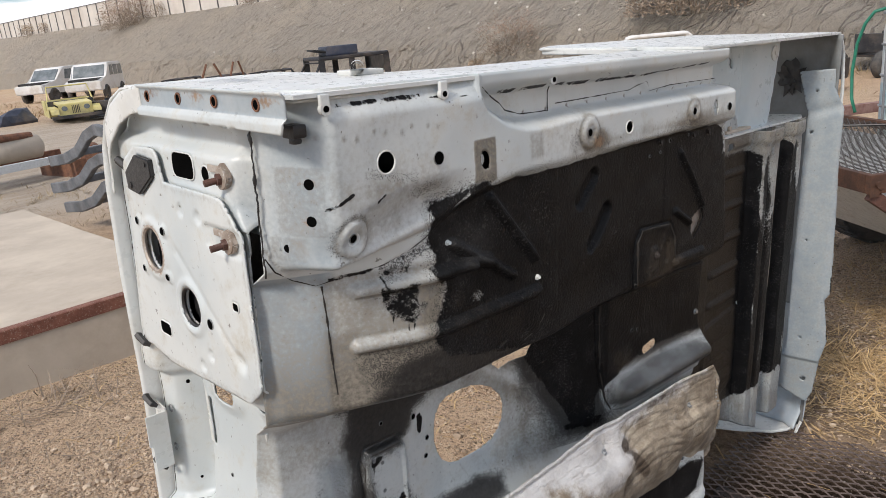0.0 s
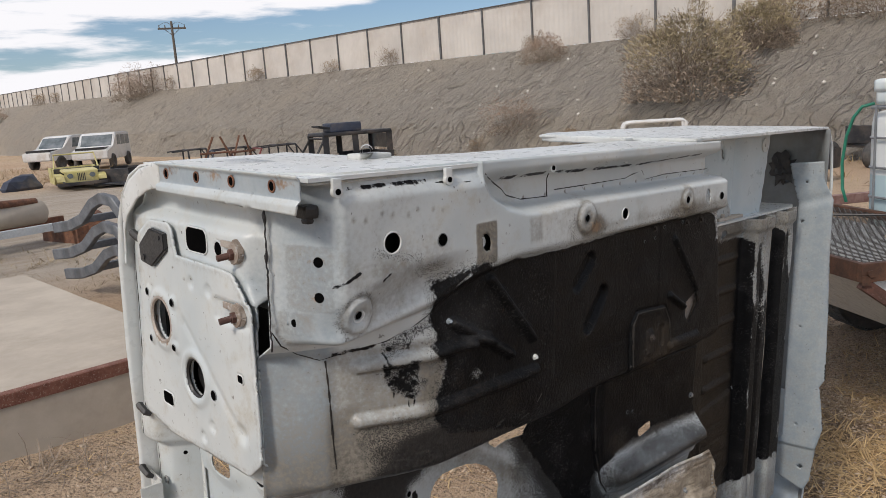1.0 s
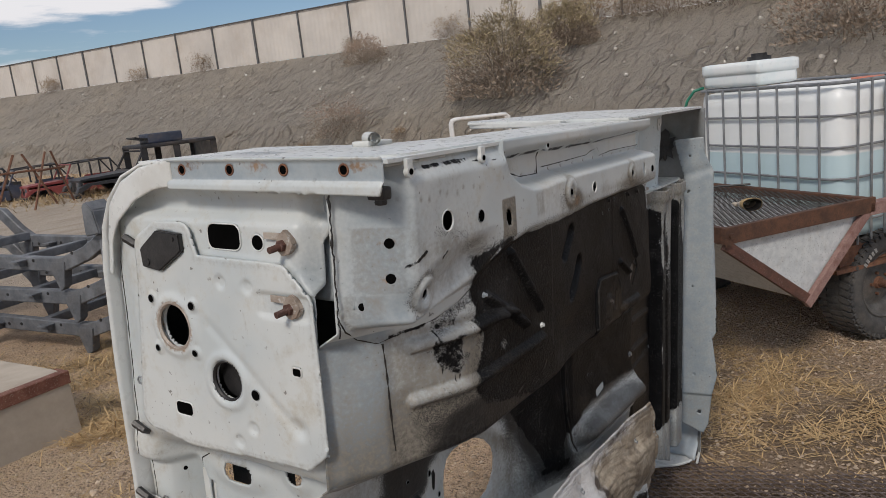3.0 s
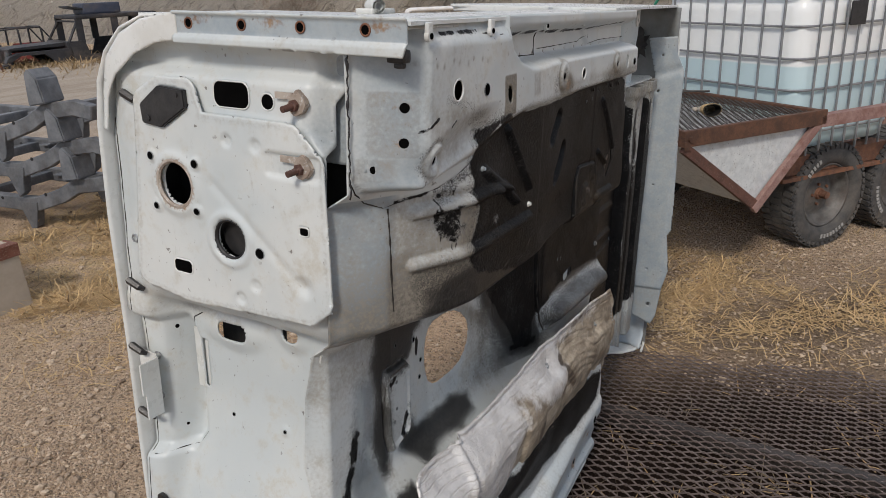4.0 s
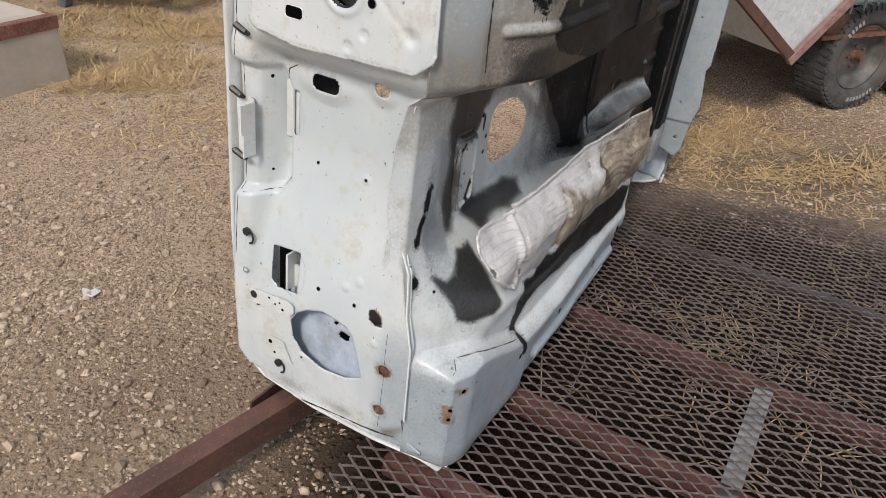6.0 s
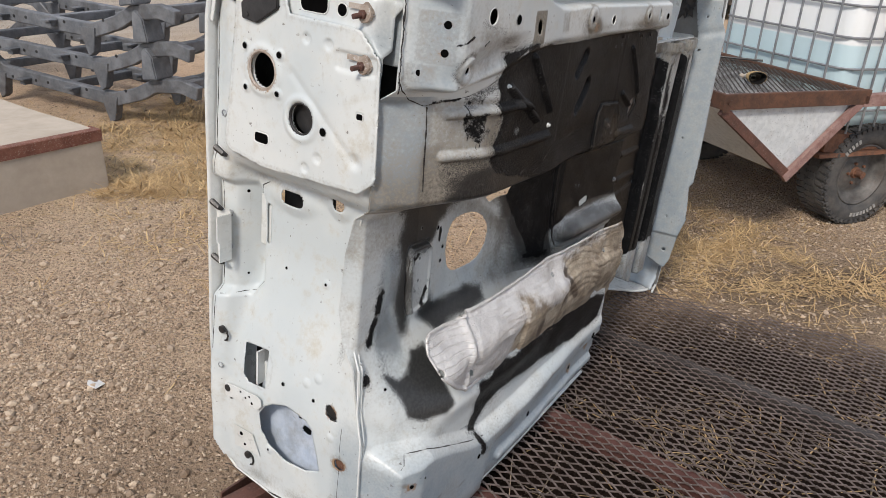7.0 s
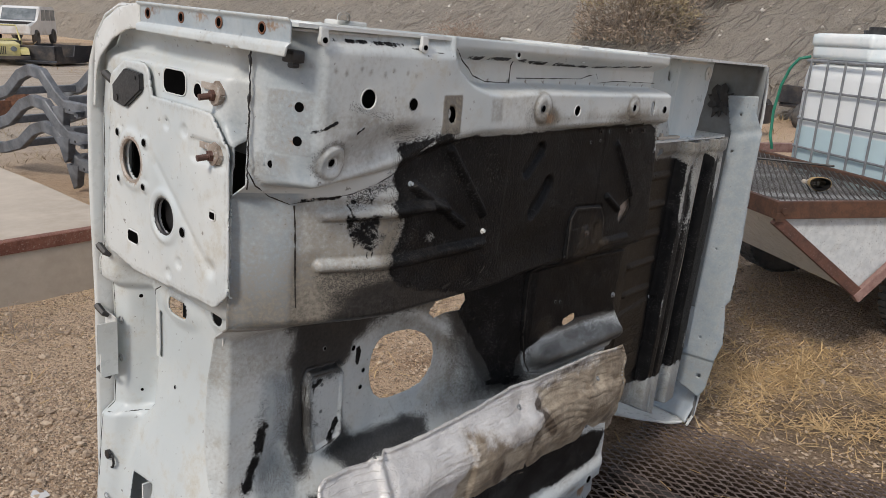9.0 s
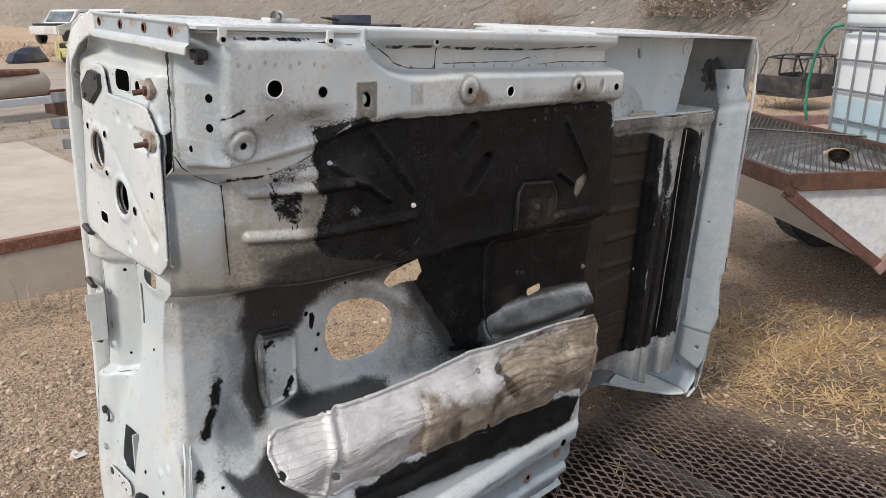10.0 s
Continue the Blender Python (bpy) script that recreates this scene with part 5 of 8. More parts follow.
part("grommet", ring((0.556, 1.209, 1.263), 0.036, 0.004), M_BLACK, TUB, "black rubber ring")
# closed black cylinder put in for the dark inside the ring
bm = bmesh.new()
disc(bm, (0.575, 1.209, 1.263), (1, 0, 0), 0.037, 0.06, 24, 0.033)
part("dark_core", bm, M_BLACK, TUB, "black core standing for the dark inside of the opening")
part("collar", ring((0.552, 1.33, 1.349), 0.043, 0.0045), M_BARE, TUB, "rusty metal collar")
# black sheets added behind the firewall, so that its openings stay dark
bm = bmesh.new()
box(bm, (0.645, 1.02, 1.10), (0.655, 1.50, 1.60)), box(bm, (0.70, 1.23, 0.96), (0.71, 1.40, 1.09)), box(bm, (0.60, 1.42, 1.10), (0.655, 1.43, 1.60)), box(bm, (0.60, 1.03, 1.09), (0.655, 1.43, 1.10))
part("dark_backing", bm, M_BLACK, TUB)
for y, z in ((1.048, 1.512), (1.037, 1.412)):
    bm = bmesh.new()
    x = 0.562 if z > 1.45 else 0.553
    blob = [(y + 0.017 * (1 + 0.22 * math.sin(2.3 * i + 9 * z)) * math.cos(i * 0.524), z + 0.020 * (1 + 0.2 * math.cos(1.7 * i + 5 * z)) * math.sin(i * 0.524)) for i in range(12)]
    bm.free()
    bm = prism(blob, x - 0.005, x + 0.006, 'x', 0.002)
    box(bm, (x - 0.002, y + 0.010, z + 0.006), (x + 0.002, y + 0.046, z + 0.017), None, 0.001)
    part("stud_base", bm, M_BARE, TUB, "pitted base of a rusty stud")
    bm = bmesh.new()
    tube(bm, [(x, y + 0.004, z - 0.002), (x - 0.028, y + 0.010, z - 0.006)], 0.0055, 10), disc(bm, (x - 0.004, y + 0.004, z - 0.002), (-1, 0.2, 0), 0.010, 0.006, 6)
    part("stud", bm, M_FRAME, TUB, "rusty threaded stud")

# rim of the body round the firewall: an extruded lip that follows the outline
rim = [(0.86, 1.634), (1.10, 1.640), (1.30, 1.644), (1.37, 1.640), (1.43, 1.618), (1.478, 1.575), (1.507, 1.52), (1.521, 1.44), (1.530, 1.25), (1.533, 1.0), (1.527, 0.6), (1.516, 0.32), (1.503, 0.245), (1.478, 0.195),
       (1.43, 0.162), (1.25, 0.150), (1.05, 0.158), (0.92, 0.150), (0.872, 0.128)]
xs = (0.556, 0.563, 0.62, 0.72)
bm = bmesh.new()
rows = [[bm.verts.new((x + 0.004 * math.sin(9 * y + 7 * z) + (0.022 if z > 1.6 and y < 1.31 else 0) + (0.030 * (1.0 - y) / 0.13 if z < 0.2 and y < 1.0 else 0), y + (0.004 if x == 0.556 else 0), z)) for y, z in rim] for x in xs]
for a, b in zip(rows, rows[1:]):
    for i in range(len(rim) - 1):
        bm.faces.new((a[i], a[i + 1], b[i + 1], b[i]))
ob = part("cowl_skin", bm, M_WHITE, TUB, "", True)
ob.modifiers.new("thickness", "SOLIDIFY").thickness = 0.004

# outer side panel on top, with the door opening behind the cowl
skin = [(0.570, 0.846), (1.80, 0.895), (1.83, 0.92), (1.84, 1.06), (1.74, 1.10), (1.12, 1.09), (0.98, 1.12), (0.93, 1.22), (0.92, 1.44), (0.570, 1.40), (0.570, 1.30)]
part("side_panel", prism(skin, 1.636, 1.642, "z"), M_WHITE, TUB, "flat white side panel with faint scratches")
quarter = [(1.78, 0.905), (2.20, 0.935), (2.70, 0.965), (2.905, 0.975), (2.935, 1.0), (2.945, 1.10), (2.95, 1.55), (2.0, 1.55), (1.84, 1.46), (1.80, 1.12)]
part("quarter_panel", prism(quarter, 1.642, 1.650, "z", 0.002), M_WHITE, TUB, "white rear quarter panel")
bm = prism([(1.76, 1.10), (1.80, 1.10), (2.45, 1.02), (2.50, 1.10), (2.45, 1.40), (1.85, 1.46)], 1.630, 1.648, "z", 0.003)
part("fender_bulge", bm, M_WHITE, TUB)
bm = boxes(((0.86, 1.105, 1.640), (0.94, 1.145, 1.652)), bevel=0.004)
tube(bm, [(0.872, 1.098, 1.656), (0.905, 1.140, 1.656)], 0.0125, 16, False), tube(bm, [(0.872, 1.098, 1.656), (0.905, 1.140, 1.656)], 0.008, 16, False)
part("hinge_lug", bm, M_WHITE, TUB, "white tubular hinge lug", True)
bm = boxes(((0.93, 1.22, 1.30), (0.94, 1.50, 1.64)), ((0.935, 0.93, 1.625), (1.80, 1.09, 1.635)))
part("door_pillar", bm, M_WHITE, TUB)

# broad front flange of the cowl's upper corner
flange = poly([(1.290, 1.644), (1.313, 1.643), (1.375, 1.632), (1.432, 1.606), (1.478, 1.560), (1.503, 1.50), (1.517, 1.43), (1.508, 1.43), (1.490, 1.49), (1.455, 1.535), (1.40, 1.575), (1.345, 1.595), (1.290, 1.602)], 0.001)
panel("cowl_flange", FIRE, 1.285, 1.525, 1.425, 1.65, 0.004, lambda y, z: 0.552 + 0.0012 * wob(y, z, 20) + 0.010 * ss(1.46, 1.52, y), flange, [], M_WHITE, TUB, "broad white front flange")
# bolted channel along the cowl's edge, with four welded nuts
chan = panel("cowl_channel", FIRE, 0.840, 1.300, 1.592, 1.648, 0.0035, lambda y, z: 0.548 + 0.007 * ss(1.608, 1.612, z) - 0.006 * ss(1.641, 1.647, z) + 0.002 * wob(y, z, 14), poly([(1.294, 1.646), (1.294, 1.598), (1.07, 1.596), (0.848, 1.594), (0.844, 1.604), (0.844, 1.646)], 0.0015),
             [circle(yy, 1.629, 0.0075) for yy in (1.262, 1.147, 1.030, 0.912)], M_TUB, TUB, "zinc-grey channel with rusty bolt holes",
             {"coat": lambda y, z: 0 * y, "grime": lambda y, z: 0.1 + 0 * y, "zinc": lambda y, z: 1.0 * ss(1.611, 1.615, z) * (1 - ss(1.642, 1.646, z)),
              "rust": lambda y, z: np.maximum(0.62 - np.abs(z - 1.635) / 0.04 - np.minimum(np.abs(y - 1.24), np.minimum(np.abs(y - 0.89), np.abs(y - 1.09))) / 0.11, 0.68 - np.min([np.hypot(y - q, z - 1.629) for q in (1.262, 1.147, 1.030, 0.912)], 0) / 0.016)})
for yy in (1.262, 1.147, 1.030, 0.912):
    part("weld_nut", ring((0.5525, yy, 1.629), 0.0082, 0.0016, (-1, 0, 0), 16), M_DARKRUST, TUB, "rusty welded nut")
    # the bolt hole's darkness, laid on as a black disc
    part("bolt_hole_disc", disc(bmesh.new(), (0.5535, yy, 1.629), (-1, 0, 0), 0.0078, 0.0012, 16), M_HOLE, TUB)
part("seal_block", boxes(((0.575, 0.862, 1.582), (0.598, 0.892, 1.602)), ((0.578, 0.866, 1.574), (0.592, 0.882, 1.584)), bevel=0.006), M_BLACK, TUB, "black foam seal remnant")

# bolt ears under the sill edge
for x, y in ((0.615, 0.842), (0.845, 0.850), (1.135, 0.862), (1.41, 0.876), (1.67, 0.888)):
    bm = boxes(((x - 0.0075, y - 0.003, 1.618), (x + 0.0075, y + 0.004, 1.640)), bevel=0.002)
    disc(bm, (x, y + 0.004, 1.6205), (0, -1, 0), 0.0088, 0.0075, 16)
    part("bolt_ear", bm, M_WHITE, TUB)
    # black disc for the ear hole's dark inside
    bm = bmesh.new()
    disc(bm, (x, y - 0.0036, 1.6205), (0, -1, 0), 0.0046, 0.0012, 12)
    part("ear_hole_disc", bm, M_HOLE, TUB)

# black sheets added as the rail interior, so that the small holes look dark
part("rail_backing", boxes(((0.60, 0.93, 1.40), (1.86, 0.935, 1.60))), M_BLACK, TUB)
part("rail_backing", boxes(((0.60, 0.90, 0.20), (1.86, 0.905, 0.32))), M_BLACK, TUB)

# black discs standing for the dark of drilled holes, with turned rims
def drilled(place, depth, rows):
    for u, v, r in rows:
        e = 0.004
        w = [float(depth(np.array(a), np.array(b))) for a, b in ((u, v), (u + e, v), (u - e, v), (u, v + e), (u, v - e))]
        n = Vector(place(1, 0, 0)) * ((w[1] - w[2]) / (2 * e)) + Vector(place(0, 1, 0)) * ((w[3] - w[4]) / (2 * e)) - Vector(place(0, 0, 1))
        c = Vector(place(u, v, w[0] - 0.0022))
        part("hole_disc", disc(bmesh.new(), c, n, r, 0.0008, 18), M_HOLE, TUB)
        if n.normalized().dot(-Vector(place(0, 0, 1))) > 0.9:
            part("hole_rim", ring(c, r * 1.06, 0.0010, n, 18), M_DULL, TUB)


def crease(pts, r, place=FLOOR, depth=floor_depth):
    """A thin dark joint that follows the pressed sheet through points."""
    line = []
    for (a, b), (c, d) in zip(pts, pts[1:]):
        n = max(2, int(math.hypot(c - a, d - b) / 0.012))
        line += [(a + (c - a) * i / n, b + (d - b) * i / n) for i in range(n)]
    line.append(pts[-1])
    rng = random.Random(len(line))
    path = [place(u, v, float(depth(np.array(u), np.array(v))) - 0.0012) for u, v in line]
    return part("seam", tube(bmesh.new(), path, [r * rng.uniform(0.45, 1.3) for _ in path], 5), M_SEAM, TUB, "dark cracked joint")


crease([(0.650, 1.336), (0.653, 1.29), (0.656, 1.22), (0.660, 1.145)], 0.0019)
crease([(0.566, 1.398), (0.580, 1.374), (0.612, 1.352), (0.641, 1.339), (0.686, 1.347), (0.74, 1.357), (0.782, 1.375), (0.819, 1.397)], 0.0017)
crease([(0.928, 1.630), (0.96, 1.615), (1.0, 1.603), (1.035, 1.586), (1.05, 1.572), (1.09, 1.561), (1.172, 1.559)], 0.0013)
crease([(1.172, 1.606), (1.172, 1.558)], 0.0011)
crease([(1.20, 1.570), (1.46, 1.574), (1.52, 1.588), (1.54, 1.566), (1.62, 1.572), (1.84, 1.571)], 0.0011)
crease([(0.768, 0.925), (0.772, 0.80), (0.790, 0.747), (0.86, 0.758)], 0.0016)
crease([(0.60, 0.440), (0.64, 0.455), (0.70, 0.452), (0.80, 0.412), (0.90, 0.368), (0.98, 0.342)], 0.0018)
crease([(0.89, 0.40), (0.97, 0.385)], 0.0012)
crease([(1.478, 0.88), (1.470, 1.022), (1.476, 1.068), (1.496, 1.092), (1.493, 1.222), (1.512, 1.247), (1.628, 1.241), (1.648, 1.208), (1.674, 1.084), (1.716, 1.064), (1.93, 1.056)], 0.0030)
crease([(1.48, 0.87), (1.495, 0.79), (1.515, 0.757)], 0.0026)
crease([(1.40, 1.045), (1.425, 1.03), (1.432, 0.97), (1.428, 0.88), (1.412, 0.76), (1.43, 0.728), (1.50, 0.715)], 0.0014, FIRE, fire_depth)
crease([(1.47, 0.165), (1.30, 0.155), (1.10, 0.172), (1.0, 0.190)], 0.0022, FIRE, fire_depth)
crease([(1.505, 1.45), (1.515, 1.20), (1.514, 0.90), (1.508, 0.55)], 0.0014, FIRE, fire_depth)
crease([(1.045, 0.50), (1.045, 0.36), (1.05, 0.20)], 0.0008, FIRE, fire_depth)


def opening(cy, cz, a, b, r, depth):
    """Black plate for the dark mouth of a rounded firewall opening, with turned lip."""
    pts = []
    for sy, sz, q0 in ((1, 1, 0), (-1, 1, 90), (-1, -1, 180), (1, -1, 270)):
        pts += [(cy + sy * (a - r) + r * math.cos(radians(q0 + 15 * i)), cz + sz * (b - r) + r * math.sin(radians(q0 + 15 * i))) for i in range(7)]
    x = float(depth(np.array(cy + a + 0.006), np.array(cz)))
    part("opening", prism(pts, x - 0.0026, x - 0.0018, "x"), M_HOLE, TUB, "black plate standing for a dark rounded opening")
    part("opening_lip", tube(bmesh.new(), [(x - 0.0022, p, q) for p, q in pts + pts[:1]], 0.0014, 5), M_WHITE, TUB)


opening(1.193, 1.516, 0.039, 0.022, 0.015, fire_depth)
opening(1.115, 1.510, 0.0135, 0.0135, 0.0134, fire_depth)
opening(1.332, 1.191, 0.023, 0.013, 0.009, plate_depth)
opening(1.040, 1.305, 0.0095, 0.0075, 0.005, plate_depth)
drilled(FLOOR, floor_depth, FLOOR_DOTS)
drilled(FIRE, fire_depth, FIRE_DOTS)
drilled(FIRE, plate_depth, PLATE_DOTS)
# raised rims of the pad's larger holes
for u, v, r in ((0.720, 1.532, 0.0175), (1.390, 1.505, 0.0135), (0.657, 1.427, 0.011)):
    part("hole_rim", ring((u, float(floor_depth(np.array(u), np.array(v))) - 0.001, v), r, 0.0018, (0, -1, 0), 18), M_WHITE, TUB)

# small plugs and welded nuts on the undercoat, and pale backings added behind two holes
for u, v, r, m in ((1.090, 1.252, 0.0042, M_WHITE), (0.856, 1.374, 0.0035, M_ZINC), (1.565, 1.178, 0.006, M_DARKMESH), (1.572, 1.446, 0.005, M_DARKMESH), (1.719, 1.444, 0.005, M_DARKMESH), (1.793, 1.443, 0.005, M_DARKMESH), (1.905, 0.915, 0.006, M_STEEL)):
    y = float(floor_depth(np.array(u), np.array(v)))
    part("plug", disc(disc(bmesh.new(), (u, y, v), (0, -1, 0), r * 1.5, 0.003, 12), (u, y - 0.003, v), (0, -1, 0.2), r, 0.005, 6), m, TUB)
# white disc added behind the oval hole, so that it shows pale
part("plug", disc(bmesh.new(), (0.933, float(floor_depth(np.array(0.937), np.array(1.53))) + 0.010, 1.503), (0, -1, 0), 0.011, 0.002, 16), M_WHITE, TUB)
# pale patch put in for the brightness inside the torn hole
y = float(floor_depth(np.array(1.77), np.array(1.26))) + 0.012
part("pale_backing", prism([(1.80, 1.262), (1.812, 1.225), (1.785, 1.19), (1.764, 1.165), (1.73, 1.19), (1.722, 1.232)], y, y + 0.003, "y"), M_BARE, TUB, "pale patch added behind the torn hole to show it bright")

# bolted plate beside the tunnel hole
for u, v in ((0.791, 0.918), (0.838, 0.915), (0.812, 0.905), (0.812, 0.842), (0.803, 0.814), (0.790, 0.766), (0.855, 0.775)):
    part("plate_bolt", disc(bmesh.new(), (u, float(floor_depth(np.array(u), np.array(v))) + 0.001, v), (0, -1, 0), 0.0042, 0.004, 8), M_DULL, TUB)

# ---- heat shield ----
shield_outline = poly([(0.742, 0.733), (0.759, 0.742), (0.871, 0.738), (0.899, 0.747), (1.005, 0.744), (1.112, 0.750), (1.229, 0.756), (1.311, 0.766), (1.37, 0.774), (1.462, 0.768), (1.529, 0.770), (1.674, 0.775), (1.905, 0.768), (1.935, 0.72), (1.925, 0.604), (1.935, 0.474),
                       (1.868, 0.456), (1.759, 0.473), (1.465, 0.490), (1.388, 0.512), (1.298, 0.500), (1.180, 0.522), (1.162, 0.494), (1.07, 0.509), (0.933, 0.545), (0.883, 0.538), (0.791, 0.594), (0.733, 0.645), (0.725, 0.70)])


def shield_depth(x, z):
    top = np.interp(x, [0.7, 1.0, 1.4, 1.95], [0.950, 0.945, 0.925, 0.885])
    y = top - np.interp(x, [0.7, 1.0, 1.5, 1.95], [0.085, 0.075, 0.035, 0.006]) * ss(0.752, 0.63, z) + 0.028 * ss(0.60, 0.46, z)
    y = y - 0.020 * hump(bar(0.92, 0.70, 1.42, 0.69, 0.045)(x, z), 0.06)
    y = y + 0.004 * wob(x, z, 14) + 0.002 * wob(x, z, 43, 3) - 0.004 * np.abs(wob(x + 0.6 * z, z, 22, 5))
    # the collar where the front sleeve ends, and pressed folds
    y = y - 0.010 * np.exp(-((x - 0.875 - 0.30 * (z - 0.65)) / 0.010) ** 2) + 0.008 * np.exp(-((x - 0.90 - 0.30 * (z - 0.65)) / 0.010) ** 2)
    y = y - 0.010 * ss(1.165, 1.180, x) * ss(0.700, 0.690, z + 0.06 * (x - 1.2)) + 0.008 * np.exp(-((x - 1.445) / 0.008) ** 2) * (z < 0.64)
    for k in range(7):
        y = y + 0.0022 * np.exp(-((z - 0.735 + 0.014 * k + 0.03 * (x - 1.15)) / 0.003) ** 2) * ss(1.02, 1.08, x) * (1 - ss(1.18, 1.24, x))
        y = y + 0.0030 * np.exp(-((z - 0.700 + 0.022 * k - 0.05 * np.sin(9 * x)) / 0.004) ** 2) * ss(1.42, 1.5, x) * (1 - ss(1.70, 1.78, x))
    for cu, cv in ((1.401, 0.706), (1.79, 0.678), (0.735, 0.672), (0.875, 0.612), (1.773, 0.524)):
        y = y + 0.012 * np.exp(-((x - cu) ** 2 + (z - cv) ** 2) / 0.0009)
    sd = shield_outline(x, z)
    return y - 0.005 * np.exp(-((sd + 0.004) / 0.003) ** 2) + 0.004 * np.exp(-((sd + 0.012) / 0.003) ** 2)


stain_zone = poly([(1.165, 0.695), (1.30, 0.668), (1.42, 0.655), (1.46, 0.70), (1.52, 0.735), (1.62, 0.765), (1.95, 0.78), (1.95, 0.45), (1.46, 0.48), (1.16, 0.48)])
shield_marks = {"stain": lambda x, z: np.clip(0.5 - (stain_zone(x, z) + 0.014 * wob(x, z, 40.0)) / 0.12, 0, 1) * (0.80 + 0.25 * wob(x, z, 19.0, 3.0)) + 0.30 * hump(bar(0.90, 0.57, 1.16, 0.53, 0.02)(x, z), 0.05) + 0.34 * hump(bar(1.02, 0.62, 1.17, 0.56, 0.03)(x, z), 0.07) - 0.30 * hump(bar(1.36, 0.70, 1.46, 0.67, 0.02)(x, z), 0.06),
                "soot": lambda x, z: np.clip(0.95 * hump(bar(1.475, 0.695, 1.535, 0.610, 0.016)(x, z) + 0.008 * wob(x, z, 60.0), 0.02) + 0.55 * hump(bar(1.56, 0.745, 1.70, 0.762, 0.012)(x, z), 0.02) + 0.60 * hump(bar(1.29, 0.60, 1.30, 0.53, 0.02)(x, z), 0.03)
                                             + 0.5 * hump(bar(1.44, 0.58, 1.45, 0.50, 0.008)(x, z), 0.02) + 0.45 * hump(oval(1.87, 0.58, 0.03, 0.06)(x, z), 0.03) + 0.60 * hump(oval(1.62, 0.66, 0.06, 0.014, -30)(x, z), 0.03) + 0.55 * hump(bar(1.46, 0.62, 1.50, 0.53, 0.03)(x, z), 0.04) + 0.5 * hump(bar(1.22, 0.63, 1.27, 0.57, 0.02)(x, z), 0.04) + 0.4 * hump(oval(1.86, 0.52, 0.04, 0.03)(x, z), 0.03) + 0.45 * hump(bar(1.55, 0.55, 1.75, 0.50, 0.02)(x, z), 0.03), 0, 1)}
shield = panel("heat_shield", FLOOR, 0.71, 1.98, 0.44, 0.80, 0.0045, shield_depth, shield_outline, [circle(0.742, 0.655, 0.009), circle(0.890, 0.590, 0.009)], M_FOIL, TUB, "crumpled silver heat shield with brown stains", shield_marks)
for u, v in ((1.398, 0.707), (1.793, 0.680), (1.768, 0.526)):
    y = float(shield_depth(np.array(u), np.array(v)))
    part("shield_bolt", disc(disc(bmesh.new(), (u, y + 0.001, v), (0, -1, 0), 0.010, 0.003, 14), (u, y - 0.002, v), (0, -1, 0), 0.005, 0.006, 6), M_STEEL, shield)
# stitched hem along the shield's rear end
for i in range(15):
    v = 0.715 - 0.0105 * i
    u = 1.932 - 0.010 * math.sin(math.pi * i / 14)
    part("hem_clip", boxes(((u - 0.004, float(shield_depth(np.array(u - 0.01), np.array(v))) - 0.004, v - 0.0022), (u + 0.005, float(shield_depth(np.array(u - 0.01), np.array(v))) + 0.004, v + 0.0022))), M_STEEL, shield)

# ---- firewall's small things ----
bm = prism([(1.520, 0.965), (1.468, 0.962), (1.466, 0.838), (1.516, 0.800)], 0.574, 0.577, "x")
for lo, hi in (((0.538, 1.466, 0.825), (0.577, 1.470, 0.885)), ((0.531, 1.466, 0.885), (0.577, 1.470, 0.955))):
    box(bm, lo, hi)
part("side_bracket", bm, M_WHITE, TUB, "bent white sheet bracket with rivets")
for y, z in ((1.44, 1.495), (1.490, 1.12), (1.508, 0.972), (1.505, 0.82), (1.474, 0.60), (1.452, 0.42), (1.37, 0.23)):
    bm = bmesh.new()
    if z in (0.60, 0.42, 0.23):
        x = float(fire_depth(np.array(y), np.array(z))) - 0.005
        disc(bm, (x, y + 0.006, z + 0.016), (-1, 0, 0), 0.011, 0.008, 10)
        tube(bm, [(x, y + 0.012 * math.cos(q), z + 0.018 * math.sin(q)) for q in (0.3, 0.9, 1.6, 2.4, 3.2, 4.0, 4.7)], 0.0028, 6)
    else:
        tube(bm, [(0.566, y + 0.022, z + 0.002), (0.556, y + 0.008, z + 0.008), (0.560, y - 0.014, z - 0.004), (0.568, y - 0.02, z - 0.01)], [0.005, 0.008, 0.007, 0.004], 6)
    part("clip", bm, M_BLACK, TUB, "broken black plastic clip")
panel("speaker_plate", FIRE, 1.04, 1.40, 0.24, 0.50, 0.006, lambda y, z: 0.604 + 0.10 * (y - 1.2) + 0.10 * (z - 0.35) + 0.003 * wob(y, z, 30), None, [oval(1.200, 0.392, 0.018, 0.012), circle(1.232, 0.415, 0.006), circle(1.278, 0.440, 0.007), circle(1.255, 0.40, 0.003)], M_PLATEBLUE, TUB, "blue-grey inner plate with small holes")
bm = prism([(1.495, 0.448), (1.343, 0.463), (1.326, 0.455), (1.324, 0.435), (1.341, 0.416), (1.482, 0.408)], 0.553, 0.556, "x", 0.001)
part("tag_plate", bm, M_WHITE, TUB)
bm = prism([(1.436, 0.322), (1.36, 0.322), (1.352, 0.30), (1.330, 0.262), (1.434, 0.250)], 0.556, 0.559, "x", 0.001)
part("tag_plate", bm, M_WHITE, TUB)
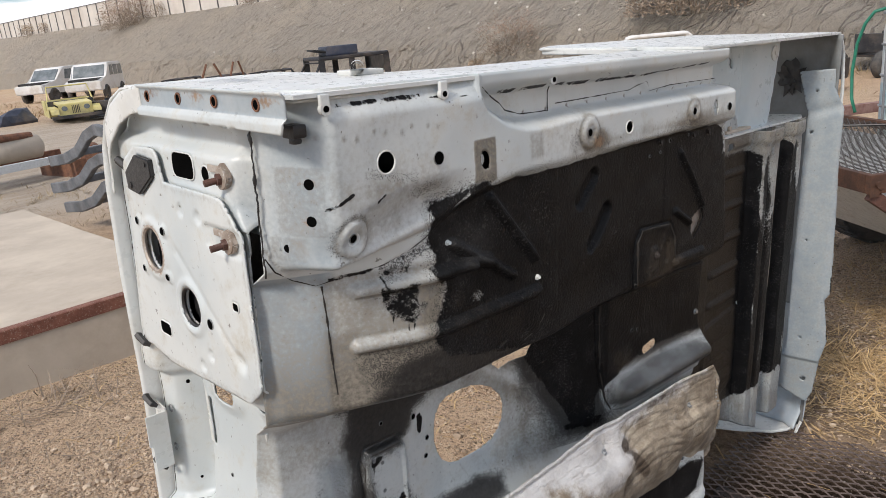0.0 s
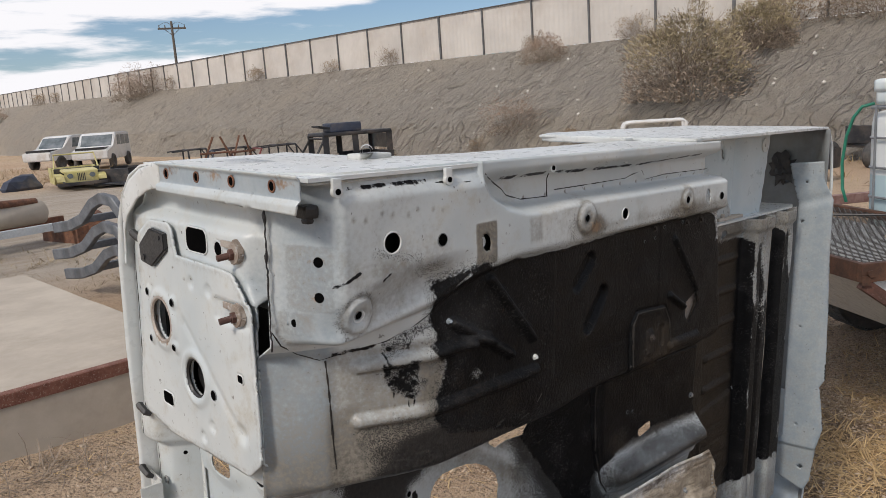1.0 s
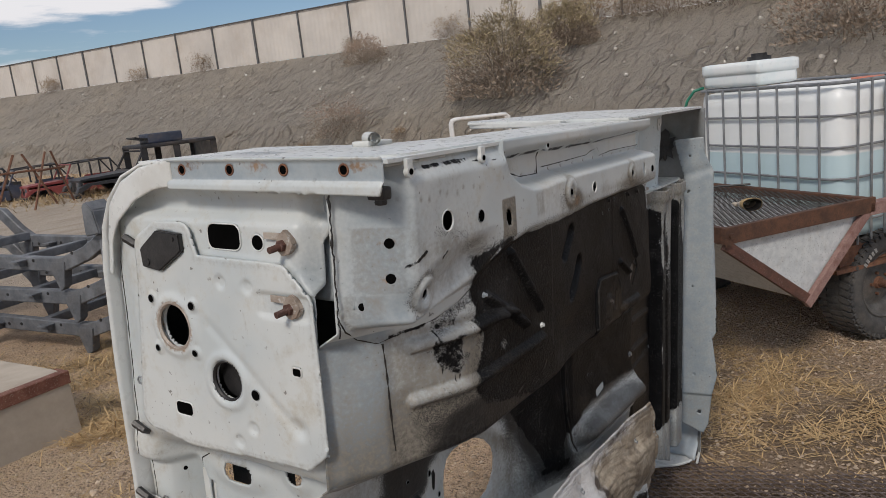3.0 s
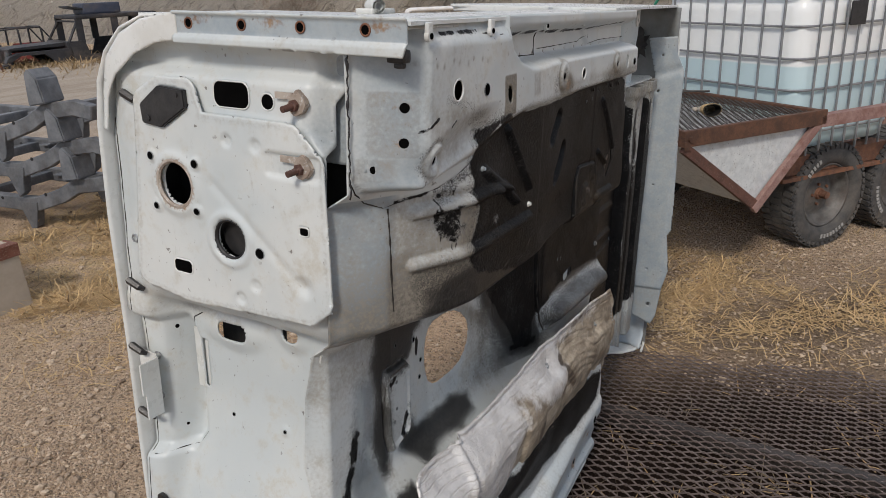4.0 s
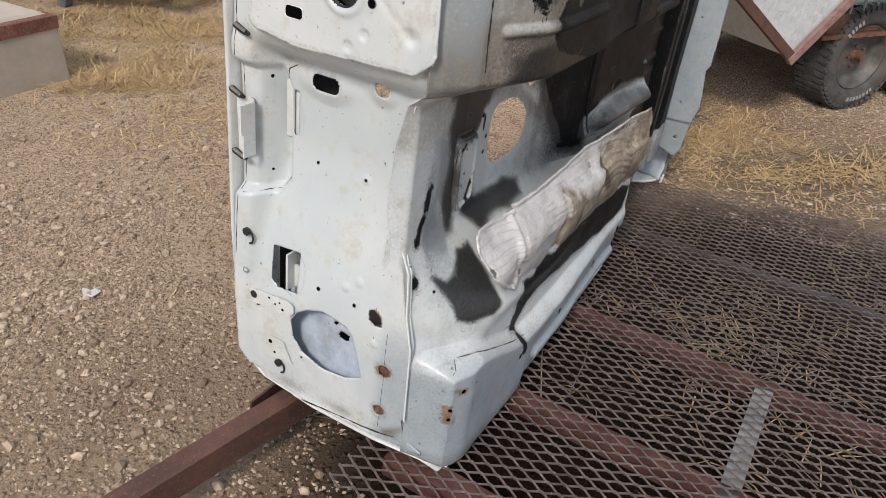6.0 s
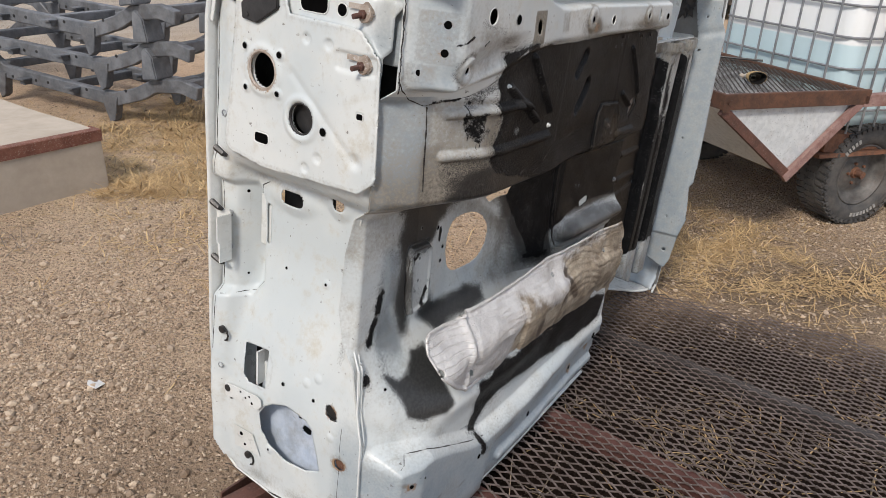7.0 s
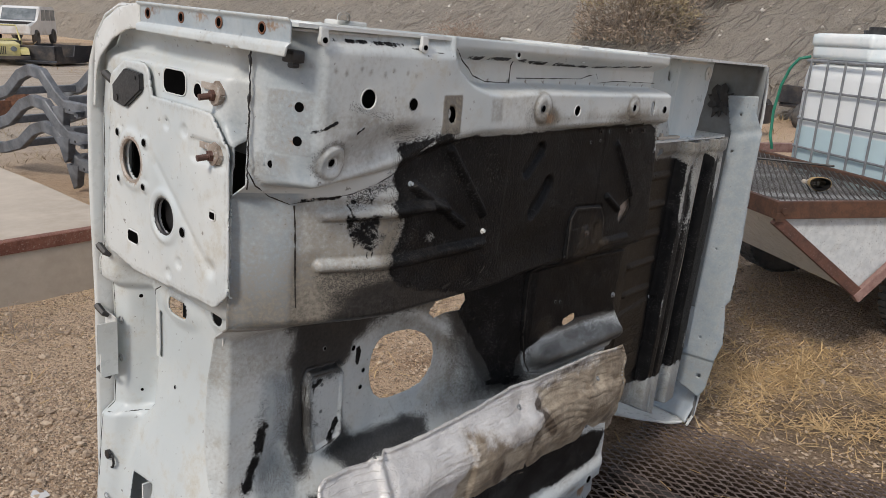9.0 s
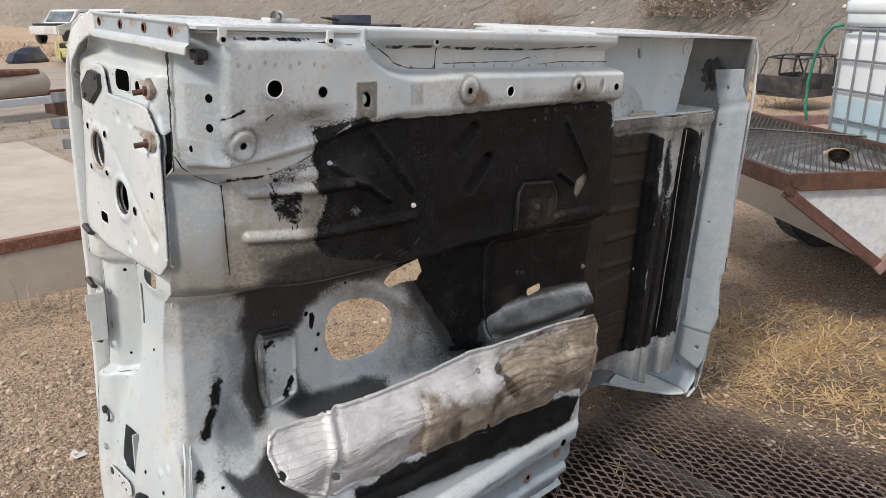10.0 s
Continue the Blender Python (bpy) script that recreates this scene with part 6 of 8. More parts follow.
# tag holes painted on as small black discs
for u, y, z, r in ((0.553, 1.455, 0.440, 0.006), (0.553, 1.405, 0.448, 0.003), (0.553, 1.385, 0.437, 0.003), (0.553, 1.37, 0.447, 0.003), (0.553, 1.36, 0.430, 0.004), (0.556, 1.405, 0.305, 0.006), (0.556, 1.39, 0.275, 0.004)):
    part("tag_hole_disc", disc(bmesh.new(), (u - 0.0003, y, z), (-1, 0, 0), r, 0.0008, 12), M_HOLE, TUB)
bm = bmesh.new()
box(bm, (0.585, 1.372, 0.47), (0.66, 1.378, 0.575)), box(bm, (0.612, 1.345, 0.47), (0.618, 1.376, 0.535))
part("duct_tongue", bm, M_WHITE, TUB, "white sheet tongue inside the opening")
# white sheet added behind the slot, so that it shows bright
part("slot_white_backing", boxes(((0.656, 1.388, 0.86), (0.659, 1.44, 1.00))), M_WHITE, TUB)
# black sheet added to darken the duct opening
part("duct_dark_backing", boxes(((0.70, 1.15, 0.28), (0.705, 1.50, 0.68))), M_BLACK, TUB)
for y, z, r in ((1.085, 0.525, 0.022), (1.046, 0.386, 0.017), (1.052, 0.255, 0.015)):
    bm = bmesh.new()
    disc(bm, (float(fire_depth(np.array(y), np.array(z))) + 0.006, y, z), (1, 0, 0), r, 0.02, 12)
    part("plug", bm, M_BLACK if z > 0.4 else M_DARKRUST, TUB, "torn plug in a rusty hole")
for y, z in ((1.48, 1.216), (1.480, 0.505), (1.49, 0.945), (1.492, 0.85)):
    x = float(fire_depth(np.array(y), np.array(z)))
    bm = tube(bmesh.new(), [(x - 0.004, y + 0.008 * math.cos(q), z + 0.008 * math.sin(q)) for q in (0, 1.05, 2.1, 3.14, 4.2, 5.25, 6.29)], 0.002, 5)
    part("rivet", bm, M_STEEL, TUB)
bm = bmesh.new()
tube(bm, [(0.575, 1.035, 1.07), (0.590, 1.062, 0.99), (0.598, 1.072, 0.83), (0.588, 1.051, 0.745), (0.572, 1.010, 0.68), (0.560, 0.996, 0.57), (0.552, 0.973, 0.495), (0.548, 0.966, 0.28)], 0.0024, 6)
part("edge_flange", bm, M_WHITE, TUB)

# ---- tail of the tub: inner wheelhouse, rear wall, valance ----
panel("wheelhouse_upper", FLOOR, 1.86, 2.72, 1.355, 1.642, 0.012, lambda x, z: 1.035 + 0.02 * ss(2.3, 2.0, x) + 0.05 * ss(2.54, 2.58, x + 0.2 * (1.62 - z)) + 0.01 * np.exp(-((x - 2.30) / 0.02) ** 2),
      poly([(1.86, 1.642), (1.86, 1.355), (2.515, 1.355), (2.575, 1.642)]), [oval(2.21, 1.585, 0.008, 0.014), oval(2.20, 1.46, 0.008, 0.014), circle(2.245, 1.55, 0.004)], M_PALEBLUE, TUB, "pale blue-white wheelhouse wall")
bm = bmesh.new()
disc(bm, (2.50, 1.036, 1.600), (0, -1, 0), 0.024, 0.006, 20), disc(bm, (2.50, 1.031, 1.600), (0, -1, 0), 0.006, 0.004, 10)
part("round_boss", bm, M_WHITE, TUB)
part("rear_ledge", prism([(1.90, 1.005), (2.70, 1.005), (2.76, 1.03), (2.70, 1.25), (1.90, 1.30)], 1.372, 1.378, "z"), M_WHITE, TUB, "white ledge with old sealant")
bm = boxes(((2.18, 1.02, 1.378), (2.34, 1.045, 1.388)), ((2.20, 1.022, 1.386), (2.215, 1.034, 1.400)), bevel=0.004)
part("sealant", bm, M_CONCRETE, TUB, "lump of hardened cream sealant")
# the closed tail's shade is painted in as a darker grey
panel("rear_wall", FIRE, 0.955, 1.55, 0.13, 1.642, 0.02, lambda y, z: 2.915 - 0.05 * (1 - ss(0.96, 1.02, y)) + 0.004 * wob(y, z, 7), None, [circle(1.30, 1.56, 0.008), circle(1.16, 1.55, 0.008)], M_DULL, TUB, "inner rear wall, its shade painted in as dark grey")
bm = bmesh.new()
bmesh.ops.create_icosphere(bm, subdivisions=3, radius=1.0)
for v in bm.verts:
    k = 0.8 + 0.9 * noise.noise(v.co * 2.6) + 0.5 * noise.noise(v.co * 7.0)
    v.co = Vector((2.90, 1.13, 1.49)) + Vector((v.co.x * 0.008 * k, v.co.y * 0.045 * k, v.co.z * 0.06 * k))
part("tar_patch", bm, M_BLACK, TUB, "smeared black seam filler")
val = poly([(1.045, 1.525), (0.935, 1.535), (0.930, 1.47), (0.898, 1.40), (0.896, 1.20), (0.884, 0.95), (0.876, 0.74), (0.893, 0.71), (0.872, 0.55), (0.895, 0.45), (0.905, 0.33), (0.925, 0.285), (1.03, 0.33), (1.03, 0.46), (1.005, 0.50), (1.008, 1.38)])
panel("rear_valance", FIRE, 0.865, 1.05, 0.28, 1.54, 0.006, lambda y, z: 2.755 + 0.16 * (1.02 - y) + 0.008 * ss(0.905, 0.885, y) + 0.005 * wob(y, z, 5) + 0.006 * np.exp(-((z - 1.385 + 0.3 * (y - 1)) / 0.02) ** 2) + 0.012 * (1 - ss(0.455, 0.465, z)),
      val, [circle(0.99, 1.32, 0.005), circle(0.97, 0.93, 0.004), circle(0.96, 0.55, 0.004), circle(0.94, 0.38, 0.008), circle(0.985, 1.46, 0.005)], M_TUB, TUB, "long grey-white valance strip with a ragged edge",
      {"coat": lambda y, z: 0.5 - bar(0.878, 0.80, 0.874, 0.55, 0.002)(y, z) / 0.02, "zinc": lambda y, z: 1.0 + 0 * y, "grime": lambda y, z: 0.20 + 0.05 * wob(y, z, 9) + 0.15 * (1 - ss(0.42, 0.48, z)), "rust": lambda y, z: 0.45 - bar(0.875, 0.70, 0.874, 0.58, 0.003)(y, z) / 0.015})
# lower wheelhouse, mirrored, and the lower side panel's edge
panel("wheelhouse_lower", FLOOR, 1.95, 2.62, 0.12, 0.56, 0.010, lambda x, z: 1.03 + 0.62 * np.maximum(0.50 - z, 0) + 0.003 * wob(x, z, 20) + 0.010 * np.abs(wob(x * 0.5, z, 40.0, 3.0)) * hump(oval(2.48, 0.46, 0.10, 0.07)(x, z), 0.05), poly([(1.95, 0.46), (2.14, 0.465), (2.38, 0.515), (2.61, 0.545), (2.62, 0.13), (1.95, 0.13)]),
      [oval(2.30, 0.36, 0.010, 0.013), circle(2.54, 0.26, 0.014)], M_TUB, TUB, "dented grey wheelhouse pressing",
      {"coat": lambda x, z: 0.62 - bar(2.0, 0.45, 2.50, 0.50, 0.030)(x, z) / 0.08 + 0.2 * wob(x, z, 60.0), "zinc": lambda x, z: 0.8 + 0 * x, "grime": lambda x, z: 0.55 - 0.3 * ss(2.3, 2.5, x), "spray": lambda x, z: 0.5 * ss(0.35, 0.45, z), "dust": lambda x, z: 0.1 + 0 * x, "soot": lambda x, z: 0 * x, "rust": lambda x, z: 0 * x})
part("boss_ring", ring((2.54, 1.17, 0.26), 0.022, 0.003, (0, -1, 0.3), 20), M_ZINC, TUB)
# added sheet, paler than the rear wall behind it
panel("rear_corner", FIRE, 0.965, 1.50, 0.135, 0.62, 0.012, lambda y, z: 2.905 - 0.06 * (1 - ss(0.135, 0.20, z)) - 0.03 * (1 - ss(0.97, 1.02, y)) + 0.003 * wob(y, z, 9), None, [circle(1.08, 0.22, 0.006)], M_ZINC, TUB, "paler grey-white sheet before the rear wall's lower corner")
part("corner_rib", prism([(1.018, 0.545), (1.022, 0.500), (1.10, 0.375), (1.236, 0.145), (1.236, 0.134), (1.35, 0.134), (1.35, 0.545)], 2.615, 2.622, "x"), M_ZINC, TUB)
bm = prism([(0.615, 0.862), (1.20, 0.872), (1.86, 0.900), (1.90, 0.96), (1.92, 1.10), (1.90, 1.50), (0.615, 1.48)], 0.125, 0.132, "z", 0.002)
part("lower_side_panel", bm, M_WHITE, TUB, "white lower side panel resting on the trailer")
bm = prism([(2.55, 1.308), (2.62, 1.233), (2.68, 1.126), (2.75, 1.028), (2.80, 0.990), (2.855, 0.970), (2.905, 0.972), (2.94, 1.02), (2.95, 1.52), (2.45, 1.52)], 0.125, 0.132, "z", 0.002)
part("lower_quarter_panel", bm, M_WHITE, TUB, "white lower quarter panel cut away round the wheel")
part("arch_edge", tube(bmesh.new(), [(2.55, 1.306, 0.130), (2.62, 1.231, 0.130), (2.68, 1.124, 0.130), (2.75, 1.026, 0.131), (2.80, 0.988, 0.132), (2.855, 0.969, 0.135)], 0.006, 6), M_WHITE, TUB)
# rounded white inner arch behind the rail's end
bm = bmesh.new()
rows = [[bm.verts.new((1.90 + (0.37 - 0.9 * d) * math.sin(q) ** 0.9 if q > 0 else 1.90, 1.03 + d, 1.376 + (0.150 - 0.5 * d) * math.cos(q))) for q in (i * math.pi / 24 for i in range(13))] for d in (0.0, 0.02, 0.06, 0.12)]
for a, b in zip(rows, rows[1:]):
    for i in range(12):
        bm.faces.new((a[i], a[i + 1], b[i + 1], b[i]))
bm.faces.new(rows[0] + [bm.verts.new((1.90, 1.03, 1.376))])
part("inner_arch", bm, M_WHITE, TUB, "rounded white inner wheel arch", True)
bm = bmesh.new()
tube(bm, [(2.80, 0.952, 0.135), (2.88, 0.962, 0.15), (2.918, 0.97, 0.20), (2.93, 0.968, 0.30), (2.93, 0.960, 0.75), (2.935, 0.962, 1.45), (2.93, 0.970, 1.58), (2.90, 0.975, 1.64)], 0.006, 6)
part("rear_edge", bm, M_WHITE, TUB)

# ---- low mesh trailer that the tub lies on ----
LOW = empty("mesh_trailer", LEVEL, "low rusty trailer with an expanded metal deck", "trailer")
DECK = 0.116


def channel(bm, a, b, w, h, t=0.006, flip=1):
    """A C channel from a to b, w wide and h high, open to one side."""
    a, b = Vector(a), Vector(b)
    d = (b - a).normalized()
    s = Vector((-d.y, d.x, 0)).normalized() * flip
    up = Vector((0, 0, 1))
    prof = [(0, 0), (w, 0), (w, t), (t, t), (t, h - t), (w, h - t), (w, h), (0, h)]
    r0 = [bm.verts.new(a + s * p + up * q) for p, q in prof]
    r1 = [bm.verts.new(b + s * p + up * q) for p, q in prof]
    for i in range(8):
        j = (i + 1) % 8
        bm.faces.new((r0[i], r0[j], r1[j], r1[i]))
    for r in (r0, r1):
        bm.faces.new((r[0], r[1], r[2], r[3])), bm.faces.new((r[0], r[3], r[4], r[7])), bm.faces.new((r[4], r[5], r[6], r[7]))
    return bm


part("side_rail", channel(bmesh.new(), (-1.62, 1.66, DECK - 0.085), (0.74, 1.308, DECK - 0.085), 0.06, 0.085, 0.007, 1), M_FRAME, LOW, "rusty channel rail")
part("side_rail", channel(bmesh.new(), (-1.0, -1.45, DECK - 0.10), (2.90, -1.45, DECK - 0.10), 0.06, 0.10, 0.007, 1), M_FRAME, LOW)
M_RED = rusty("faded_red_rust", (0.080, 0.029, 0.024), (0.125, 0.056, 0.046), (0.055, 0.030, 0.024), 0.7)
for x, m, w in ((0.56, M_RED, 0.07), (0.99, M_RED, 0.05), (1.53, M_RED, 0.05), (2.26, M_DARKMESH, 0.05)):
    part("cross_rail", channel(bmesh.new(), (x, -1.45, DECK - 0.068), (x, 1.02, DECK - 0.068), w, 0.062, 0.006, -1), m, LOW, "worn red cross rail" if m == M_RED else "")
part("deck_strap", boxes(((0.98, 0.19, DECK - 0.012), (1.54, 0.245, DECK - 0.006))), M_STEEL, LOW, "flat grey steel strap")
part("deck_strap", boxes(((1.54, -0.55, DECK - 0.012), (2.25, -0.50, DECK - 0.006))), M_DARKRUST, LOW)
part("end_stub", boxes(((0.50, 1.425, DECK - 0.080), (0.66, 1.432, DECK - 0.004)), ((0.50, 1.38, DECK - 0.080), (0.66, 1.43, DECK - 0.073)), bevel=0.002), M_FRAME, LOW, "short open channel stub")


def expanded(x0, x1, y0, y1, z, short, long, wire, name, parent, material, sag=0.0, end=lambda y: 1e9):
    """Expanded metal: wavy strands that touch their neighbours and leave diamond gaps."""
    verts, faces = [], []
    rows, half = int((x1 - x0) / (short / 2)), long / 2
    cols = int((y1 - y0) / half)
    for i in range(rows):
        x = x0 + i * short / 2
        prev = None
        for j in range(cols + 1):
            y = y0 + j * half
            if x > end(y):
                prev = None
                continue
            side = (1 if (i + j) % 2 else -1) * short * 0.25
            zz = z + (0.003 if (i + j) % 2 else -0.003) + sag * math.sin(1.9 * x + 0.7 * y) * math.cos(1.3 * y)
            n = len(verts)
            a, b = wire, wire * 0.55
            verts += [(x + side - a, y, zz - b), (x + side + a, y, zz - b), (x + side + a, y, zz + b), (x + side - a, y, zz + b)]
            if prev is not None:
                for q in range(4):
                    faces.append((prev + q, prev + (q + 1) % 4, n + (q + 1) % 4, n + q))
            prev = n
    ob = mesh_part(name, verts, faces, material, parent, "rusty expanded metal mesh")
    ob["kind"] = "stuff"
    return ob


expanded(0.42, 3.45, -1.44, 1.12, DECK - 0.003, 0.0390, 0.0780, 0.0030, "deck_mesh", LOW, M_MESH, 0.005, lambda y: 3.11 - 0.26 * y + 0.03 * math.sin(7.3 * y) + 0.02 * math.sin(19.1 * y))


# ---- tyres and wheels ----
M_RIM = plain("dull_rim", (0.07, 0.068, 0.065), (0.145, 0.14, 0.133), 0.6, 0.3, 14, 0.2, (0.12, 0.08, 0.06), 0.5)
def wheel_thing(parent, m, r, w):
    """A tyre with lugged tread and a steel rim under a parent; the outer face looks along -y."""
    tyre = part("tyre", lathe([(r * 0.60, -w * 0.36), (r * 0.64, -w * 0.46), (r * 0.74, -w * 0.52), (r * 0.86, -w * 0.50), (r * 0.94, -w * 0.46), (r * 0.972, -w * 0.40), (r * 0.98, -w * 0.2), (r * 0.985, 0), (r * 0.98, w * 0.2), (r * 0.972, w * 0.40),
                               (r * 0.94, w * 0.46), (r * 0.80, w * 0.52), (r * 0.60, w * 0.40)], 64), M_RUBBER, parent, "dusty all-terrain tyre", True)
    tyre.matrix_local = m
    bm = bmesh.new()
    n = 46
    for i in range(n):
        for k, (ya, yb) in enumerate(((-0.48, -0.20), (-0.16, 0.16), (0.20, 0.48))):
            q = 2 * math.pi * (i + (0.5 if k == 1 else 0)) / n
            turn = Matrix.Rotation(q, 4, "Y")
            box(bm, (r * 0.955, w * ya, -r * 0.042), (r * 1.0, w * yb, r * 0.042), turn @ pose(0, 0, 0, 12 * (k - 1)))
        q = 2 * math.pi * (i + 0.25) / n
        box(bm, (r * 0.90, -w * 0.515, -r * 0.03), (r * 0.965, -w * 0.44, r * 0.035), Matrix.Rotation(q, 4, "Y"))
    part("tread", bm, M_RUBBER, tyre)
    rim = part("rim", lathe([(r * 0.61, -w * 0.36), (r * 0.60, -w * 0.42), (r * 0.57, -w * 0.40), (r * 0.55, -w * 0.20), (r * 0.47, -w * 0.12), (r * 0.42, -w * 0.06), (r * 0.32, -w * 0.14), (r * 0.22, -w * 0.18), (r * 0.14, -w * 0.16), (r * 0.0, -w * 0.16)], 48), M_RIM, parent,
               "dull dented steel rim", True)
    rim.matrix_local = m
    bm = bmesh.new()
    disc(bm, (0, -w * 0.14, 0), (0, -1, 0), r * 0.12, w * 0.10, 18, r * 0.10), disc(bm, (0, -w * 0.24, 0), (0, -1, 0), r * 0.075, w * 0.20, 14, r * 0.065)
    for i in range(5):
        q = 2 * math.pi * i / 5
        disc(bm, (r * 0.20 * math.cos(q), -w * 0.15, r * 0.20 * math.sin(q)), (0, -1, 0), r * 0.028, w * 0.09, 6)
    hub = part("hub", bm, M_DARKRUST, parent, "rusty hub")
    hub.matrix_local = m
    return tyre


# ---- rusty utility trailer with the water tanks ----
T2 = empty("utility_trailer", pose(3.62, 0.97, GROUND, 0, 0, -35), "rusty utility trailer with a mesh front deck", "trailer")
k = Mat("spattered_sheet", 0.5, 0.1)
spots = k.math("MULTIPLY", k.ramp(k.noise(150, 3, 0.5), 0.63, 0.67), k.ramp(k.noise(14, 4), 0.42, 0.6, 0.3, 1.0))
c = k.mix(k.ramp(k.noise(30, 6, 0.6), 0.3, 0.7), (0.50, 0.53, 0.545), (0.62, 0.645, 0.65))
c = k.mix(k.ramp(k.noise(10, 7, 0.7), 0.5, 0.7, 0, 0.4), c, (0.33, 0.31, 0.28))
M_SHEET = k.bump(k.noise(60, 4), 0.15, 0.004).done(k.mix(k.math("MULTIPLY", spots, 0.85), c, (0.06, 0.055, 0.05)), 0.5)
M_PINK = rusty("faded_red_paint", (0.22, 0.115, 0.098), (0.33, 0.215, 0.19), (0.15, 0.085, 0.068), 0.65)
M_ORANGE = rusty("orange_rust", (0.070, 0.036, 0.024), (0.135, 0.064, 0.037), (0.055, 0.032, 0.026), 0.7)
DZ = 0.975
part("deck_beam", boxes(((-0.04, -0.03, DZ - 0.085), (1.02, 0.0, DZ)), bevel=0.004), M_ORANGE, T2, "rust-brown angle beam")
part("deck_beam", boxes(((-0.04, 0.0, DZ - 0.085), (-0.01, 2.10, DZ)), bevel=0.004), M_ORANGE, T2)
part("deck_beam", boxes(((0.96, 0.0, DZ - 0.05), (1.0, 2.10, DZ)), bevel=0.004), M_ORANGE, T2)
part("deck_beam", boxes(((-0.04, 2.10, DZ - 0.085), (1.02, 2.13, DZ)), bevel=0.004), M_ORANGE, T2)
expanded(0.0, 0.96, 0.0, 2.10, DZ - 0.012, 0.034, 0.052, 0.0032, "deck_mesh", T2, M_DARKMESH)
bm = bmesh.new()
disc(bm, (0.0, -0.03, DZ - 0.045), (0, -1, 0), 0.016, 0.014, 12), disc(bm, (-0.02, -0.031, DZ - 0.075), (0, -1, 0), 0.03, 0.006, 4)
part("corner_bolt", bm, M_ORANGE, T2)
part("trough_end", prism([(0.03, DZ - 0.085), (0.95, DZ - 0.085), (0.545, 0.49)], 0.012, 0.018, "y"), M_SHEET, T2, "white sheet end panel spattered with dark spots")
part("trough_front", prism([(0.02, DZ - 0.09), (0.54, 0.48), (0.55, 0.49), (0.03, DZ - 0.08)], 0.02, 2.05, "y"), M_SHEET, T2, "dull grey sloping sheet")
part("trough_back", prism([(0.55, 0.48), (0.95, DZ - 0.09), (0.94, DZ - 0.08), (0.54, 0.49)], 0.02, 2.05, "y"), M_SHEET, T2)


def strut(a, b, w, t, m, label=""):
    d = Vector(b) - Vector(a)
    bm = bmesh.new()
    box(bm, (0, -t / 2, -w / 2), (d.length, t / 2, w / 2), Matrix.Translation(a) @ d.to_track_quat("X", "Z").to_matrix().to_4x4(), 0.003)
    return part("strut", bm, m, T2, label)


strut((-0.02, -0.005, DZ - 0.09), (0.56, -0.005, 0.47), 0.055, 0.03, M_FRAME, "dark angle strut")
strut((0.52, -0.012, 0.46), (0.98, -0.012, DZ - 0.07), 0.05, 0.03, M_PINK, "faded red angle strut")
part("bed_rail", boxes(((0.98, -0.03, DZ - 0.10), (3.4, 0.03, DZ - 0.03)), bevel=0.004), M_PINK, T2, "faded red side rail")
part("bed_rail", boxes(((0.98, 2.05, DZ - 0.10), (3.4, 2.11, DZ - 0.03)), bevel=0.004), M_PINK, T2)
part("bed_floor", boxes(((1.0, 0.20, 0.49), (3.4, 1.9, 0.515))), M_DARKRUST, T2)
part("tongue_skid", boxes(((1.15, 0.5, 0.40), (1.9, 0.57, 0.47)), ((1.15, 1.5, 0.40), (1.9, 1.57, 0.47))), M_DARKRUST, T2)
bm = bmesh.new()
tube(bm, [(1.45, 0.34, 0.345), (1.45, 1.78, 0.345)], 0.035, 10), tube(bm, [(2.19, 0.34, 0.345), (2.19, 1.78, 0.345)], 0.035, 10)
part("axle", bm, M_DARKRUST, T2)
M_LETTER = plain("worn_white_letters", (0.24, 0.235, 0.225), (0.36, 0.355, 0.34), 0.7, 0, 60, 0.1)
for i, x in enumerate((1.45, 2.19)):
    w = empty("wheel", pose(0, 0, 0), "", "")
    w.parent = T2
    w.matrix_local = pose(x, 0.32, 0.345, 0, 35 + 80 * i, 0)
    wheel_thing(w, pose(0, 0, 0), 0.345, 0.235)
    for q in list(range(5)) + [-27 + j for j in range(8)]:
        bm = bmesh.new()
        box(bm, (-0.010, -0.1255, 0.258), (0.007, -0.1205, 0.284), Matrix.Rotation(4.75 + 0.105 * q, 4, "Y"))
        part("letter", bm, M_LETTER, w)
    w2 = empty("wheel", pose(0, 0, 0), "", "")
    w2.parent = T2
    w2.matrix_local = pose(x, 1.80, 0.345, 0, 0, 180)
    wheel_thing(w2, pose(0, 0, 0), 0.345, 0.235)


M_GALV = plain('galvanised_pipe', (0.17, 0.18, 0.19), (0.27, 0.28, 0.29), 0.45, 0.3, 14, 0.15)
M_LID = plain('orange_lid', (0.50, 0.16, 0.10), (0.58, 0.22, 0.15), 0.5)


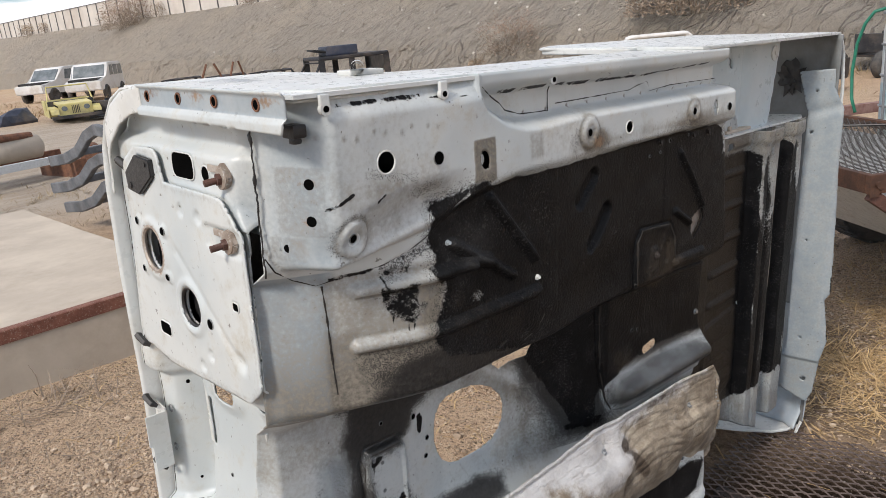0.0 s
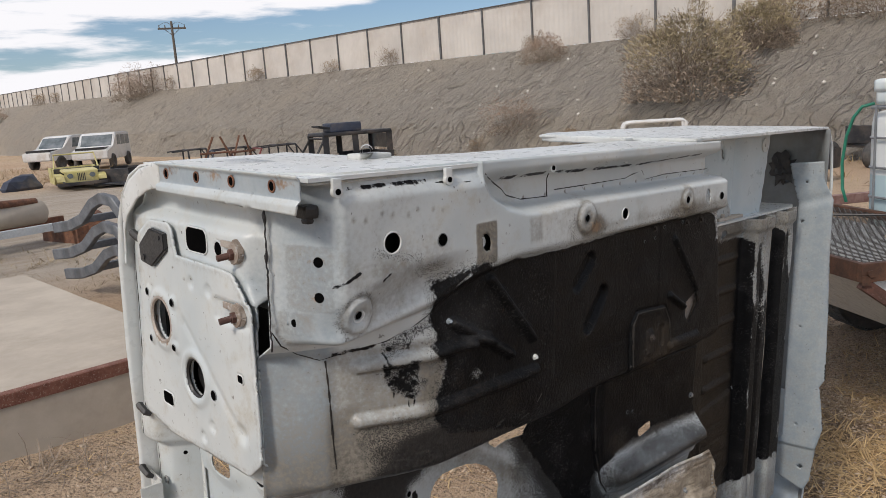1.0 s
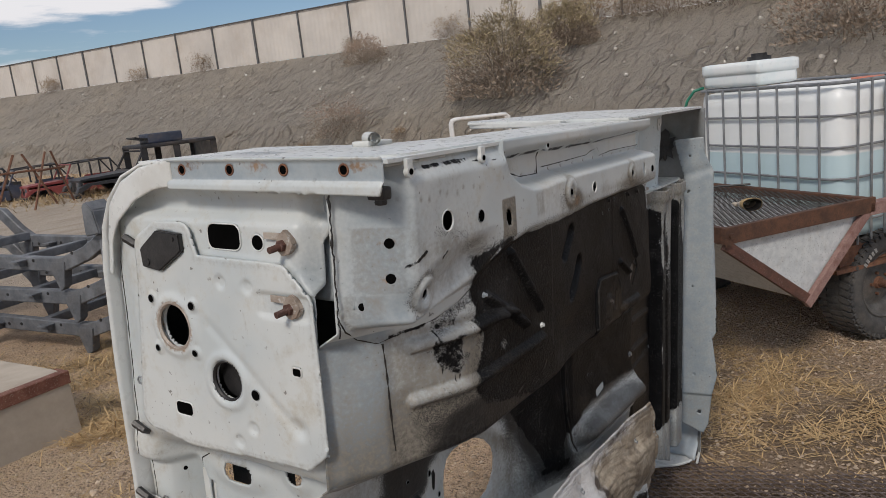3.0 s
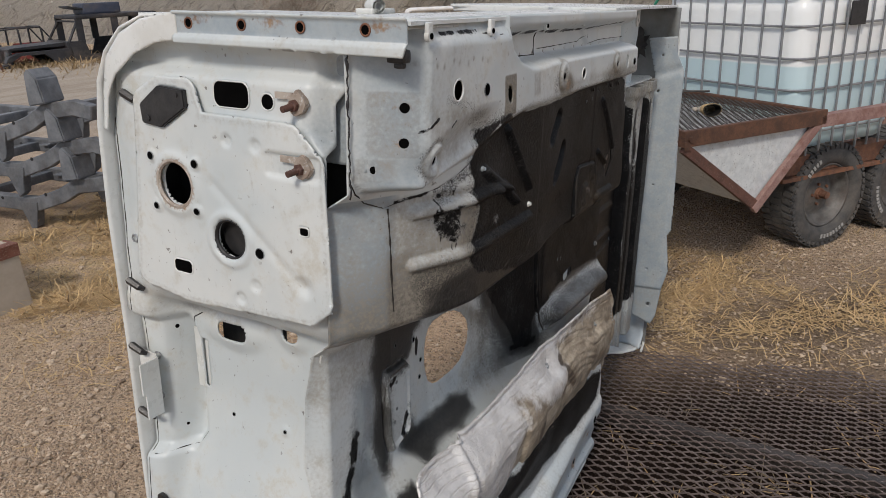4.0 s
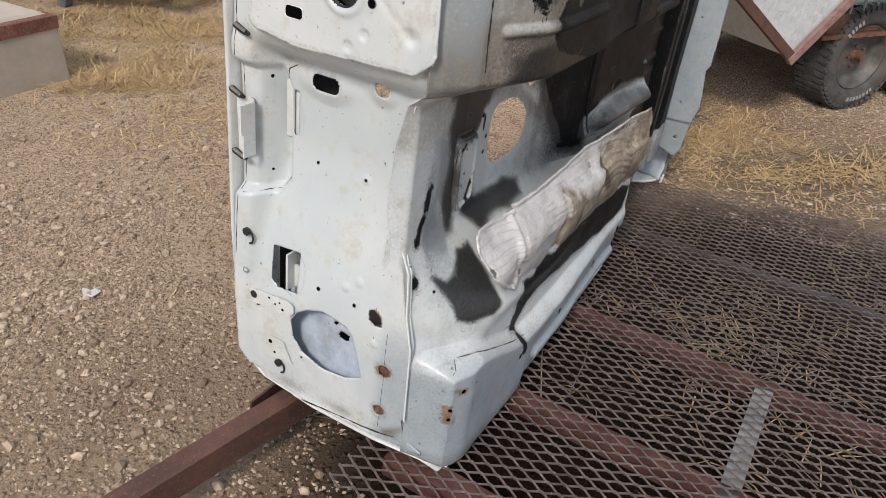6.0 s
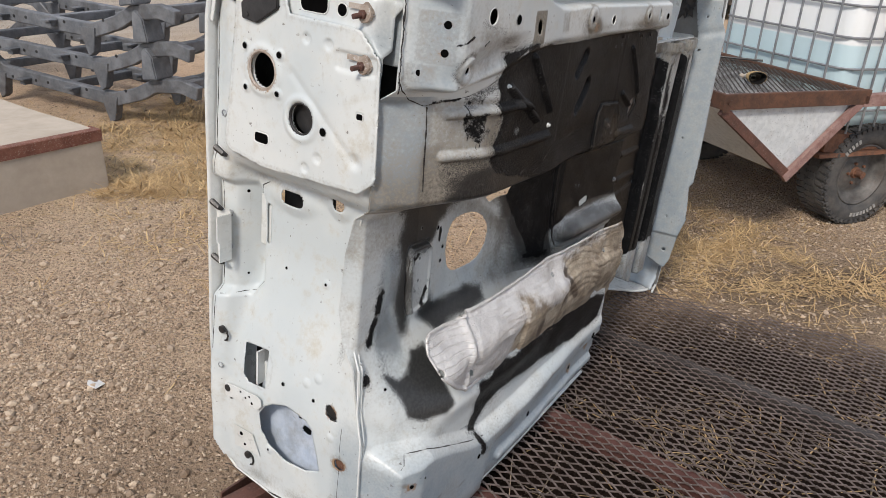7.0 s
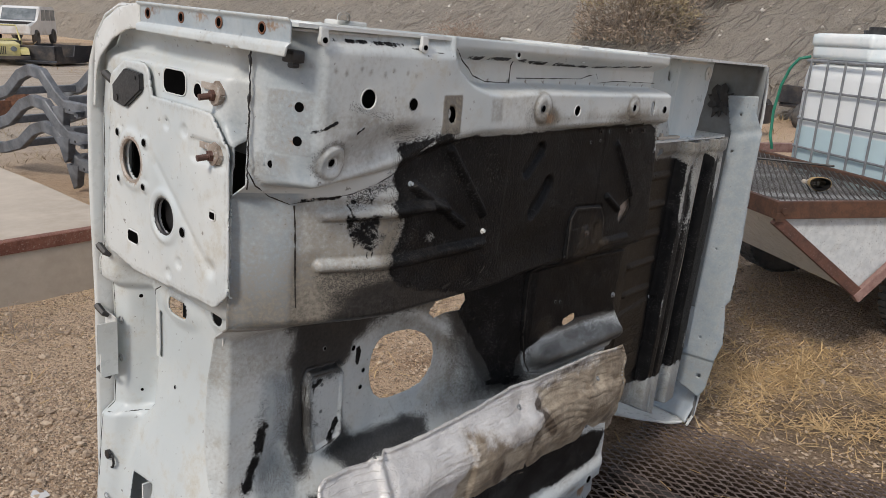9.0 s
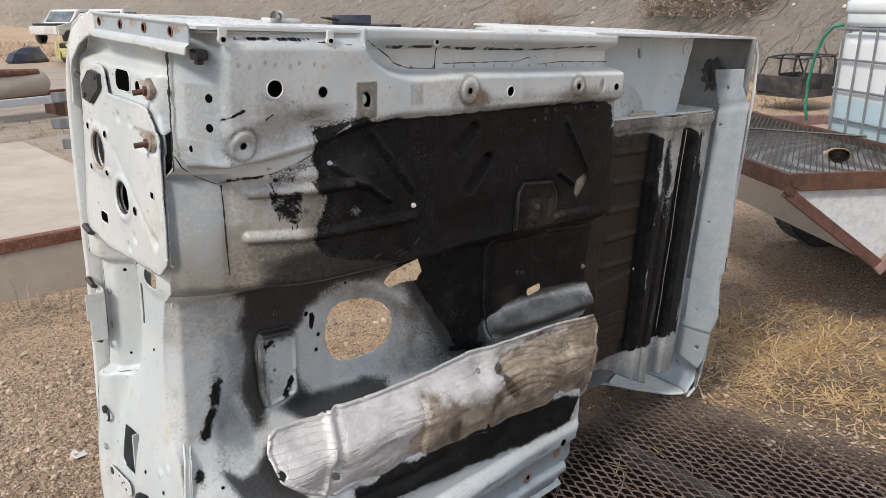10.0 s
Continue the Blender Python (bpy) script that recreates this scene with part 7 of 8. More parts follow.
def tote(m, black_tag):
    """A caged plastic tank: blow-moulded body, pipe cage, tag plate."""
    t = empty("water_tank", m, "white caged plastic tank half full of pale blue liquid", "water tank", "caged water tanks")
    wx, wy = 0.94, 1.18
    part("body", boxes(((0.02, 0.02, 0.02), (wx - 0.02, wy - 0.02, 0.945)), bevel=0.10), M_TANK, t, "", True)
    for z in (0.14, 0.40, 0.585, 0.77, 0.955):
        pts = [(cx + 0.12 * math.cos(radians(q)), cy + 0.12 * math.sin(radians(q)), z) for cx, cy, q0 in ((wx - 0.12, wy - 0.12, 0), (0.12, wy - 0.12, 90), (0.12, 0.12, 180), (wx - 0.12, 0.12, 270)) for q in (q0, q0 + 22, q0 + 45, q0 + 68, q0 + 90)]
        pts.append(pts[0])
        part("cage_hoop", tube(bmesh.new(), pts, 0.0075 if z < 0.9 else 0.011, 8), M_GALV, t, "galvanised pipe hoop")
    for k in range(7):
        y, x = 0.13 + k * 0.153, 0.13 + k * 0.113
        for p in ((-0.012, y), (wx + 0.012, y), (x, -0.012), (x, wy + 0.012)):
            part("cage_bar", tube(bmesh.new(), [(*p, 0.0), (*p, 0.965)], 0.0075, 8), M_GALV, t)
    if black_tag:
        part("tag_plate", boxes(((0.36, -0.030, 0.76), (0.50, -0.022, 0.90)), bevel=0.004), M_BLACK, t, "plain black tag plate")
    bm = bmesh.new()
    disc(bm, (0.5, 0.22, 0.935), (0, 0, 1), 0.09, 0.028, 24)
    part("lid", bm, M_LID, t, "orange-red screw lid")
    part("pallet", boxes(((0.0, 0.0, -0.12), (0.94, 0.12, -0.005)), ((0.0, 0.48, -0.12), (0.94, 0.60, -0.005)), ((0.0, 0.96, -0.12), (0.94, 1.08, -0.005)), bevel=0.004), M_DARKRUST, t)
    return t


BED = T2.matrix_world
tote(BED @ pose(1.06, 0.23, 0.64), True)
res = empty("water_jug", BED @ pose(1.10, 0.86, 1.61), "flat white plastic reservoir with a black cap, on the tank", "container")
bm = boxes(((0.0, 0.0, 0.0), (0.34, 0.50, 0.10)), ((-0.010, -0.010, 0.075), (0.350, 0.510, 0.16)), bevel=0.03)
M_MILK = plain("milky_plastic", (0.66, 0.73, 0.74), (0.78, 0.80, 0.79), 0.35, 0, 5, 0.08)
part("body", bm, M_MILK, res, "", True)
bm = bmesh.new()
disc(bm, (0.17, 0.16, 0.155), (0, 0, 1), 0.075, 0.03, 20), disc(bm, (0.17, 0.16, 0.185), (0, 0, 1), 0.05, 0.02, 16)
part("cap", bm, M_BLACK, res, "black screw cap")
M_GREEN = plain("green_hose", (0.02, 0.16, 0.10), (0.03, 0.22, 0.14), 0.4)
bm = bmesh.new()
tube(bm, [(1.10, 1.36, 1.62), (1.04, 1.39, 1.605), (1.02, 1.44, 1.54), (1.01, 1.49, 1.42), (1.00, 1.51, 1.25), (1.0, 1.50, 1.08), (1.0, 1.46, 0.995)], 0.010, 8)
hose = part("garden_hose", bm, M_GREEN, None, "", True)
hose.matrix_world = BED
tagged(hose, "green garden hose hanging down beside the tank", "hose")
# glove on the deck
M_YELLOW = plain("glove_yellow", (0.30, 0.205, 0.095), (0.40, 0.29, 0.15), 0.8, 0, 30, 0.3)
glove = empty("work_glove", BED @ pose(0.40, 0.26, DZ + 0.0, 0, 0, 65) @ Matrix.Diagonal((0.8, 0.8, 0.8, 1)), "yellow and black work glove on the mesh deck", "glove")
def glove_shell(r, y_stretch, pts):
    bm = bmesh.new()
    rings = []
    for x, y, z, k, h in pts:
        rings.append([bm.verts.new((x + 0.004 * math.sin(3 * q), y + r * k * y_stretch * math.cos(q), z + r * h * math.sin(q) + 0.003 * math.cos(2 * q))) for q in (2 * math.pi * j / 20 for j in range(20))])
    for a, b in zip(rings, rings[1:]):
        for j in range(20):
            bm.faces.new((a[j], a[(j + 1) % 20], b[(j + 1) % 20], b[j]))
    return bm


GLOVE = [(-0.080, 0, 0.046, 1.0, 0.86), (-0.074, 0, 0.046, 1.06, 0.92), (-0.03, 0.005, 0.044, 1.0, 0.84), (0.03, 0.0, 0.034, 1.05, 0.62), (0.09, -0.01, 0.024, 1.0, 0.42), (0.14, -0.02, 0.017, 0.8, 0.28), (0.17, -0.02, 0.013, 0.35, 0.16)]
part("cuff", glove_shell(0.052, 1.25, GLOVE[:3]), M_YELLOW, glove, "frayed yellow cuff", True)
part("palm", glove_shell(0.050, 1.2, GLOVE[2:]), M_CONCRETE, glove, "dirty beige palm", True)
part("lining", glove_shell(0.047, 1.24, [(x - 0.0005, y, z, k, h) for x, y, z, k, h in GLOVE[:4]]), M_BLACK, glove, "black lining", True)
for k in range(3):
    part("finger", tube(bmesh.new(), [(0.12, 0.035 - 0.035 * k, 0.018), (0.17, 0.040 - 0.045 * k, 0.016), (0.20, 0.042 - 0.05 * k, 0.010)], [0.016, 0.014, 0.006], 10), M_CONCRETE, glove, "", True)
rod = part("tool_handle", tube(tube(bmesh.new(), [(0.12, 1.55, DZ + 0.012), (0.42, 1.30, DZ + 0.012)], 0.016, 10), [(0.42, 1.30, DZ + 0.012), (1.0, 0.85, DZ + 0.012)], 0.007, 8), M_BLACK, None)
rod.matrix_world = BED
tagged(rod, "black-handled steel rod lying on the mesh deck", "tool")

# ---- concrete slab with a rusty steel nosing ----
slab = empty("concrete_slab", pose(0, 0, GROUND), "cream concrete slab with a rusty steel edge", "slab")
bm = boxes(((-9.0, 4.47, -0.05), (2.10, 8.45, 0.385)), bevel=0.012)
bmesh.ops.subdivide_edges(bm, edges=[e for e in bm.edges if e.calc_length() > 1], cuts=24, use_grid_fill=True)
for v in bm.verts:
    v.co.z += 0.006 * noise.noise(v.co * 1.3)
    v.co.x += 0.010 * noise.noise(v.co * 2.0) + (0.05 * (0.38 - v.co.z) if v.co.x > 2 else 0)
part("block", bm, M_CONCRETE, slab)
M_NOSE = rusty("nosing_rust", (0.14, 0.052, 0.035), (0.22, 0.095, 0.065), (0.36, 0.28, 0.23), 0.75)
part("nosing", boxes(((-9.0, 4.462, 0.318), (2.108, 4.478, 0.392)), ((-9.0, 4.47, 0.386), (2.108, 4.53, 0.394)), ((2.098, 4.47, 0.318), (2.112, 4.60, 0.392)), bevel=0.003), M_NOSE, slab, "rust-red steel angle along the edge")


# ---- stacked chassis frames ----
M_CHASSIS = plain("chassis_steel", (0.095, 0.103, 0.115), (0.19, 0.20, 0.215), 0.55, 0.2, 8, 0.25, (0.065, 0.055, 0.048), 0.6)


def beam(pts, w, h):
    """A box-section rail through points in its x-z plane, standing at y."""
    bm = bmesh.new()
    rings = []
    for i, (x, y, z) in enumerate(pts):
        a, b = Vector(pts[max(i - 1, 0)]), Vector(pts[min(i + 1, len(pts) - 1)])
        d = (b - a).normalized()
        up = Vector((-d.z, 0, d.x))
        s = Vector((0, 1, 0))
        rings.append([bm.verts.new(Vector((x, y, z)) + s * p * w / 2 + up * q * h / 2) for p, q in ((-1, -1), (1, -1), (1, 1), (-1, 1))])
    for r0, r1 in zip(rings, rings[1:]):
        for j in range(4):
            bm.faces.new((r0[j], r0[(j + 1) % 4], r1[(j + 1) % 4], r1[j]))
    bm.faces.new(rings[0]), bm.faces.new(rings[-1][::-1])
    bmesh.ops.bevel(bm, geom=list(bm.edges), offset=0.008, segments=1, affect="EDGES")
    return bm


def chassis(m):
    """A ladder frame: two kinked rails, cross members, spring hangers and body mounts."""
    t = empty("chassis_frame", m, "bare grey ladder chassis frame in a stack", "car chassis", "stack of chassis frames")
    for y in (0.0, 0.78):
        prof = [(-2.95, 0.03), (-2.60, 0.06), (-2.30, 0.14), (-2.05, 0.30), (-1.85, 0.36), (-1.65, 0.33), (-1.45, 0.14), (-1.30, 0.05), (-0.10, -0.02), (0.05, -0.02), (0.32, 0.06), (0.50, 0.15), (0.78, 0.18), (0.95, 0.14)]
        part("rail", beam([(x, y, z) for x, z in prof], 0.07, 0.115), M_CHASSIS, t)
        for x, z in ((-0.02, -0.14), (-1.38, -0.10)):
            part("hanger", prism([(x - 0.10, z + 0.14), (x + 0.10, z + 0.14), (x + 0.05, z - 0.06), (x - 0.01, z - 0.10)], y - 0.045, y + 0.03, "y", 0.004), M_CHASSIS, t)
        part("mount", prism([(0.44, 0.20), (0.60, 0.22), (0.57, 0.40), (0.50, 0.47), (0.46, 0.44)], y - 0.10, y + 0.10, "y", 0.01), M_CHASSIS, t, "upright mounting horn")
        for x in (-1.05, -0.45):
            part("body_mount", boxes(((x, y - 0.13, 0.02), (x + 0.10, y - 0.03, 0.035)), ((x + 0.02, y - 0.10, -0.02), (x + 0.08, y - 0.035, 0.022)), bevel=0.004), M_CHASSIS, t)
        # black discs for the dark bolt holes in the rail
        for x in (-1.2, -0.9, -0.75, -0.28, 0.18):
            part("bolt_hole_disc", disc(bmesh.new(), (x, y - 0.036, 0.02 + 0.05 * (x > 0.1)), (0, -1, 0), 0.014, 0.003, 10), M_BLACK, t)
    for x, z in ((-2.4, 0.12), (-1.35, 0.10), (-0.6, 0.0), (0.25, 0.05), (0.8, 0.18)):
        bm = bmesh.new()
        box(bm, (x - 0.05, 0.03, z - 0.035), (x + 0.05, 0.75, z + 0.04), None, 0.012)
        part("cross_member", bm, M_CHASSIS, t)
    return t


first = chassis(pose(3.13, 5.90, 0.185, 0, 0, -80))
copy_thing(first, pose(3.10, 5.93, 0.470, 0, -1, -79))
copy_thing(first, pose(3.06, 5.98, 0.755, 0, -1, -81))


# ---- fence along the bank's crest ----
M_FABRIC = plain("fence_slats", (0.52, 0.485, 0.445), (0.62, 0.58, 0.53), 0.8, 0, 0.5, 0.1, (0.34, 0.26, 0.19), 0.4)
M_POST = plain("fence_post", (0.10, 0.10, 0.105), (0.17, 0.17, 0.17), 0.5, 0.5, 5, 0.1)
fence = empty("slatted_fence", pose(0, 0, 0), "tall chain-link fence with beige privacy slats", "fence", kind="structure")
FH = 2.05
ys = [-34 + 3.05 * i for i in range(64)]
for i, y in enumerate(ys):
    x, z = bank_line(y) - 0.05, bank_top(y)
    bm = bmesh.new()
    tube(bm, [(x, y, z - 0.15), (x, y, z + FH + 0.03)], 0.045 if i % 5 else 0.06, 8)
    part("post", bm, M_POST, fence)
    if i + 1 < len(ys):
        y2 = ys[i + 1]
        x2, z2 = bank_line(y2) - 0.05, bank_top(y2)
        v, f = [], []
        n = 24
        for j in range(n + 1):
            k = j / n
            off = 0.012 * (j % 2)
            px, py, pz = x + (x2 - x) * k + 0.05 + off, y + (y2 - y) * k, z + (z2 - z) * k
            v += [(px, py, pz + 0.03 + 0.03 * math.sin(j * 1.7 + i)), (px, py, pz + FH), (px + 0.02, py, pz + FH), (px + 0.02, py, pz + 0.03)]
            if j:
                a = 4 * (j - 1)
                f += [(a + q, a + 4 + q, a + 4 + (q + 1) % 4, a + (q + 1) % 4) for q in range(4)]
        mesh_part("slat_panel", v, f, M_FABRIC, fence)
        bm = bmesh.new()
        tube(bm, [(x, y, z + FH), (x2, y2, z2 + FH)], 0.028, 6)
        part("top_rail", bm, M_POST, fence)
for k in (9, 10, 11, 12):
    y, y2 = ys[k], ys[k + 1]
    part("mid_rail", tube(bmesh.new(), [(bank_line(y) - 0.1, y, bank_top(y) + 1.15), (bank_line(y2) - 0.1, y2, bank_top(y2) + 1.15)], 0.03, 6), M_POST, fence)

# ---- power pole and bare far trees ----
M_POLE = plain("weathered_pole", (0.09, 0.075, 0.062), (0.14, 0.12, 0.10), 0.85, 0, 3, 0.2)
pole = empty("power_pole", pose(40.15, 85.7, 4.0), "weathered wooden power pole with a double crossarm", "utility pole")
part("mast", tube(bmesh.new(), [(0, 0, -1), (0, 0, 9.9)], [0.19, 0.13], 10), M_POLE, pole)
turn = pose(0, 0, 0, 0, 0, -25)
part("crossarm", box(bmesh.new(), (-1.55, -0.08, 9.0), (1.55, 0.08, 9.2), turn, 0.01), M_POLE, pole)
for s in (-1, 1):
    part("brace", tube(bmesh.new(), [turn @ Vector((s * 0.8, 0, 9.0)), (0, 0, 8.3)], 0.035, 6), M_POLE, pole)
    for d in (1.4, 0.75):
        part("insulator", tube(bmesh.new(), [turn @ Vector((s * d, 0, 9.2)), turn @ Vector((s * d, 0, 9.5))], [0.07, 0.05], 8), M_POLE, pole)
    part("wire_loop", tube(bmesh.new(), [turn @ Vector((s * 1.4, 0, 9.45)), turn @ Vector((s * 0.9, 0, 9.75)), turn @ Vector((s * 0.45, 0, 9.8)), turn @ Vector((0.0, 0, 9.4))], 0.02, 5), M_POLE, pole)


def twig_mesh(seed, height, spread, stems, depth, base, lean=0.0, droop=0.0):
    """Forking twigs as tapered three-sided rods, all from one root."""
    rng = random.Random(seed)
    verts, faces, tips = [], [], []

    def rod(a, b, ra, rb):
        d = (b - a).normalized()
        u = d.orthogonal().normalized()
        w = d.cross(u)
        n = len(verts)
        for p, r in ((a, ra), (b, rb)):
            for q in (0, 2.1, 4.2):
                verts.append(tuple(p + r * (math.cos(q) * u + math.sin(q) * w)))
        for q in range(3):
            faces.append((n + q, n + (q + 1) % 3, n + 3 + (q + 1) % 3, n + 3 + q))

    def grow(p, d, length, r, level):
        q = p + d * length * 0.5 + Vector((rng.uniform(-1, 1), rng.uniform(-1, 1), rng.uniform(-0.5, 0.5))) * length * 0.08
        e = q + (d + Vector((rng.uniform(-1, 1), rng.uniform(-1, 1), rng.uniform(-0.6, 0.6) - droop)) * 0.28).normalized() * length * 0.5
        rod(p, q, r, r * 0.8), rod(q, e, r * 0.8, r * 0.55)
        tips.append((e, d))
        if level:
            for _ in range(rng.choice((2, 3, 3))):
                nd = (d + Vector((rng.uniform(-1, 1), rng.uniform(-1, 1), rng.uniform(-0.6, 0.7))) * 0.75).normalized()
                grow(q.lerp(e, rng.random()), nd, length * rng.uniform(0.5, 0.75), r * 0.55, level - 1)
    for _ in range(stems):
        a = rng.uniform(0, 2 * math.pi)
        t = rng.random() ** 0.7 * spread
        d = Vector((math.cos(a) * t, math.sin(a) * t, 1.0)).normalized()
        grow(Vector((rng.gauss(0, base), rng.gauss(0, base), -0.05)), d, height * rng.uniform(0.35, 0.6), 0.012 * height / 2, depth)
    return verts, faces, tips, rng


def leaf_mat(name, a, b):
    k = Mat(name, 0.85)
    return k.done(k.mix(k.island(), a, b), 0.85)


M_TWIG = leaf_mat("dry_twigs", (0.15, 0.115, 0.085), (0.34, 0.27, 0.205))
M_SAGE = leaf_mat("sage_leaves", (0.25, 0.205, 0.115), (0.43, 0.355, 0.225))
M_STRAWLEAF = leaf_mat("dry_leaves", (0.24, 0.165, 0.095), (0.38, 0.28, 0.175))
M_RUSSET = leaf_mat("russet_leaves", (0.27, 0.19, 0.14), (0.42, 0.32, 0.25))


def bush(name, seed, height, wide, stems, leaf, size, label, n, under=0.35, rough=0.35):
    """A dense shrub: forking twigs, filled with slender leaves over an uneven dome down to the ground."""
    verts, faces, tips, rng = twig_mesh(seed, height, wide / height * 1.2, stems, 3, 0.16 * wide)
    t = empty(name, pose(0, 0, 0), label, "bush", "shrubs on the bank")
    mesh_part("branchwork", verts, faces, M_TWIG, t)
    rings = {"leaves": ([], []), "twiggery": ([], [])}
    for _ in range(n):
        a, h = rng.uniform(0, 2 * math.pi), rng.random() ** 0.9
        lump = 1 + rough * noise.noise(Vector((2.2 * math.cos(a), 2.2 * math.sin(a), 2.5 * h + seed))) + 0.18 * noise.noise(Vector((6 * math.cos(a), 6 * math.sin(a), 7 * h + seed)))
        reach = wide * math.sqrt(max(0.02, 1 - (h * 0.98) ** 2.2)) * lump * rng.random() ** 0.28
        c = Vector((reach * math.cos(a), reach * math.sin(a), h * height * lump * 0.95))
        out = Vector((math.cos(a), math.sin(a), 0.5 + h))
        d = (out + Vector((rng.gauss(0, 0.7), rng.gauss(0, 0.7), rng.gauss(0, 0.6)))).normalized() * size * rng.uniform(0.5, 1.6)
        w = d.orthogonal().normalized() * size * 0.16
        v, f = rings["twiggery" if h < under + 0.35 * noise.noise(c * 1.1) or rng.random() < 0.25 else "leaves"]
        k = len(v)
        v += [tuple(c - w), tuple(c + d * 0.5 + w * 0.4), tuple(c + d), tuple(c + w)]
        f.append((k, k + 1, k + 2, k + 3))
    for key, m in (("leaves", leaf), ("twiggery", M_TWIG)):
        ob = mesh_part(key, *rings[key], m, t)
        ob["kind"] = "stuff"
    return t


def on_bank(y, s):
    """A place on the bank's face: s from 0 at the foot to 1 at the crest."""
    return bank_line(y) - 7.2 + 7.0 * s, y, GROUND - 0.15 + (bank_top(y) + 0.19) * (0.10 * float(ss(0, 0.2, np.array(s))) * 2 + 0.80 * s)


def seat(t, x, y, z, size, turn=0.0):
    return pose(x, y, z, 0, 0, turn) @ Matrix.Diagonal((size, size, size, 1))


big = bush("sage_bush", 3, 2.3, 1.75, 26, M_SAGE, 0.17, "large olive and straw-coloured bush on the bank", 11000, 0.42)
big.matrix_world = seat(big, *on_bank(10.7, 0.29), 1.05)
russet = bush("russet_bush", 5, 1.15, 1.15, 24, M_RUSSET, 0.11, "low reddish-brown dry bush on the bank", 3600, 0.5, 0.6)
russet.matrix_world = seat(russet, *on_bank(16.6, 0.12), 1.0)
dry = bush("dry_bush", 8, 1.0, 0.85, 22, M_STRAWLEAF, 0.11, "straw-brown dry bush at the fence", 1500, 0.6, 0.9)
dry.matrix_world = seat(dry, *on_bank(15.6, 0.97), 0.9)
for y, s, k, r in ((9.6, 0.93, 1.3, 40), (8.3, 0.98, 0.9, 10), (6.9, 0.93, 1.5, 80), (5.0, 0.95, 1.5, 150), (3.0, 0.97, 1.5, 20), (20.5, 0.97, 0.7, 130), (36.5, 0.97, 0.8, 30), (31.0, 1.0, 0.9, 200), (46, 0.98, 0.9, 270), (62.0, 1.0, 1.2, 0), (99, 1.0, 1.3, 60), (106, 0.95, 1.6, 90), (14.0, 0.10, 0.40, 75), (18.0, 0.06, 0.5, 33), (23.0, 0.02, 0.6, 120)):
    copy_thing(dry, seat(dry, *on_bank(y, s), k, r))
for y, s, k, r in ((18.9, 0.78, 0.85, 70), (66.0, 0.90, 2.0, 10), (68.5, 0.82, 1.7, 60), (1.7, 0.48, 1.5, 30), (120, 0.5, 1.8, 90)):
    copy_thing(russet, seat(russet, *on_bank(y, s), k, r))
copy_thing(big, seat(big, *on_bank(9.9, 0.70), 0.6, 70))


def bare_tree(seed, m, h):
    verts, faces, tips, rng = twig_mesh(seed, h, 0.35, 3, 3, 0.1)
    t = empty("bare_tree", m, "leafless tree behind the fence", "tree", "bare far trees")
    mesh_part("trunk", verts, faces, M_TWIG, t)
    return t


bare_tree(11, pose(44, 121, 4.5), 7.0)
bare_tree(12, pose(41, 130, 4.5), 5.0)
bare_tree(13, pose(46, 84, 5.2), 4.2)
bare_tree(14, pose(33, 37.5, 5.0), 2.6)


# ---- wrecked vehicles across the yard ----
def car_paint(name, a, b, dirt=(0.16, 0.125, 0.095), rough=0.5):
    return plain(name, a, b, rough, 0, 3, 0.1, dirt, 0.6)


M_CARBLACK = car_paint("dull_black_paint", (0.012, 0.013, 0.016), (0.030, 0.030, 0.034))
M_CARRED = car_paint("faded_red_body", (0.20, 0.035, 0.035), (0.28, 0.07, 0.06))
M_CARWHITE = car_paint("dusty_white_body", (0.62, 0.63, 0.63), (0.70, 0.70, 0.69), (0.42, 0.37, 0.30))
M_CARYELLOW = car_paint("pale_yellow_body", (0.52, 0.46, 0.17), (0.58, 0.52, 0.24))
M_CARBLUE = car_paint("dark_blue_paint", (0.022, 0.030, 0.055), (0.045, 0.055, 0.085))
M_GLASS = plain("dusty_glass", (0.10, 0.12, 0.13), (0.22, 0.24, 0.25), 0.15, 0, 2, 0.03)


def small_wheel(t, x, y, r=0.36):
    s = -1 if y < 0 else 1
    w = part("wheel", lathe([(0.0, s * 0.06), (r * 0.55, s * 0.07), (r * 0.6, s * 0.11), (r * 0.9, s * 0.12), (r, s * 0.07), (r, -s * 0.08), (r * 0.6, -s * 0.1)], 20), M_RUBBER, t, "", True)
    w.location = (x, y, r)


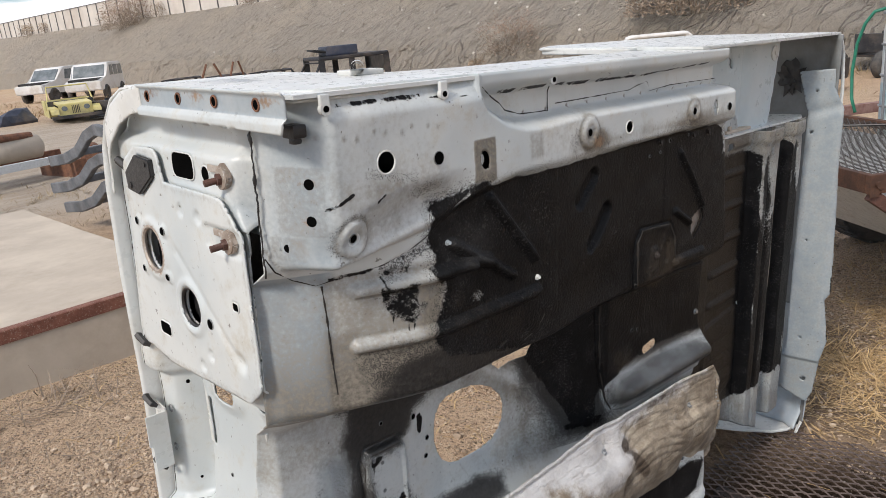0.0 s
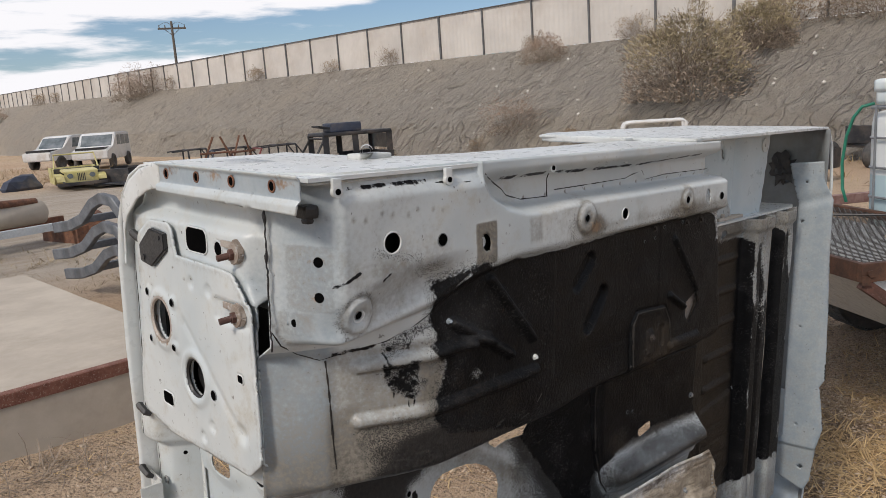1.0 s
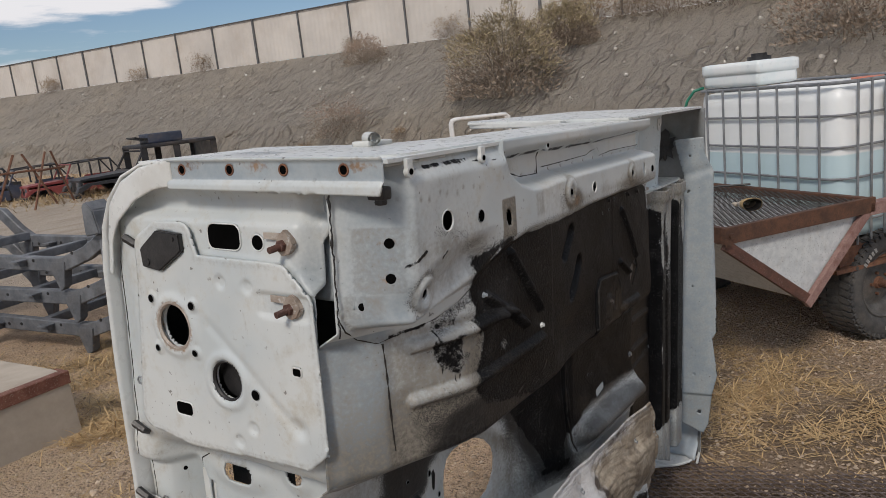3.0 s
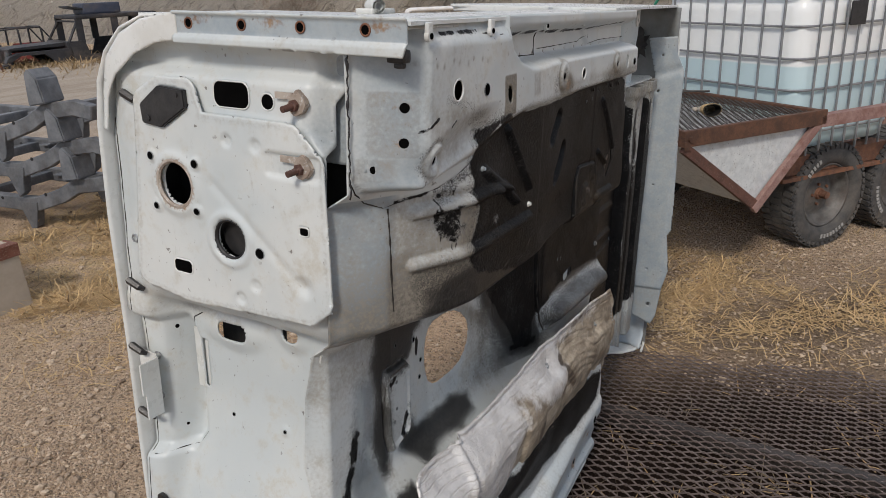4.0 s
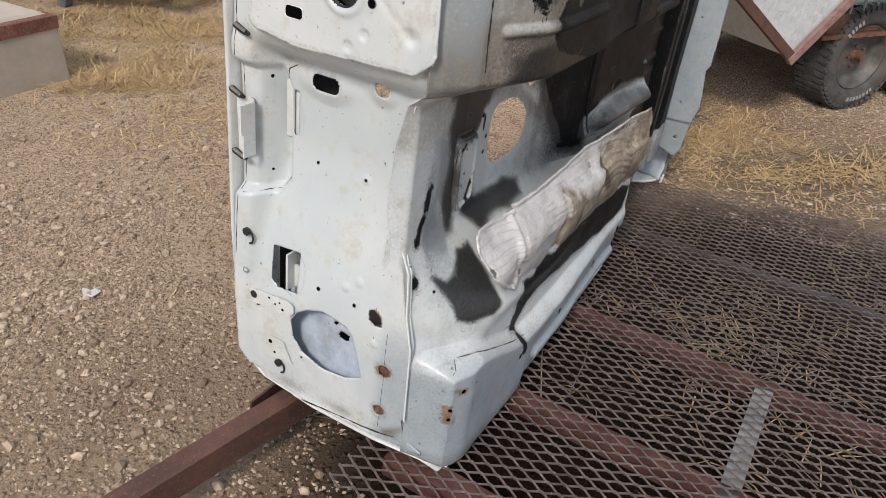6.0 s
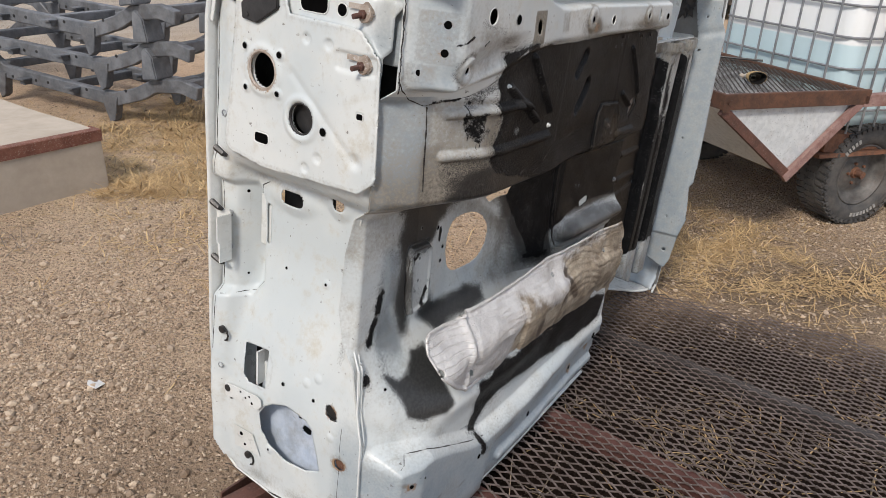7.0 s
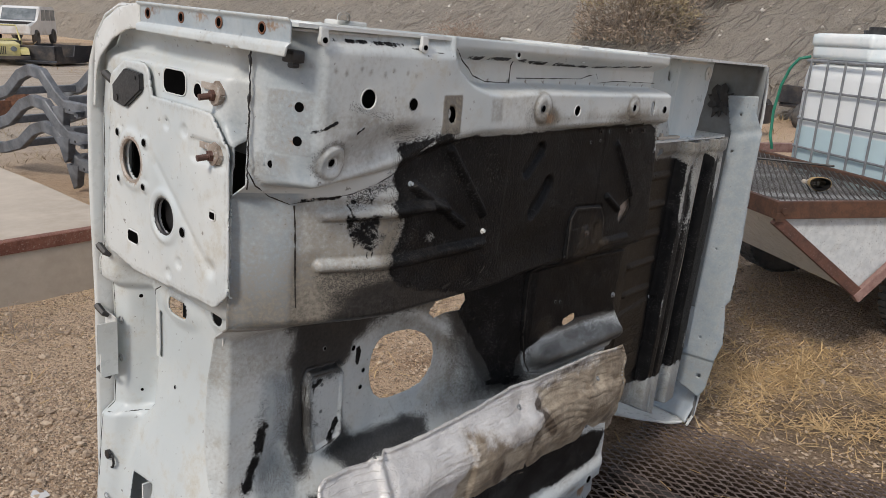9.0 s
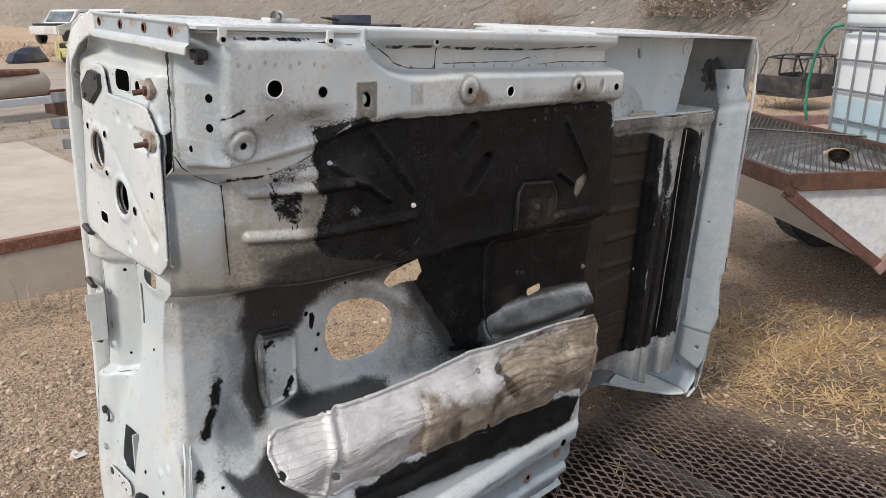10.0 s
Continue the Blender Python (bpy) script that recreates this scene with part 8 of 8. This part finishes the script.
def open_car(m, paint, label, hood=True, cage=True, screen=True, top=False, wheels=True, tail=True):
    """A stripped open off-road car: tub with door cut-outs, fenders, bonnet, screen frame and roll cage; it faces +x."""
    t = empty("wrecked_car", m, label, "car", "row of wrecked cars")
    tub = [(-1.55, 0.50), (0.35, 0.50), (0.42, 1.10), (0.10, 1.10), (0.02, 0.72), (-0.52, 0.72), (-0.62, 1.10), (-1.60, 1.10)]
    for y in (-0.72, 0.69):
        part("body_side", prism(tub, y, y + 0.03, "y"), paint, t)
    part("body_floor", boxes(((-1.55, -0.69, 0.48), (0.40, 0.69, 0.54))), M_CARBLACK, t)
    part("tailgate", boxes(((-1.60, -0.70, 0.55), (-1.56, 0.70, 1.08)), bevel=0.01), paint, t)
    part("dashboard", boxes(((0.32, -0.70, 0.60), (0.46, 0.70, 1.10)), bevel=0.02), M_CARBLACK, t)
    if hood:
        part("bonnet", prism([(0.44, 1.08), (1.55, 1.02), (1.58, 0.96), (0.44, 0.98)], -0.52, 0.52, "y", 0.012), paint, t)
        part("grille", boxes(((1.52, -0.50, 0.58), (1.58, 0.50, 1.0)), bevel=0.015), paint, t)
        for y in (-0.33, 0.33):
            part("headlight", disc(bmesh.new(), (1.578, y, 0.85), (1, 0, 0), 0.09, 0.02, 16), M_GLASS, t)
        # dark grille slots painted on as raised black strips
        for y in (-0.10, -0.05, 0.0, 0.05, 0.10):
            part("grille_slot", boxes(((1.578, y - 0.012, 0.66), (1.584, y + 0.012, 0.94))), M_BLACK, t)
        for s in (-1, 1):
            part("fender", prism([(0.44, 0.92), (1.45, 0.90), (1.66, 0.80), (1.72, 0.66), (1.64, 0.66), (1.40, 0.84), (0.95, 0.84), (0.72, 0.55), (0.44, 0.55)], s * 0.74, s * 0.50, "y", 0.01), paint, t)
        part("bumper", boxes(((1.66, -0.75, 0.50), (1.78, 0.75, 0.62)), bevel=0.02), M_CARBLACK, t)
    if screen:
        bm = bmesh.new()
        tube(bm, [(0.42, -0.68, 1.08), (0.16, -0.62, 1.62), (0.16, 0.62, 1.62), (0.42, 0.68, 1.08)], 0.03, 8)
        part("screen_frame", bm, paint, t)
    if cage:
        for x in (-0.45, -1.15):
            part("roll_hoop", tube(bmesh.new(), [(x, -0.62, 1.05), (x, -0.60, 1.60), (x, -0.50, 1.70), (x, 0.50, 1.70), (x, 0.60, 1.60), (x, 0.62, 1.05)], 0.032, 8), M_CARBLACK, t)
        for y in (-0.55, 0.55):
            part("cage_bar", tube(bmesh.new(), [(0.16, y, 1.64), (-0.45, y, 1.68), (-1.15, y, 1.68), (-1.5, y, 1.1)], 0.028, 8), M_CARBLACK, t)
    if top:
        part("hard_top", boxes(((-1.58, -0.71, 1.68), (0.20, 0.71, 1.80)), bevel=0.04), M_CARBLACK, t)
        for x in (-1.52, -0.62, 0.14):
            for y in (-0.68, 0.64):
                part("pillar", boxes(((x - 0.075, y, 1.05), (x + 0.075, y + 0.05, 1.74)), bevel=0.02), M_CARBLACK, t)
        part("rear_glass", boxes(((-1.54, -0.58, 1.18), (-1.52, 0.58, 1.66))), M_GLASS, t)
    if wheels:
        for x, y in ((1.12, -0.66), (1.12, 0.66), (-1.05, -0.70), (-1.05, 0.70)):
            small_wheel(t, x, y)
    return t


def az_pose(az, r, turn):
    return pose(r * math.cos(radians(az)) - 0.2, r * math.sin(radians(az)), GROUND, 0, 0, turn)


def sat(az, r, turn, size=0.92, tall=0.88):
    """A body without axles, sitting on its floor."""
    return az_pose(az, r, turn) @ pose(0, 0, -0.5 * tall * size) @ Matrix.Diagonal((size, size, tall * size, 1))


hard = open_car(sat(54.6, 25.0, 162, 1.3, 0.76), M_CARBLACK, "black hardtop off-road car stripped of its glass", top=True, cage=False, wheels=False)
bin_t = empty("roof_bin", sat(54.6, 25.0, 162, 1.3, 0.76) @ pose(-0.3, 0.2, 1.80), "black plastic bin lying on a car roof", "bin")
part("bin", boxes(((-0.55, -0.35, 0.0), (0.25, 0.35, 0.30)), bevel=0.05), M_CARBLUE, bin_t)
part("lid", prism([(0.2, 0.10), (0.55, 0.20), (0.55, 0.25), (0.2, 0.16)], -0.3, 0.3, "y", 0.01), M_BLACK, bin_t)
open_car(sat(59.2, 26.5, 165), M_CARRED, "faded red open off-road car with a roll cage", wheels=False)
open_car(sat(62.4, 27.2, 160), M_CARBLUE, "dark blue open off-road car with a bent roll cage", wheels=False)
open_car(sat(65.4, 29.0, 165), M_CARBLACK, "black stripped off-road tub with a roll cage", hood=False, screen=False, wheels=False)
open_car(sat(69.2, 27.5, 215, 1.0) @ pose(0, 0, 0.08), M_CARBLACK, "black stripped off-road tub without its cage", hood=False, screen=False, cage=False, wheels=False)
open_car(sat(71.9, 28.6, 258, 1.0) @ pose(0, 0, 0.2), M_CARYELLOW, "pale yellow off-road car front facing the yard", cage=False, wheels=False)
open_car(az_pose(21.0, 14.6, 170) @ Matrix.Diagonal((0.62, 0.62, 0.56, 1)), M_CARBLACK, "black off-road body half with a screen hoop", hood=False, wheels=False)
part_bed = open_car(az_pose(15.5, 18.5, 160) @ Matrix.Diagonal((0.8, 0.8, 0.75, 1)), M_CARBLACK, "black stripped off-road tub beside the bank", hood=False, screen=False, cage=False)


def wagon(m, label):
    """A tall white station wagon with its windows and a missing bonnet."""
    t = empty("white_wagon", m, label, "car", "white wagons")
    side = [(-2.3, 0.45), (1.0, 0.45), (2.3, 0.50), (2.35, 0.95), (1.15, 1.10), (0.55, 1.72), (0.3, 1.80), (-2.15, 1.82), (-2.3, 1.2)]
    part("body", prism(side, -0.88, 0.88, "y", 0.05), M_CARWHITE, t)
    for s in (-1, 1):
        for a, b, c, d in ((-2.05, -1.25, 1.15, 1.66), (-1.15, -0.35, 1.15, 1.66), (-0.25, 0.45, 1.15, 1.66)):
            part("window", prism([(a, c), (b, c), (b - (0.15 if b > 0.3 else 0), d), (a, d)], s * 0.875, s * 0.89, "y"), M_GLASS if s > 0 else M_BLACK, t)
    part("windscreen", prism([(1.10, 1.14), (0.60, 1.68), (0.62, 1.70), (1.13, 1.16)], -0.75, 0.75, "y"), M_GLASS, t)
    part("engine_bay", boxes(((1.25, -0.7, 0.9), (2.2, 0.7, 1.09))), M_BLACK, t)
    for x in (-1.5, 1.5):
        for y in (-0.84, 0.84):
            small_wheel(t, x, y, 0.37)
    return t


wagon(az_pose(70.2, 44.0, 235), "white wagon with open windows and no bonnet")
wagon(az_pose(72.6, 48.0, 215), "white wagon parked among dry weeds")

# crumpled fender and scrap near the yellow car
bm = bmesh.new()
bmesh.ops.create_icosphere(bm, subdivisions=2, radius=0.5)
for v in bm.verts:
    v.co = Vector((v.co.x * 1.5, v.co.y * 0.8, max(v.co.z, -0.2) * 0.9)) * (1 + 0.35 * noise.noise(v.co * 3))
ob = part("scrap_panel", bm, M_CARBLUE, None)
ob.matrix_world = az_pose(75.2, 30.0, 20) @ pose(0, 0, 0.1)
tagged(ob, "crumpled dark blue body panel on the dirt", "scrap")

# stripped axle and frame heap behind the slab
heap = empty("stripped_chassis", pose(3.35, 13.2, GROUND, 0, 0, 12), "stripped chassis with a pale tank and a black roll hoop", "car chassis")
part("frame_rail", boxes(((-2.4, -0.5, 0.30), (0.9, -0.42, 0.42)), bevel=0.01), M_SHEET, heap, "dusty white rail")
part("frame_rail", boxes(((-2.4, 0.42, 0.30), (0.9, 0.50, 0.42)), bevel=0.01), M_DARKRUST, heap)
part("tank", tube(bmesh.new(), [(-0.9, 0.05, 0.58), (-0.85, 0.05, 0.58), (0.35, 0.05, 0.58), (0.40, 0.05, 0.58)], [0.12, 0.19, 0.19, 0.12], 18), M_CONCRETE, heap, "pale rusty cylindrical tank", True)
part("axle_tube", tube(bmesh.new(), [(-1.9, -0.2, 0.72), (-0.6, -0.1, 0.80), (0.25, 0.0, 0.76)], 0.06, 10), M_DARKRUST, heap)
part("seat_box", boxes(((-1.2, 0.3, 0.72), (-0.45, 0.8, 1.10)), bevel=0.04), M_BLACK, heap, "black box seat")
part("roll_hoop", tube(bmesh.new(), [(-1.12, 0.7, 1.05), (-1.10, 0.7, 1.58), (-1.04, 0.7, 1.64), (-0.62, 0.7, 1.64), (-0.56, 0.7, 1.58), (-0.52, 0.7, 1.05)], 0.03, 8), M_CARBLACK, heap)
part("hub", tube(bmesh.new(), [(0.80, -0.6, 0.36), (0.95, -0.45, 0.38)], 0.16, 14), M_DARKRUST, heap)
for x in (-2.2, 0.7):
    part("block", boxes(((x - 0.15, -0.55, 0.0), (x + 0.15, 0.55, 0.30)), bevel=0.01), M_DARKRUST, heap)

# white pipe frame standing by the bank
PIPE_TOP = 1.02
rack = empty("pipe_frame", pose(17.2, 10.9, 0.02, 0, 0, -52), "bent white pipe frame standing at the bank's foot", "frame")
for k, y in enumerate((0.0, 0.45)):
    part("pipe_hoop", tube(bmesh.new(), [(0, y, 0), (0, y, PIPE_TOP - 0.12), (0.04, y, PIPE_TOP - 0.03), (0.14, y, PIPE_TOP), (1.5, y, PIPE_TOP), (1.58, y, PIPE_TOP - 0.06), (1.6, y, 0)], 0.045, 10), M_CARWHITE, rack)
part("pipe_brace", tube(bmesh.new(), [(0.0, 0, 0.5), (0.0, 0.45, 0.5)], 0.03, 8), M_CARWHITE, rack)

# trestles in the grass
for az, r, q in ((60.4, 22.0, 20), (62.2, 22.4, -15)):
    t = empty("steel_trestle", az_pose(az, r, q), "thin rusty steel trestle in dry grass", "trestle", "trestles")
    for s in (-1, 1):
        part("leg", tube(bmesh.new(), [(s * 0.75, 0.1, 0), (s * 0.1, 0, 1.45)], 0.03, 6), M_DARKRUST, t)
    part("top_bar", tube(bmesh.new(), [(-0.5, 0, 1.0), (0.5, 0, 1.0)], 0.03, 6), M_DARKRUST, t)


# ---- loose ground cover ----
def scatter(name, n, spot, base_v, base_f, scale, material, label, category, seed, flat=0.6, sink=0.25):
    """Many small pieces joined as one object: stones or clods strewn where spot() puts them."""
    rng = np.random.default_rng(seed)
    xy = spot(rng, n)
    n = len(xy)
    s = scale(rng, n)
    z = ground_height(xy[:, 0], xy[:, 1])
    ang = rng.uniform(0, 2 * np.pi, n)
    jit = 1 + rng.uniform(-0.32, 0.32, (n, len(base_v), 3))
    v = base_v[None] * jit * s[:, None, None] * np.array([1.0, 0.75, flat])
    c, d = np.cos(ang)[:, None], np.sin(ang)[:, None]
    v = np.stack([v[..., 0] * c - v[..., 1] * d, v[..., 0] * d + v[..., 1] * c, v[..., 2]], -1)
    v += np.stack([xy[:, 0], xy[:, 1], z + s * flat * (1 - 2 * sink)], -1)[:, None]
    f = (base_f[None] + (np.arange(n) * len(base_v))[:, None, None]).reshape(-1, base_f.shape[1])
    ob = mesh_part(name, v.reshape(-1, 3).tolist(), f.tolist(), material, None)
    return tagged(ob, label, category, kind="stuff")


ico = bmesh.new()
bmesh.ops.create_icosphere(ico, subdivisions=1, radius=1.0)
ICO_V = np.array([v.co[:] for v in ico.verts])
ICO_F = np.array([[v.index for v in f.verts] for f in ico.faces])
ico.free()
k = Mat("gravel", 0.9)
M_STONE = k.done(k.mix(k.ramp(k.noise(30, 4), 0.3, 0.7, 0, 0.5), k.mix(k.ramp(k.island(), 0.0, 1.0), (0.20, 0.138, 0.092), (0.58, 0.46, 0.34)), (0.26, 0.21, 0.16)), 0.9)


def yard_spot(rng, n):
    """Stones thick beside the tub, thinner further out, none under the slab."""
    a = np.stack([rng.normal(0.7, 1.3, n), rng.normal(2.5, 1.0, n)], -1)
    b = np.stack([rng.uniform(-1.5, 9, n // 2), rng.uniform(-3, 7, n // 2)], -1)
    xy = np.concatenate([a, b])
    keep = ~((xy[:, 0] < 2.12) & (xy[:, 1] > 4.42)) & ~((xy[:, 0] > 0.55) & (xy[:, 0] < 2.8) & (xy[:, 1] < 1.25)) & (xy[:, 1] > -3.5) & (np.hypot(xy[:, 0] + 0.3, xy[:, 1]) > 0.5)
    patch = 0.55 + 0.45 * wob(xy[:, 0], xy[:, 1], 2.6, 1.0) + 0.25 * wob(xy[:, 0], xy[:, 1], 7.0, 4.0)
    return xy[keep & (rng.random(len(xy)) < np.clip(patch, 0.12, 1))]


OCT_V = np.array([[1, 0, 0], [-1, 0, 0], [0, 1, 0], [0, -1, 0], [0, 0, 1], [0, 0, -1]], float)
OCT_F = np.array([[0, 2, 4], [2, 1, 4], [1, 3, 4], [3, 0, 4], [2, 0, 5], [1, 2, 5], [3, 1, 5], [0, 3, 5]])
scatter("gravel", 85000, yard_spot, OCT_V, OCT_F, lambda r, n: 0.0036 + 0.0075 * r.random(n) ** 2.4, M_STONE, "fine grey and tan gravel strewn over the dirt", "gravel", 4)
scatter("pebbles", 5200, yard_spot, ICO_V, ICO_F, lambda r, n: 0.007 + 0.017 * r.random(n) ** 3.5, M_STONE, "rounded tan pebbles on the dirt", "pebbles", 5)


def side_spot(rng, n):
    """Stones on the worn ground beside the utility trailer."""
    a = np.stack([rng.normal(4.6, 1.5, n), rng.normal(0.9, 0.9, n)], -1)
    b = np.stack([rng.uniform(1.5, 8, n // 2), rng.uniform(-3, 4, n // 2)], -1)
    xy = np.concatenate([a, b])
    xy = xy[~((xy[:, 0] < 2.8) & (xy[:, 1] < 1.3))]
    patch = 0.5 + 0.5 * wob(xy[:, 0], xy[:, 1], 3.6, 2.0)
    return xy[rng.random(len(xy)) < np.clip(patch, 0.1, 1)]


scatter("trodden_gravel", 26000, side_spot, OCT_V, OCT_F, lambda r, n: 0.004 + 0.010 * r.random(n) ** 2.5, M_STONE, "small stones trodden into the brown dirt", "gravel", 14)


def bank_stones(n, seed):
    """Pale stones lying in the face of the bank."""
    rng = np.random.default_rng(seed)
    y, s = rng.uniform(-4, 42, n), rng.uniform(0.06, 0.93, n)
    base = np.array([on_bank(a, b) for a, b in zip(y, s)])
    size = 0.02 + 0.055 * rng.random(n) ** 4
    v = ICO_V[None] * (1 + rng.uniform(-0.3, 0.3, (n, len(ICO_V), 3))) * size[:, None, None] + base[:, None] + np.array([-0.02, 0, 0.02])
    f = (ICO_F[None] + (np.arange(n) * len(ICO_V))[:, None, None]).reshape(-1, 3)
    ob = mesh_part("bank_stones", v.reshape(-1, 3).tolist(), f.tolist(), M_PALESTONE, None)
    return tagged(ob, "pale stones scattered on the earth bank", "stones", kind="stuff")


M_PALESTONE = leaf_mat("pale_stones", (0.36, 0.32, 0.27), (0.66, 0.62, 0.56))
bank_stones(650, 21)


def straw(name, n, spot, length, rise, material, label, seed):
    """Dry blades: thin bent strips, lying or standing."""
    rng = np.random.default_rng(seed)
    xy = spot(rng, n)
    n = len(xy)
    z = ground_height(xy[:, 0], xy[:, 1])
    a = rng.uniform(0, 2 * np.pi, n)
    l = length * (0.4 + 0.9 * rng.random(n))
    up = np.clip(rise + rng.normal(0, 0.22, n), 0.01, 1.2) * l
    w = 0.0016 + 0.0014 * rng.random(n)
    far = np.clip(np.hypot(xy[:, 0], xy[:, 1]) / 5, 1, 4)
    w = w * far
    d = np.stack([np.cos(a), np.sin(a)], -1)
    s = np.stack([-d[:, 1], d[:, 0]], -1) * w[:, None]
    p0 = np.concatenate([xy, (z + 0.002)[:, None]], -1)
    bend = rng.normal(0, 0.15, n)[:, None] * s / w[:, None]
    p1 = np.concatenate([xy + d * l[:, None] * 0.5 + bend * l[:, None], (z + 0.004 + up * 0.7)[:, None]], -1)
    p2 = np.concatenate([xy + d * l[:, None] + bend * l[:, None] * 1.2, (z + 0.004 + up)[:, None]], -1)
    s3 = np.concatenate([s, np.zeros((n, 1))], -1)
    v = np.stack([p0 - s3, p0 + s3, p1 - s3, p1 + s3, p2], 1).reshape(-1, 3)
    i = np.arange(n)[:, None] * 5
    quads = (i + np.array([0, 1, 3, 2])).tolist()
    tris = (i + np.array([2, 3, 4])).tolist()
    ob = mesh_part(name, v.tolist(), quads + tris, material, None)
    return tagged(ob, label, "dry grass", kind="stuff")


M_STRAW = leaf_mat("straw_blades", (0.35, 0.23, 0.11), (0.67, 0.48, 0.25))
M_HAY = leaf_mat("grey_straw_blades", (0.19, 0.15, 0.10), (0.40, 0.31, 0.19))


def blobs(rng, n, spots):
    out = []
    total = sum(s[4] for s in spots)
    for x, y, sx, sy, wt in spots:
        m = int(n * wt / total)
        out.append(np.stack([rng.normal(x, sx, m), rng.normal(y, sy, m)], -1))
    xy = np.concatenate(out)
    patch = 0.42 + 0.85 * wob(xy[:, 0], xy[:, 1], 4.3, 5.0) + 0.45 * wob(xy[:, 0], xy[:, 1], 11.0, 2.0)
    return xy[~((xy[:, 0] < 2.13) & (xy[:, 1] > 4.40) & (xy[:, 1] < 8.5)) & (rng.random(len(xy)) < np.clip(patch, 0.06, 1))]


straw("straw_litter", 40000, lambda r, n: blobs(r, n, ((3.75, 0.82, 0.30, 0.17, 1.7), (4.05, 0.55, 0.26, 0.20, 0.8), (4.05, 1.25, 0.30, 0.12, 0.7), (5.3, 1.5, 0.8, 0.6, 0.7), (3.1, 0.35, 0.4, 0.4, 0.15), (3.9, 0.1, 0.35, 0.25, 0.5), (2.5, 4.35, 0.35, 0.30, 2.4), (3.1, 5.0, 0.6, 0.45, 4.2), (3.8, 5.7, 0.7, 0.4, 2.6), (2.4, 3.4, 0.6, 0.6, 1.0), (1.9, 0.4, 0.35, 0.3, 0.12), (1.35, 0.4, 0.25, 0.3, 0.08), (2.2, 4.2, 0.2, 0.2, 0.8))), 0.12, 0.05, M_STRAW, "trampled straw lying on the dirt", 6)
straw("dry_grass", 9000, lambda r, n: blobs(r, n, ((2.6, 4.5, 0.22, 0.6, 1.6), (2.5, 5.6, 0.5, 0.35, 1.6), (3.9, 5.6, 0.7, 0.4, 1.3), (1.6, 9.3, 1.4, 0.5, 2), (3.0, 11.5, 1.2, 0.7, 2), (1.9, 0.35, 0.25, 0.15, 0.12), (2.3, -0.3, 0.2, 0.2, 0.15))), 0.10, 0.30, M_HAY, "tufts of dry straw-coloured grass", 7)
M_FARSTRAW = leaf_mat("far_straw", (0.27, 0.185, 0.095), (0.44, 0.325, 0.18))
straw("far_grass", 30000, lambda r, n: blobs(r, n, ((12.4, 21.5, 1.3, 2.4, 3), (15.0, 18.8, 1.2, 1.5, 2), (17.6, 24, 1.0, 6, 3), (18.2, 9, 0.7, 6, 2), (10.4, 34, 3, 2, 2), (14.2, 7.2, 0.8, 1.2, 0.8), (8.0, 43, 2.5, 4, 2))), 0.24, 0.45, M_FARSTRAW, "band of dry grass before the wrecks", 8)
straw("twig_litter", 900, lambda r, n: blobs(r, n, ((1.35, 4.15, 0.35, 0.13, 1), (0.5, 3.9, 0.5, 0.2, 0.6), (1.7, 0.4, 0.5, 0.5, 0.8))), 0.22, 0.12, M_TWIG, "broken twigs beside the slab", 9)
scrap = part("paper_scrap", prism([(-0.03, -0.02), (0.02, -0.03), (0.035, 0.0), (0.01, 0.035), (-0.02, 0.02)], 0.0, 0.002, "z"), M_CARWHITE, None)
scrap.matrix_world = pose(0.72, 2.43, float(ground_height(np.array(0.72), np.array(2.43))) + 0.012, 12, 8, 30)
tagged(scrap, "white torn paper scrap on the gravel", "litter")
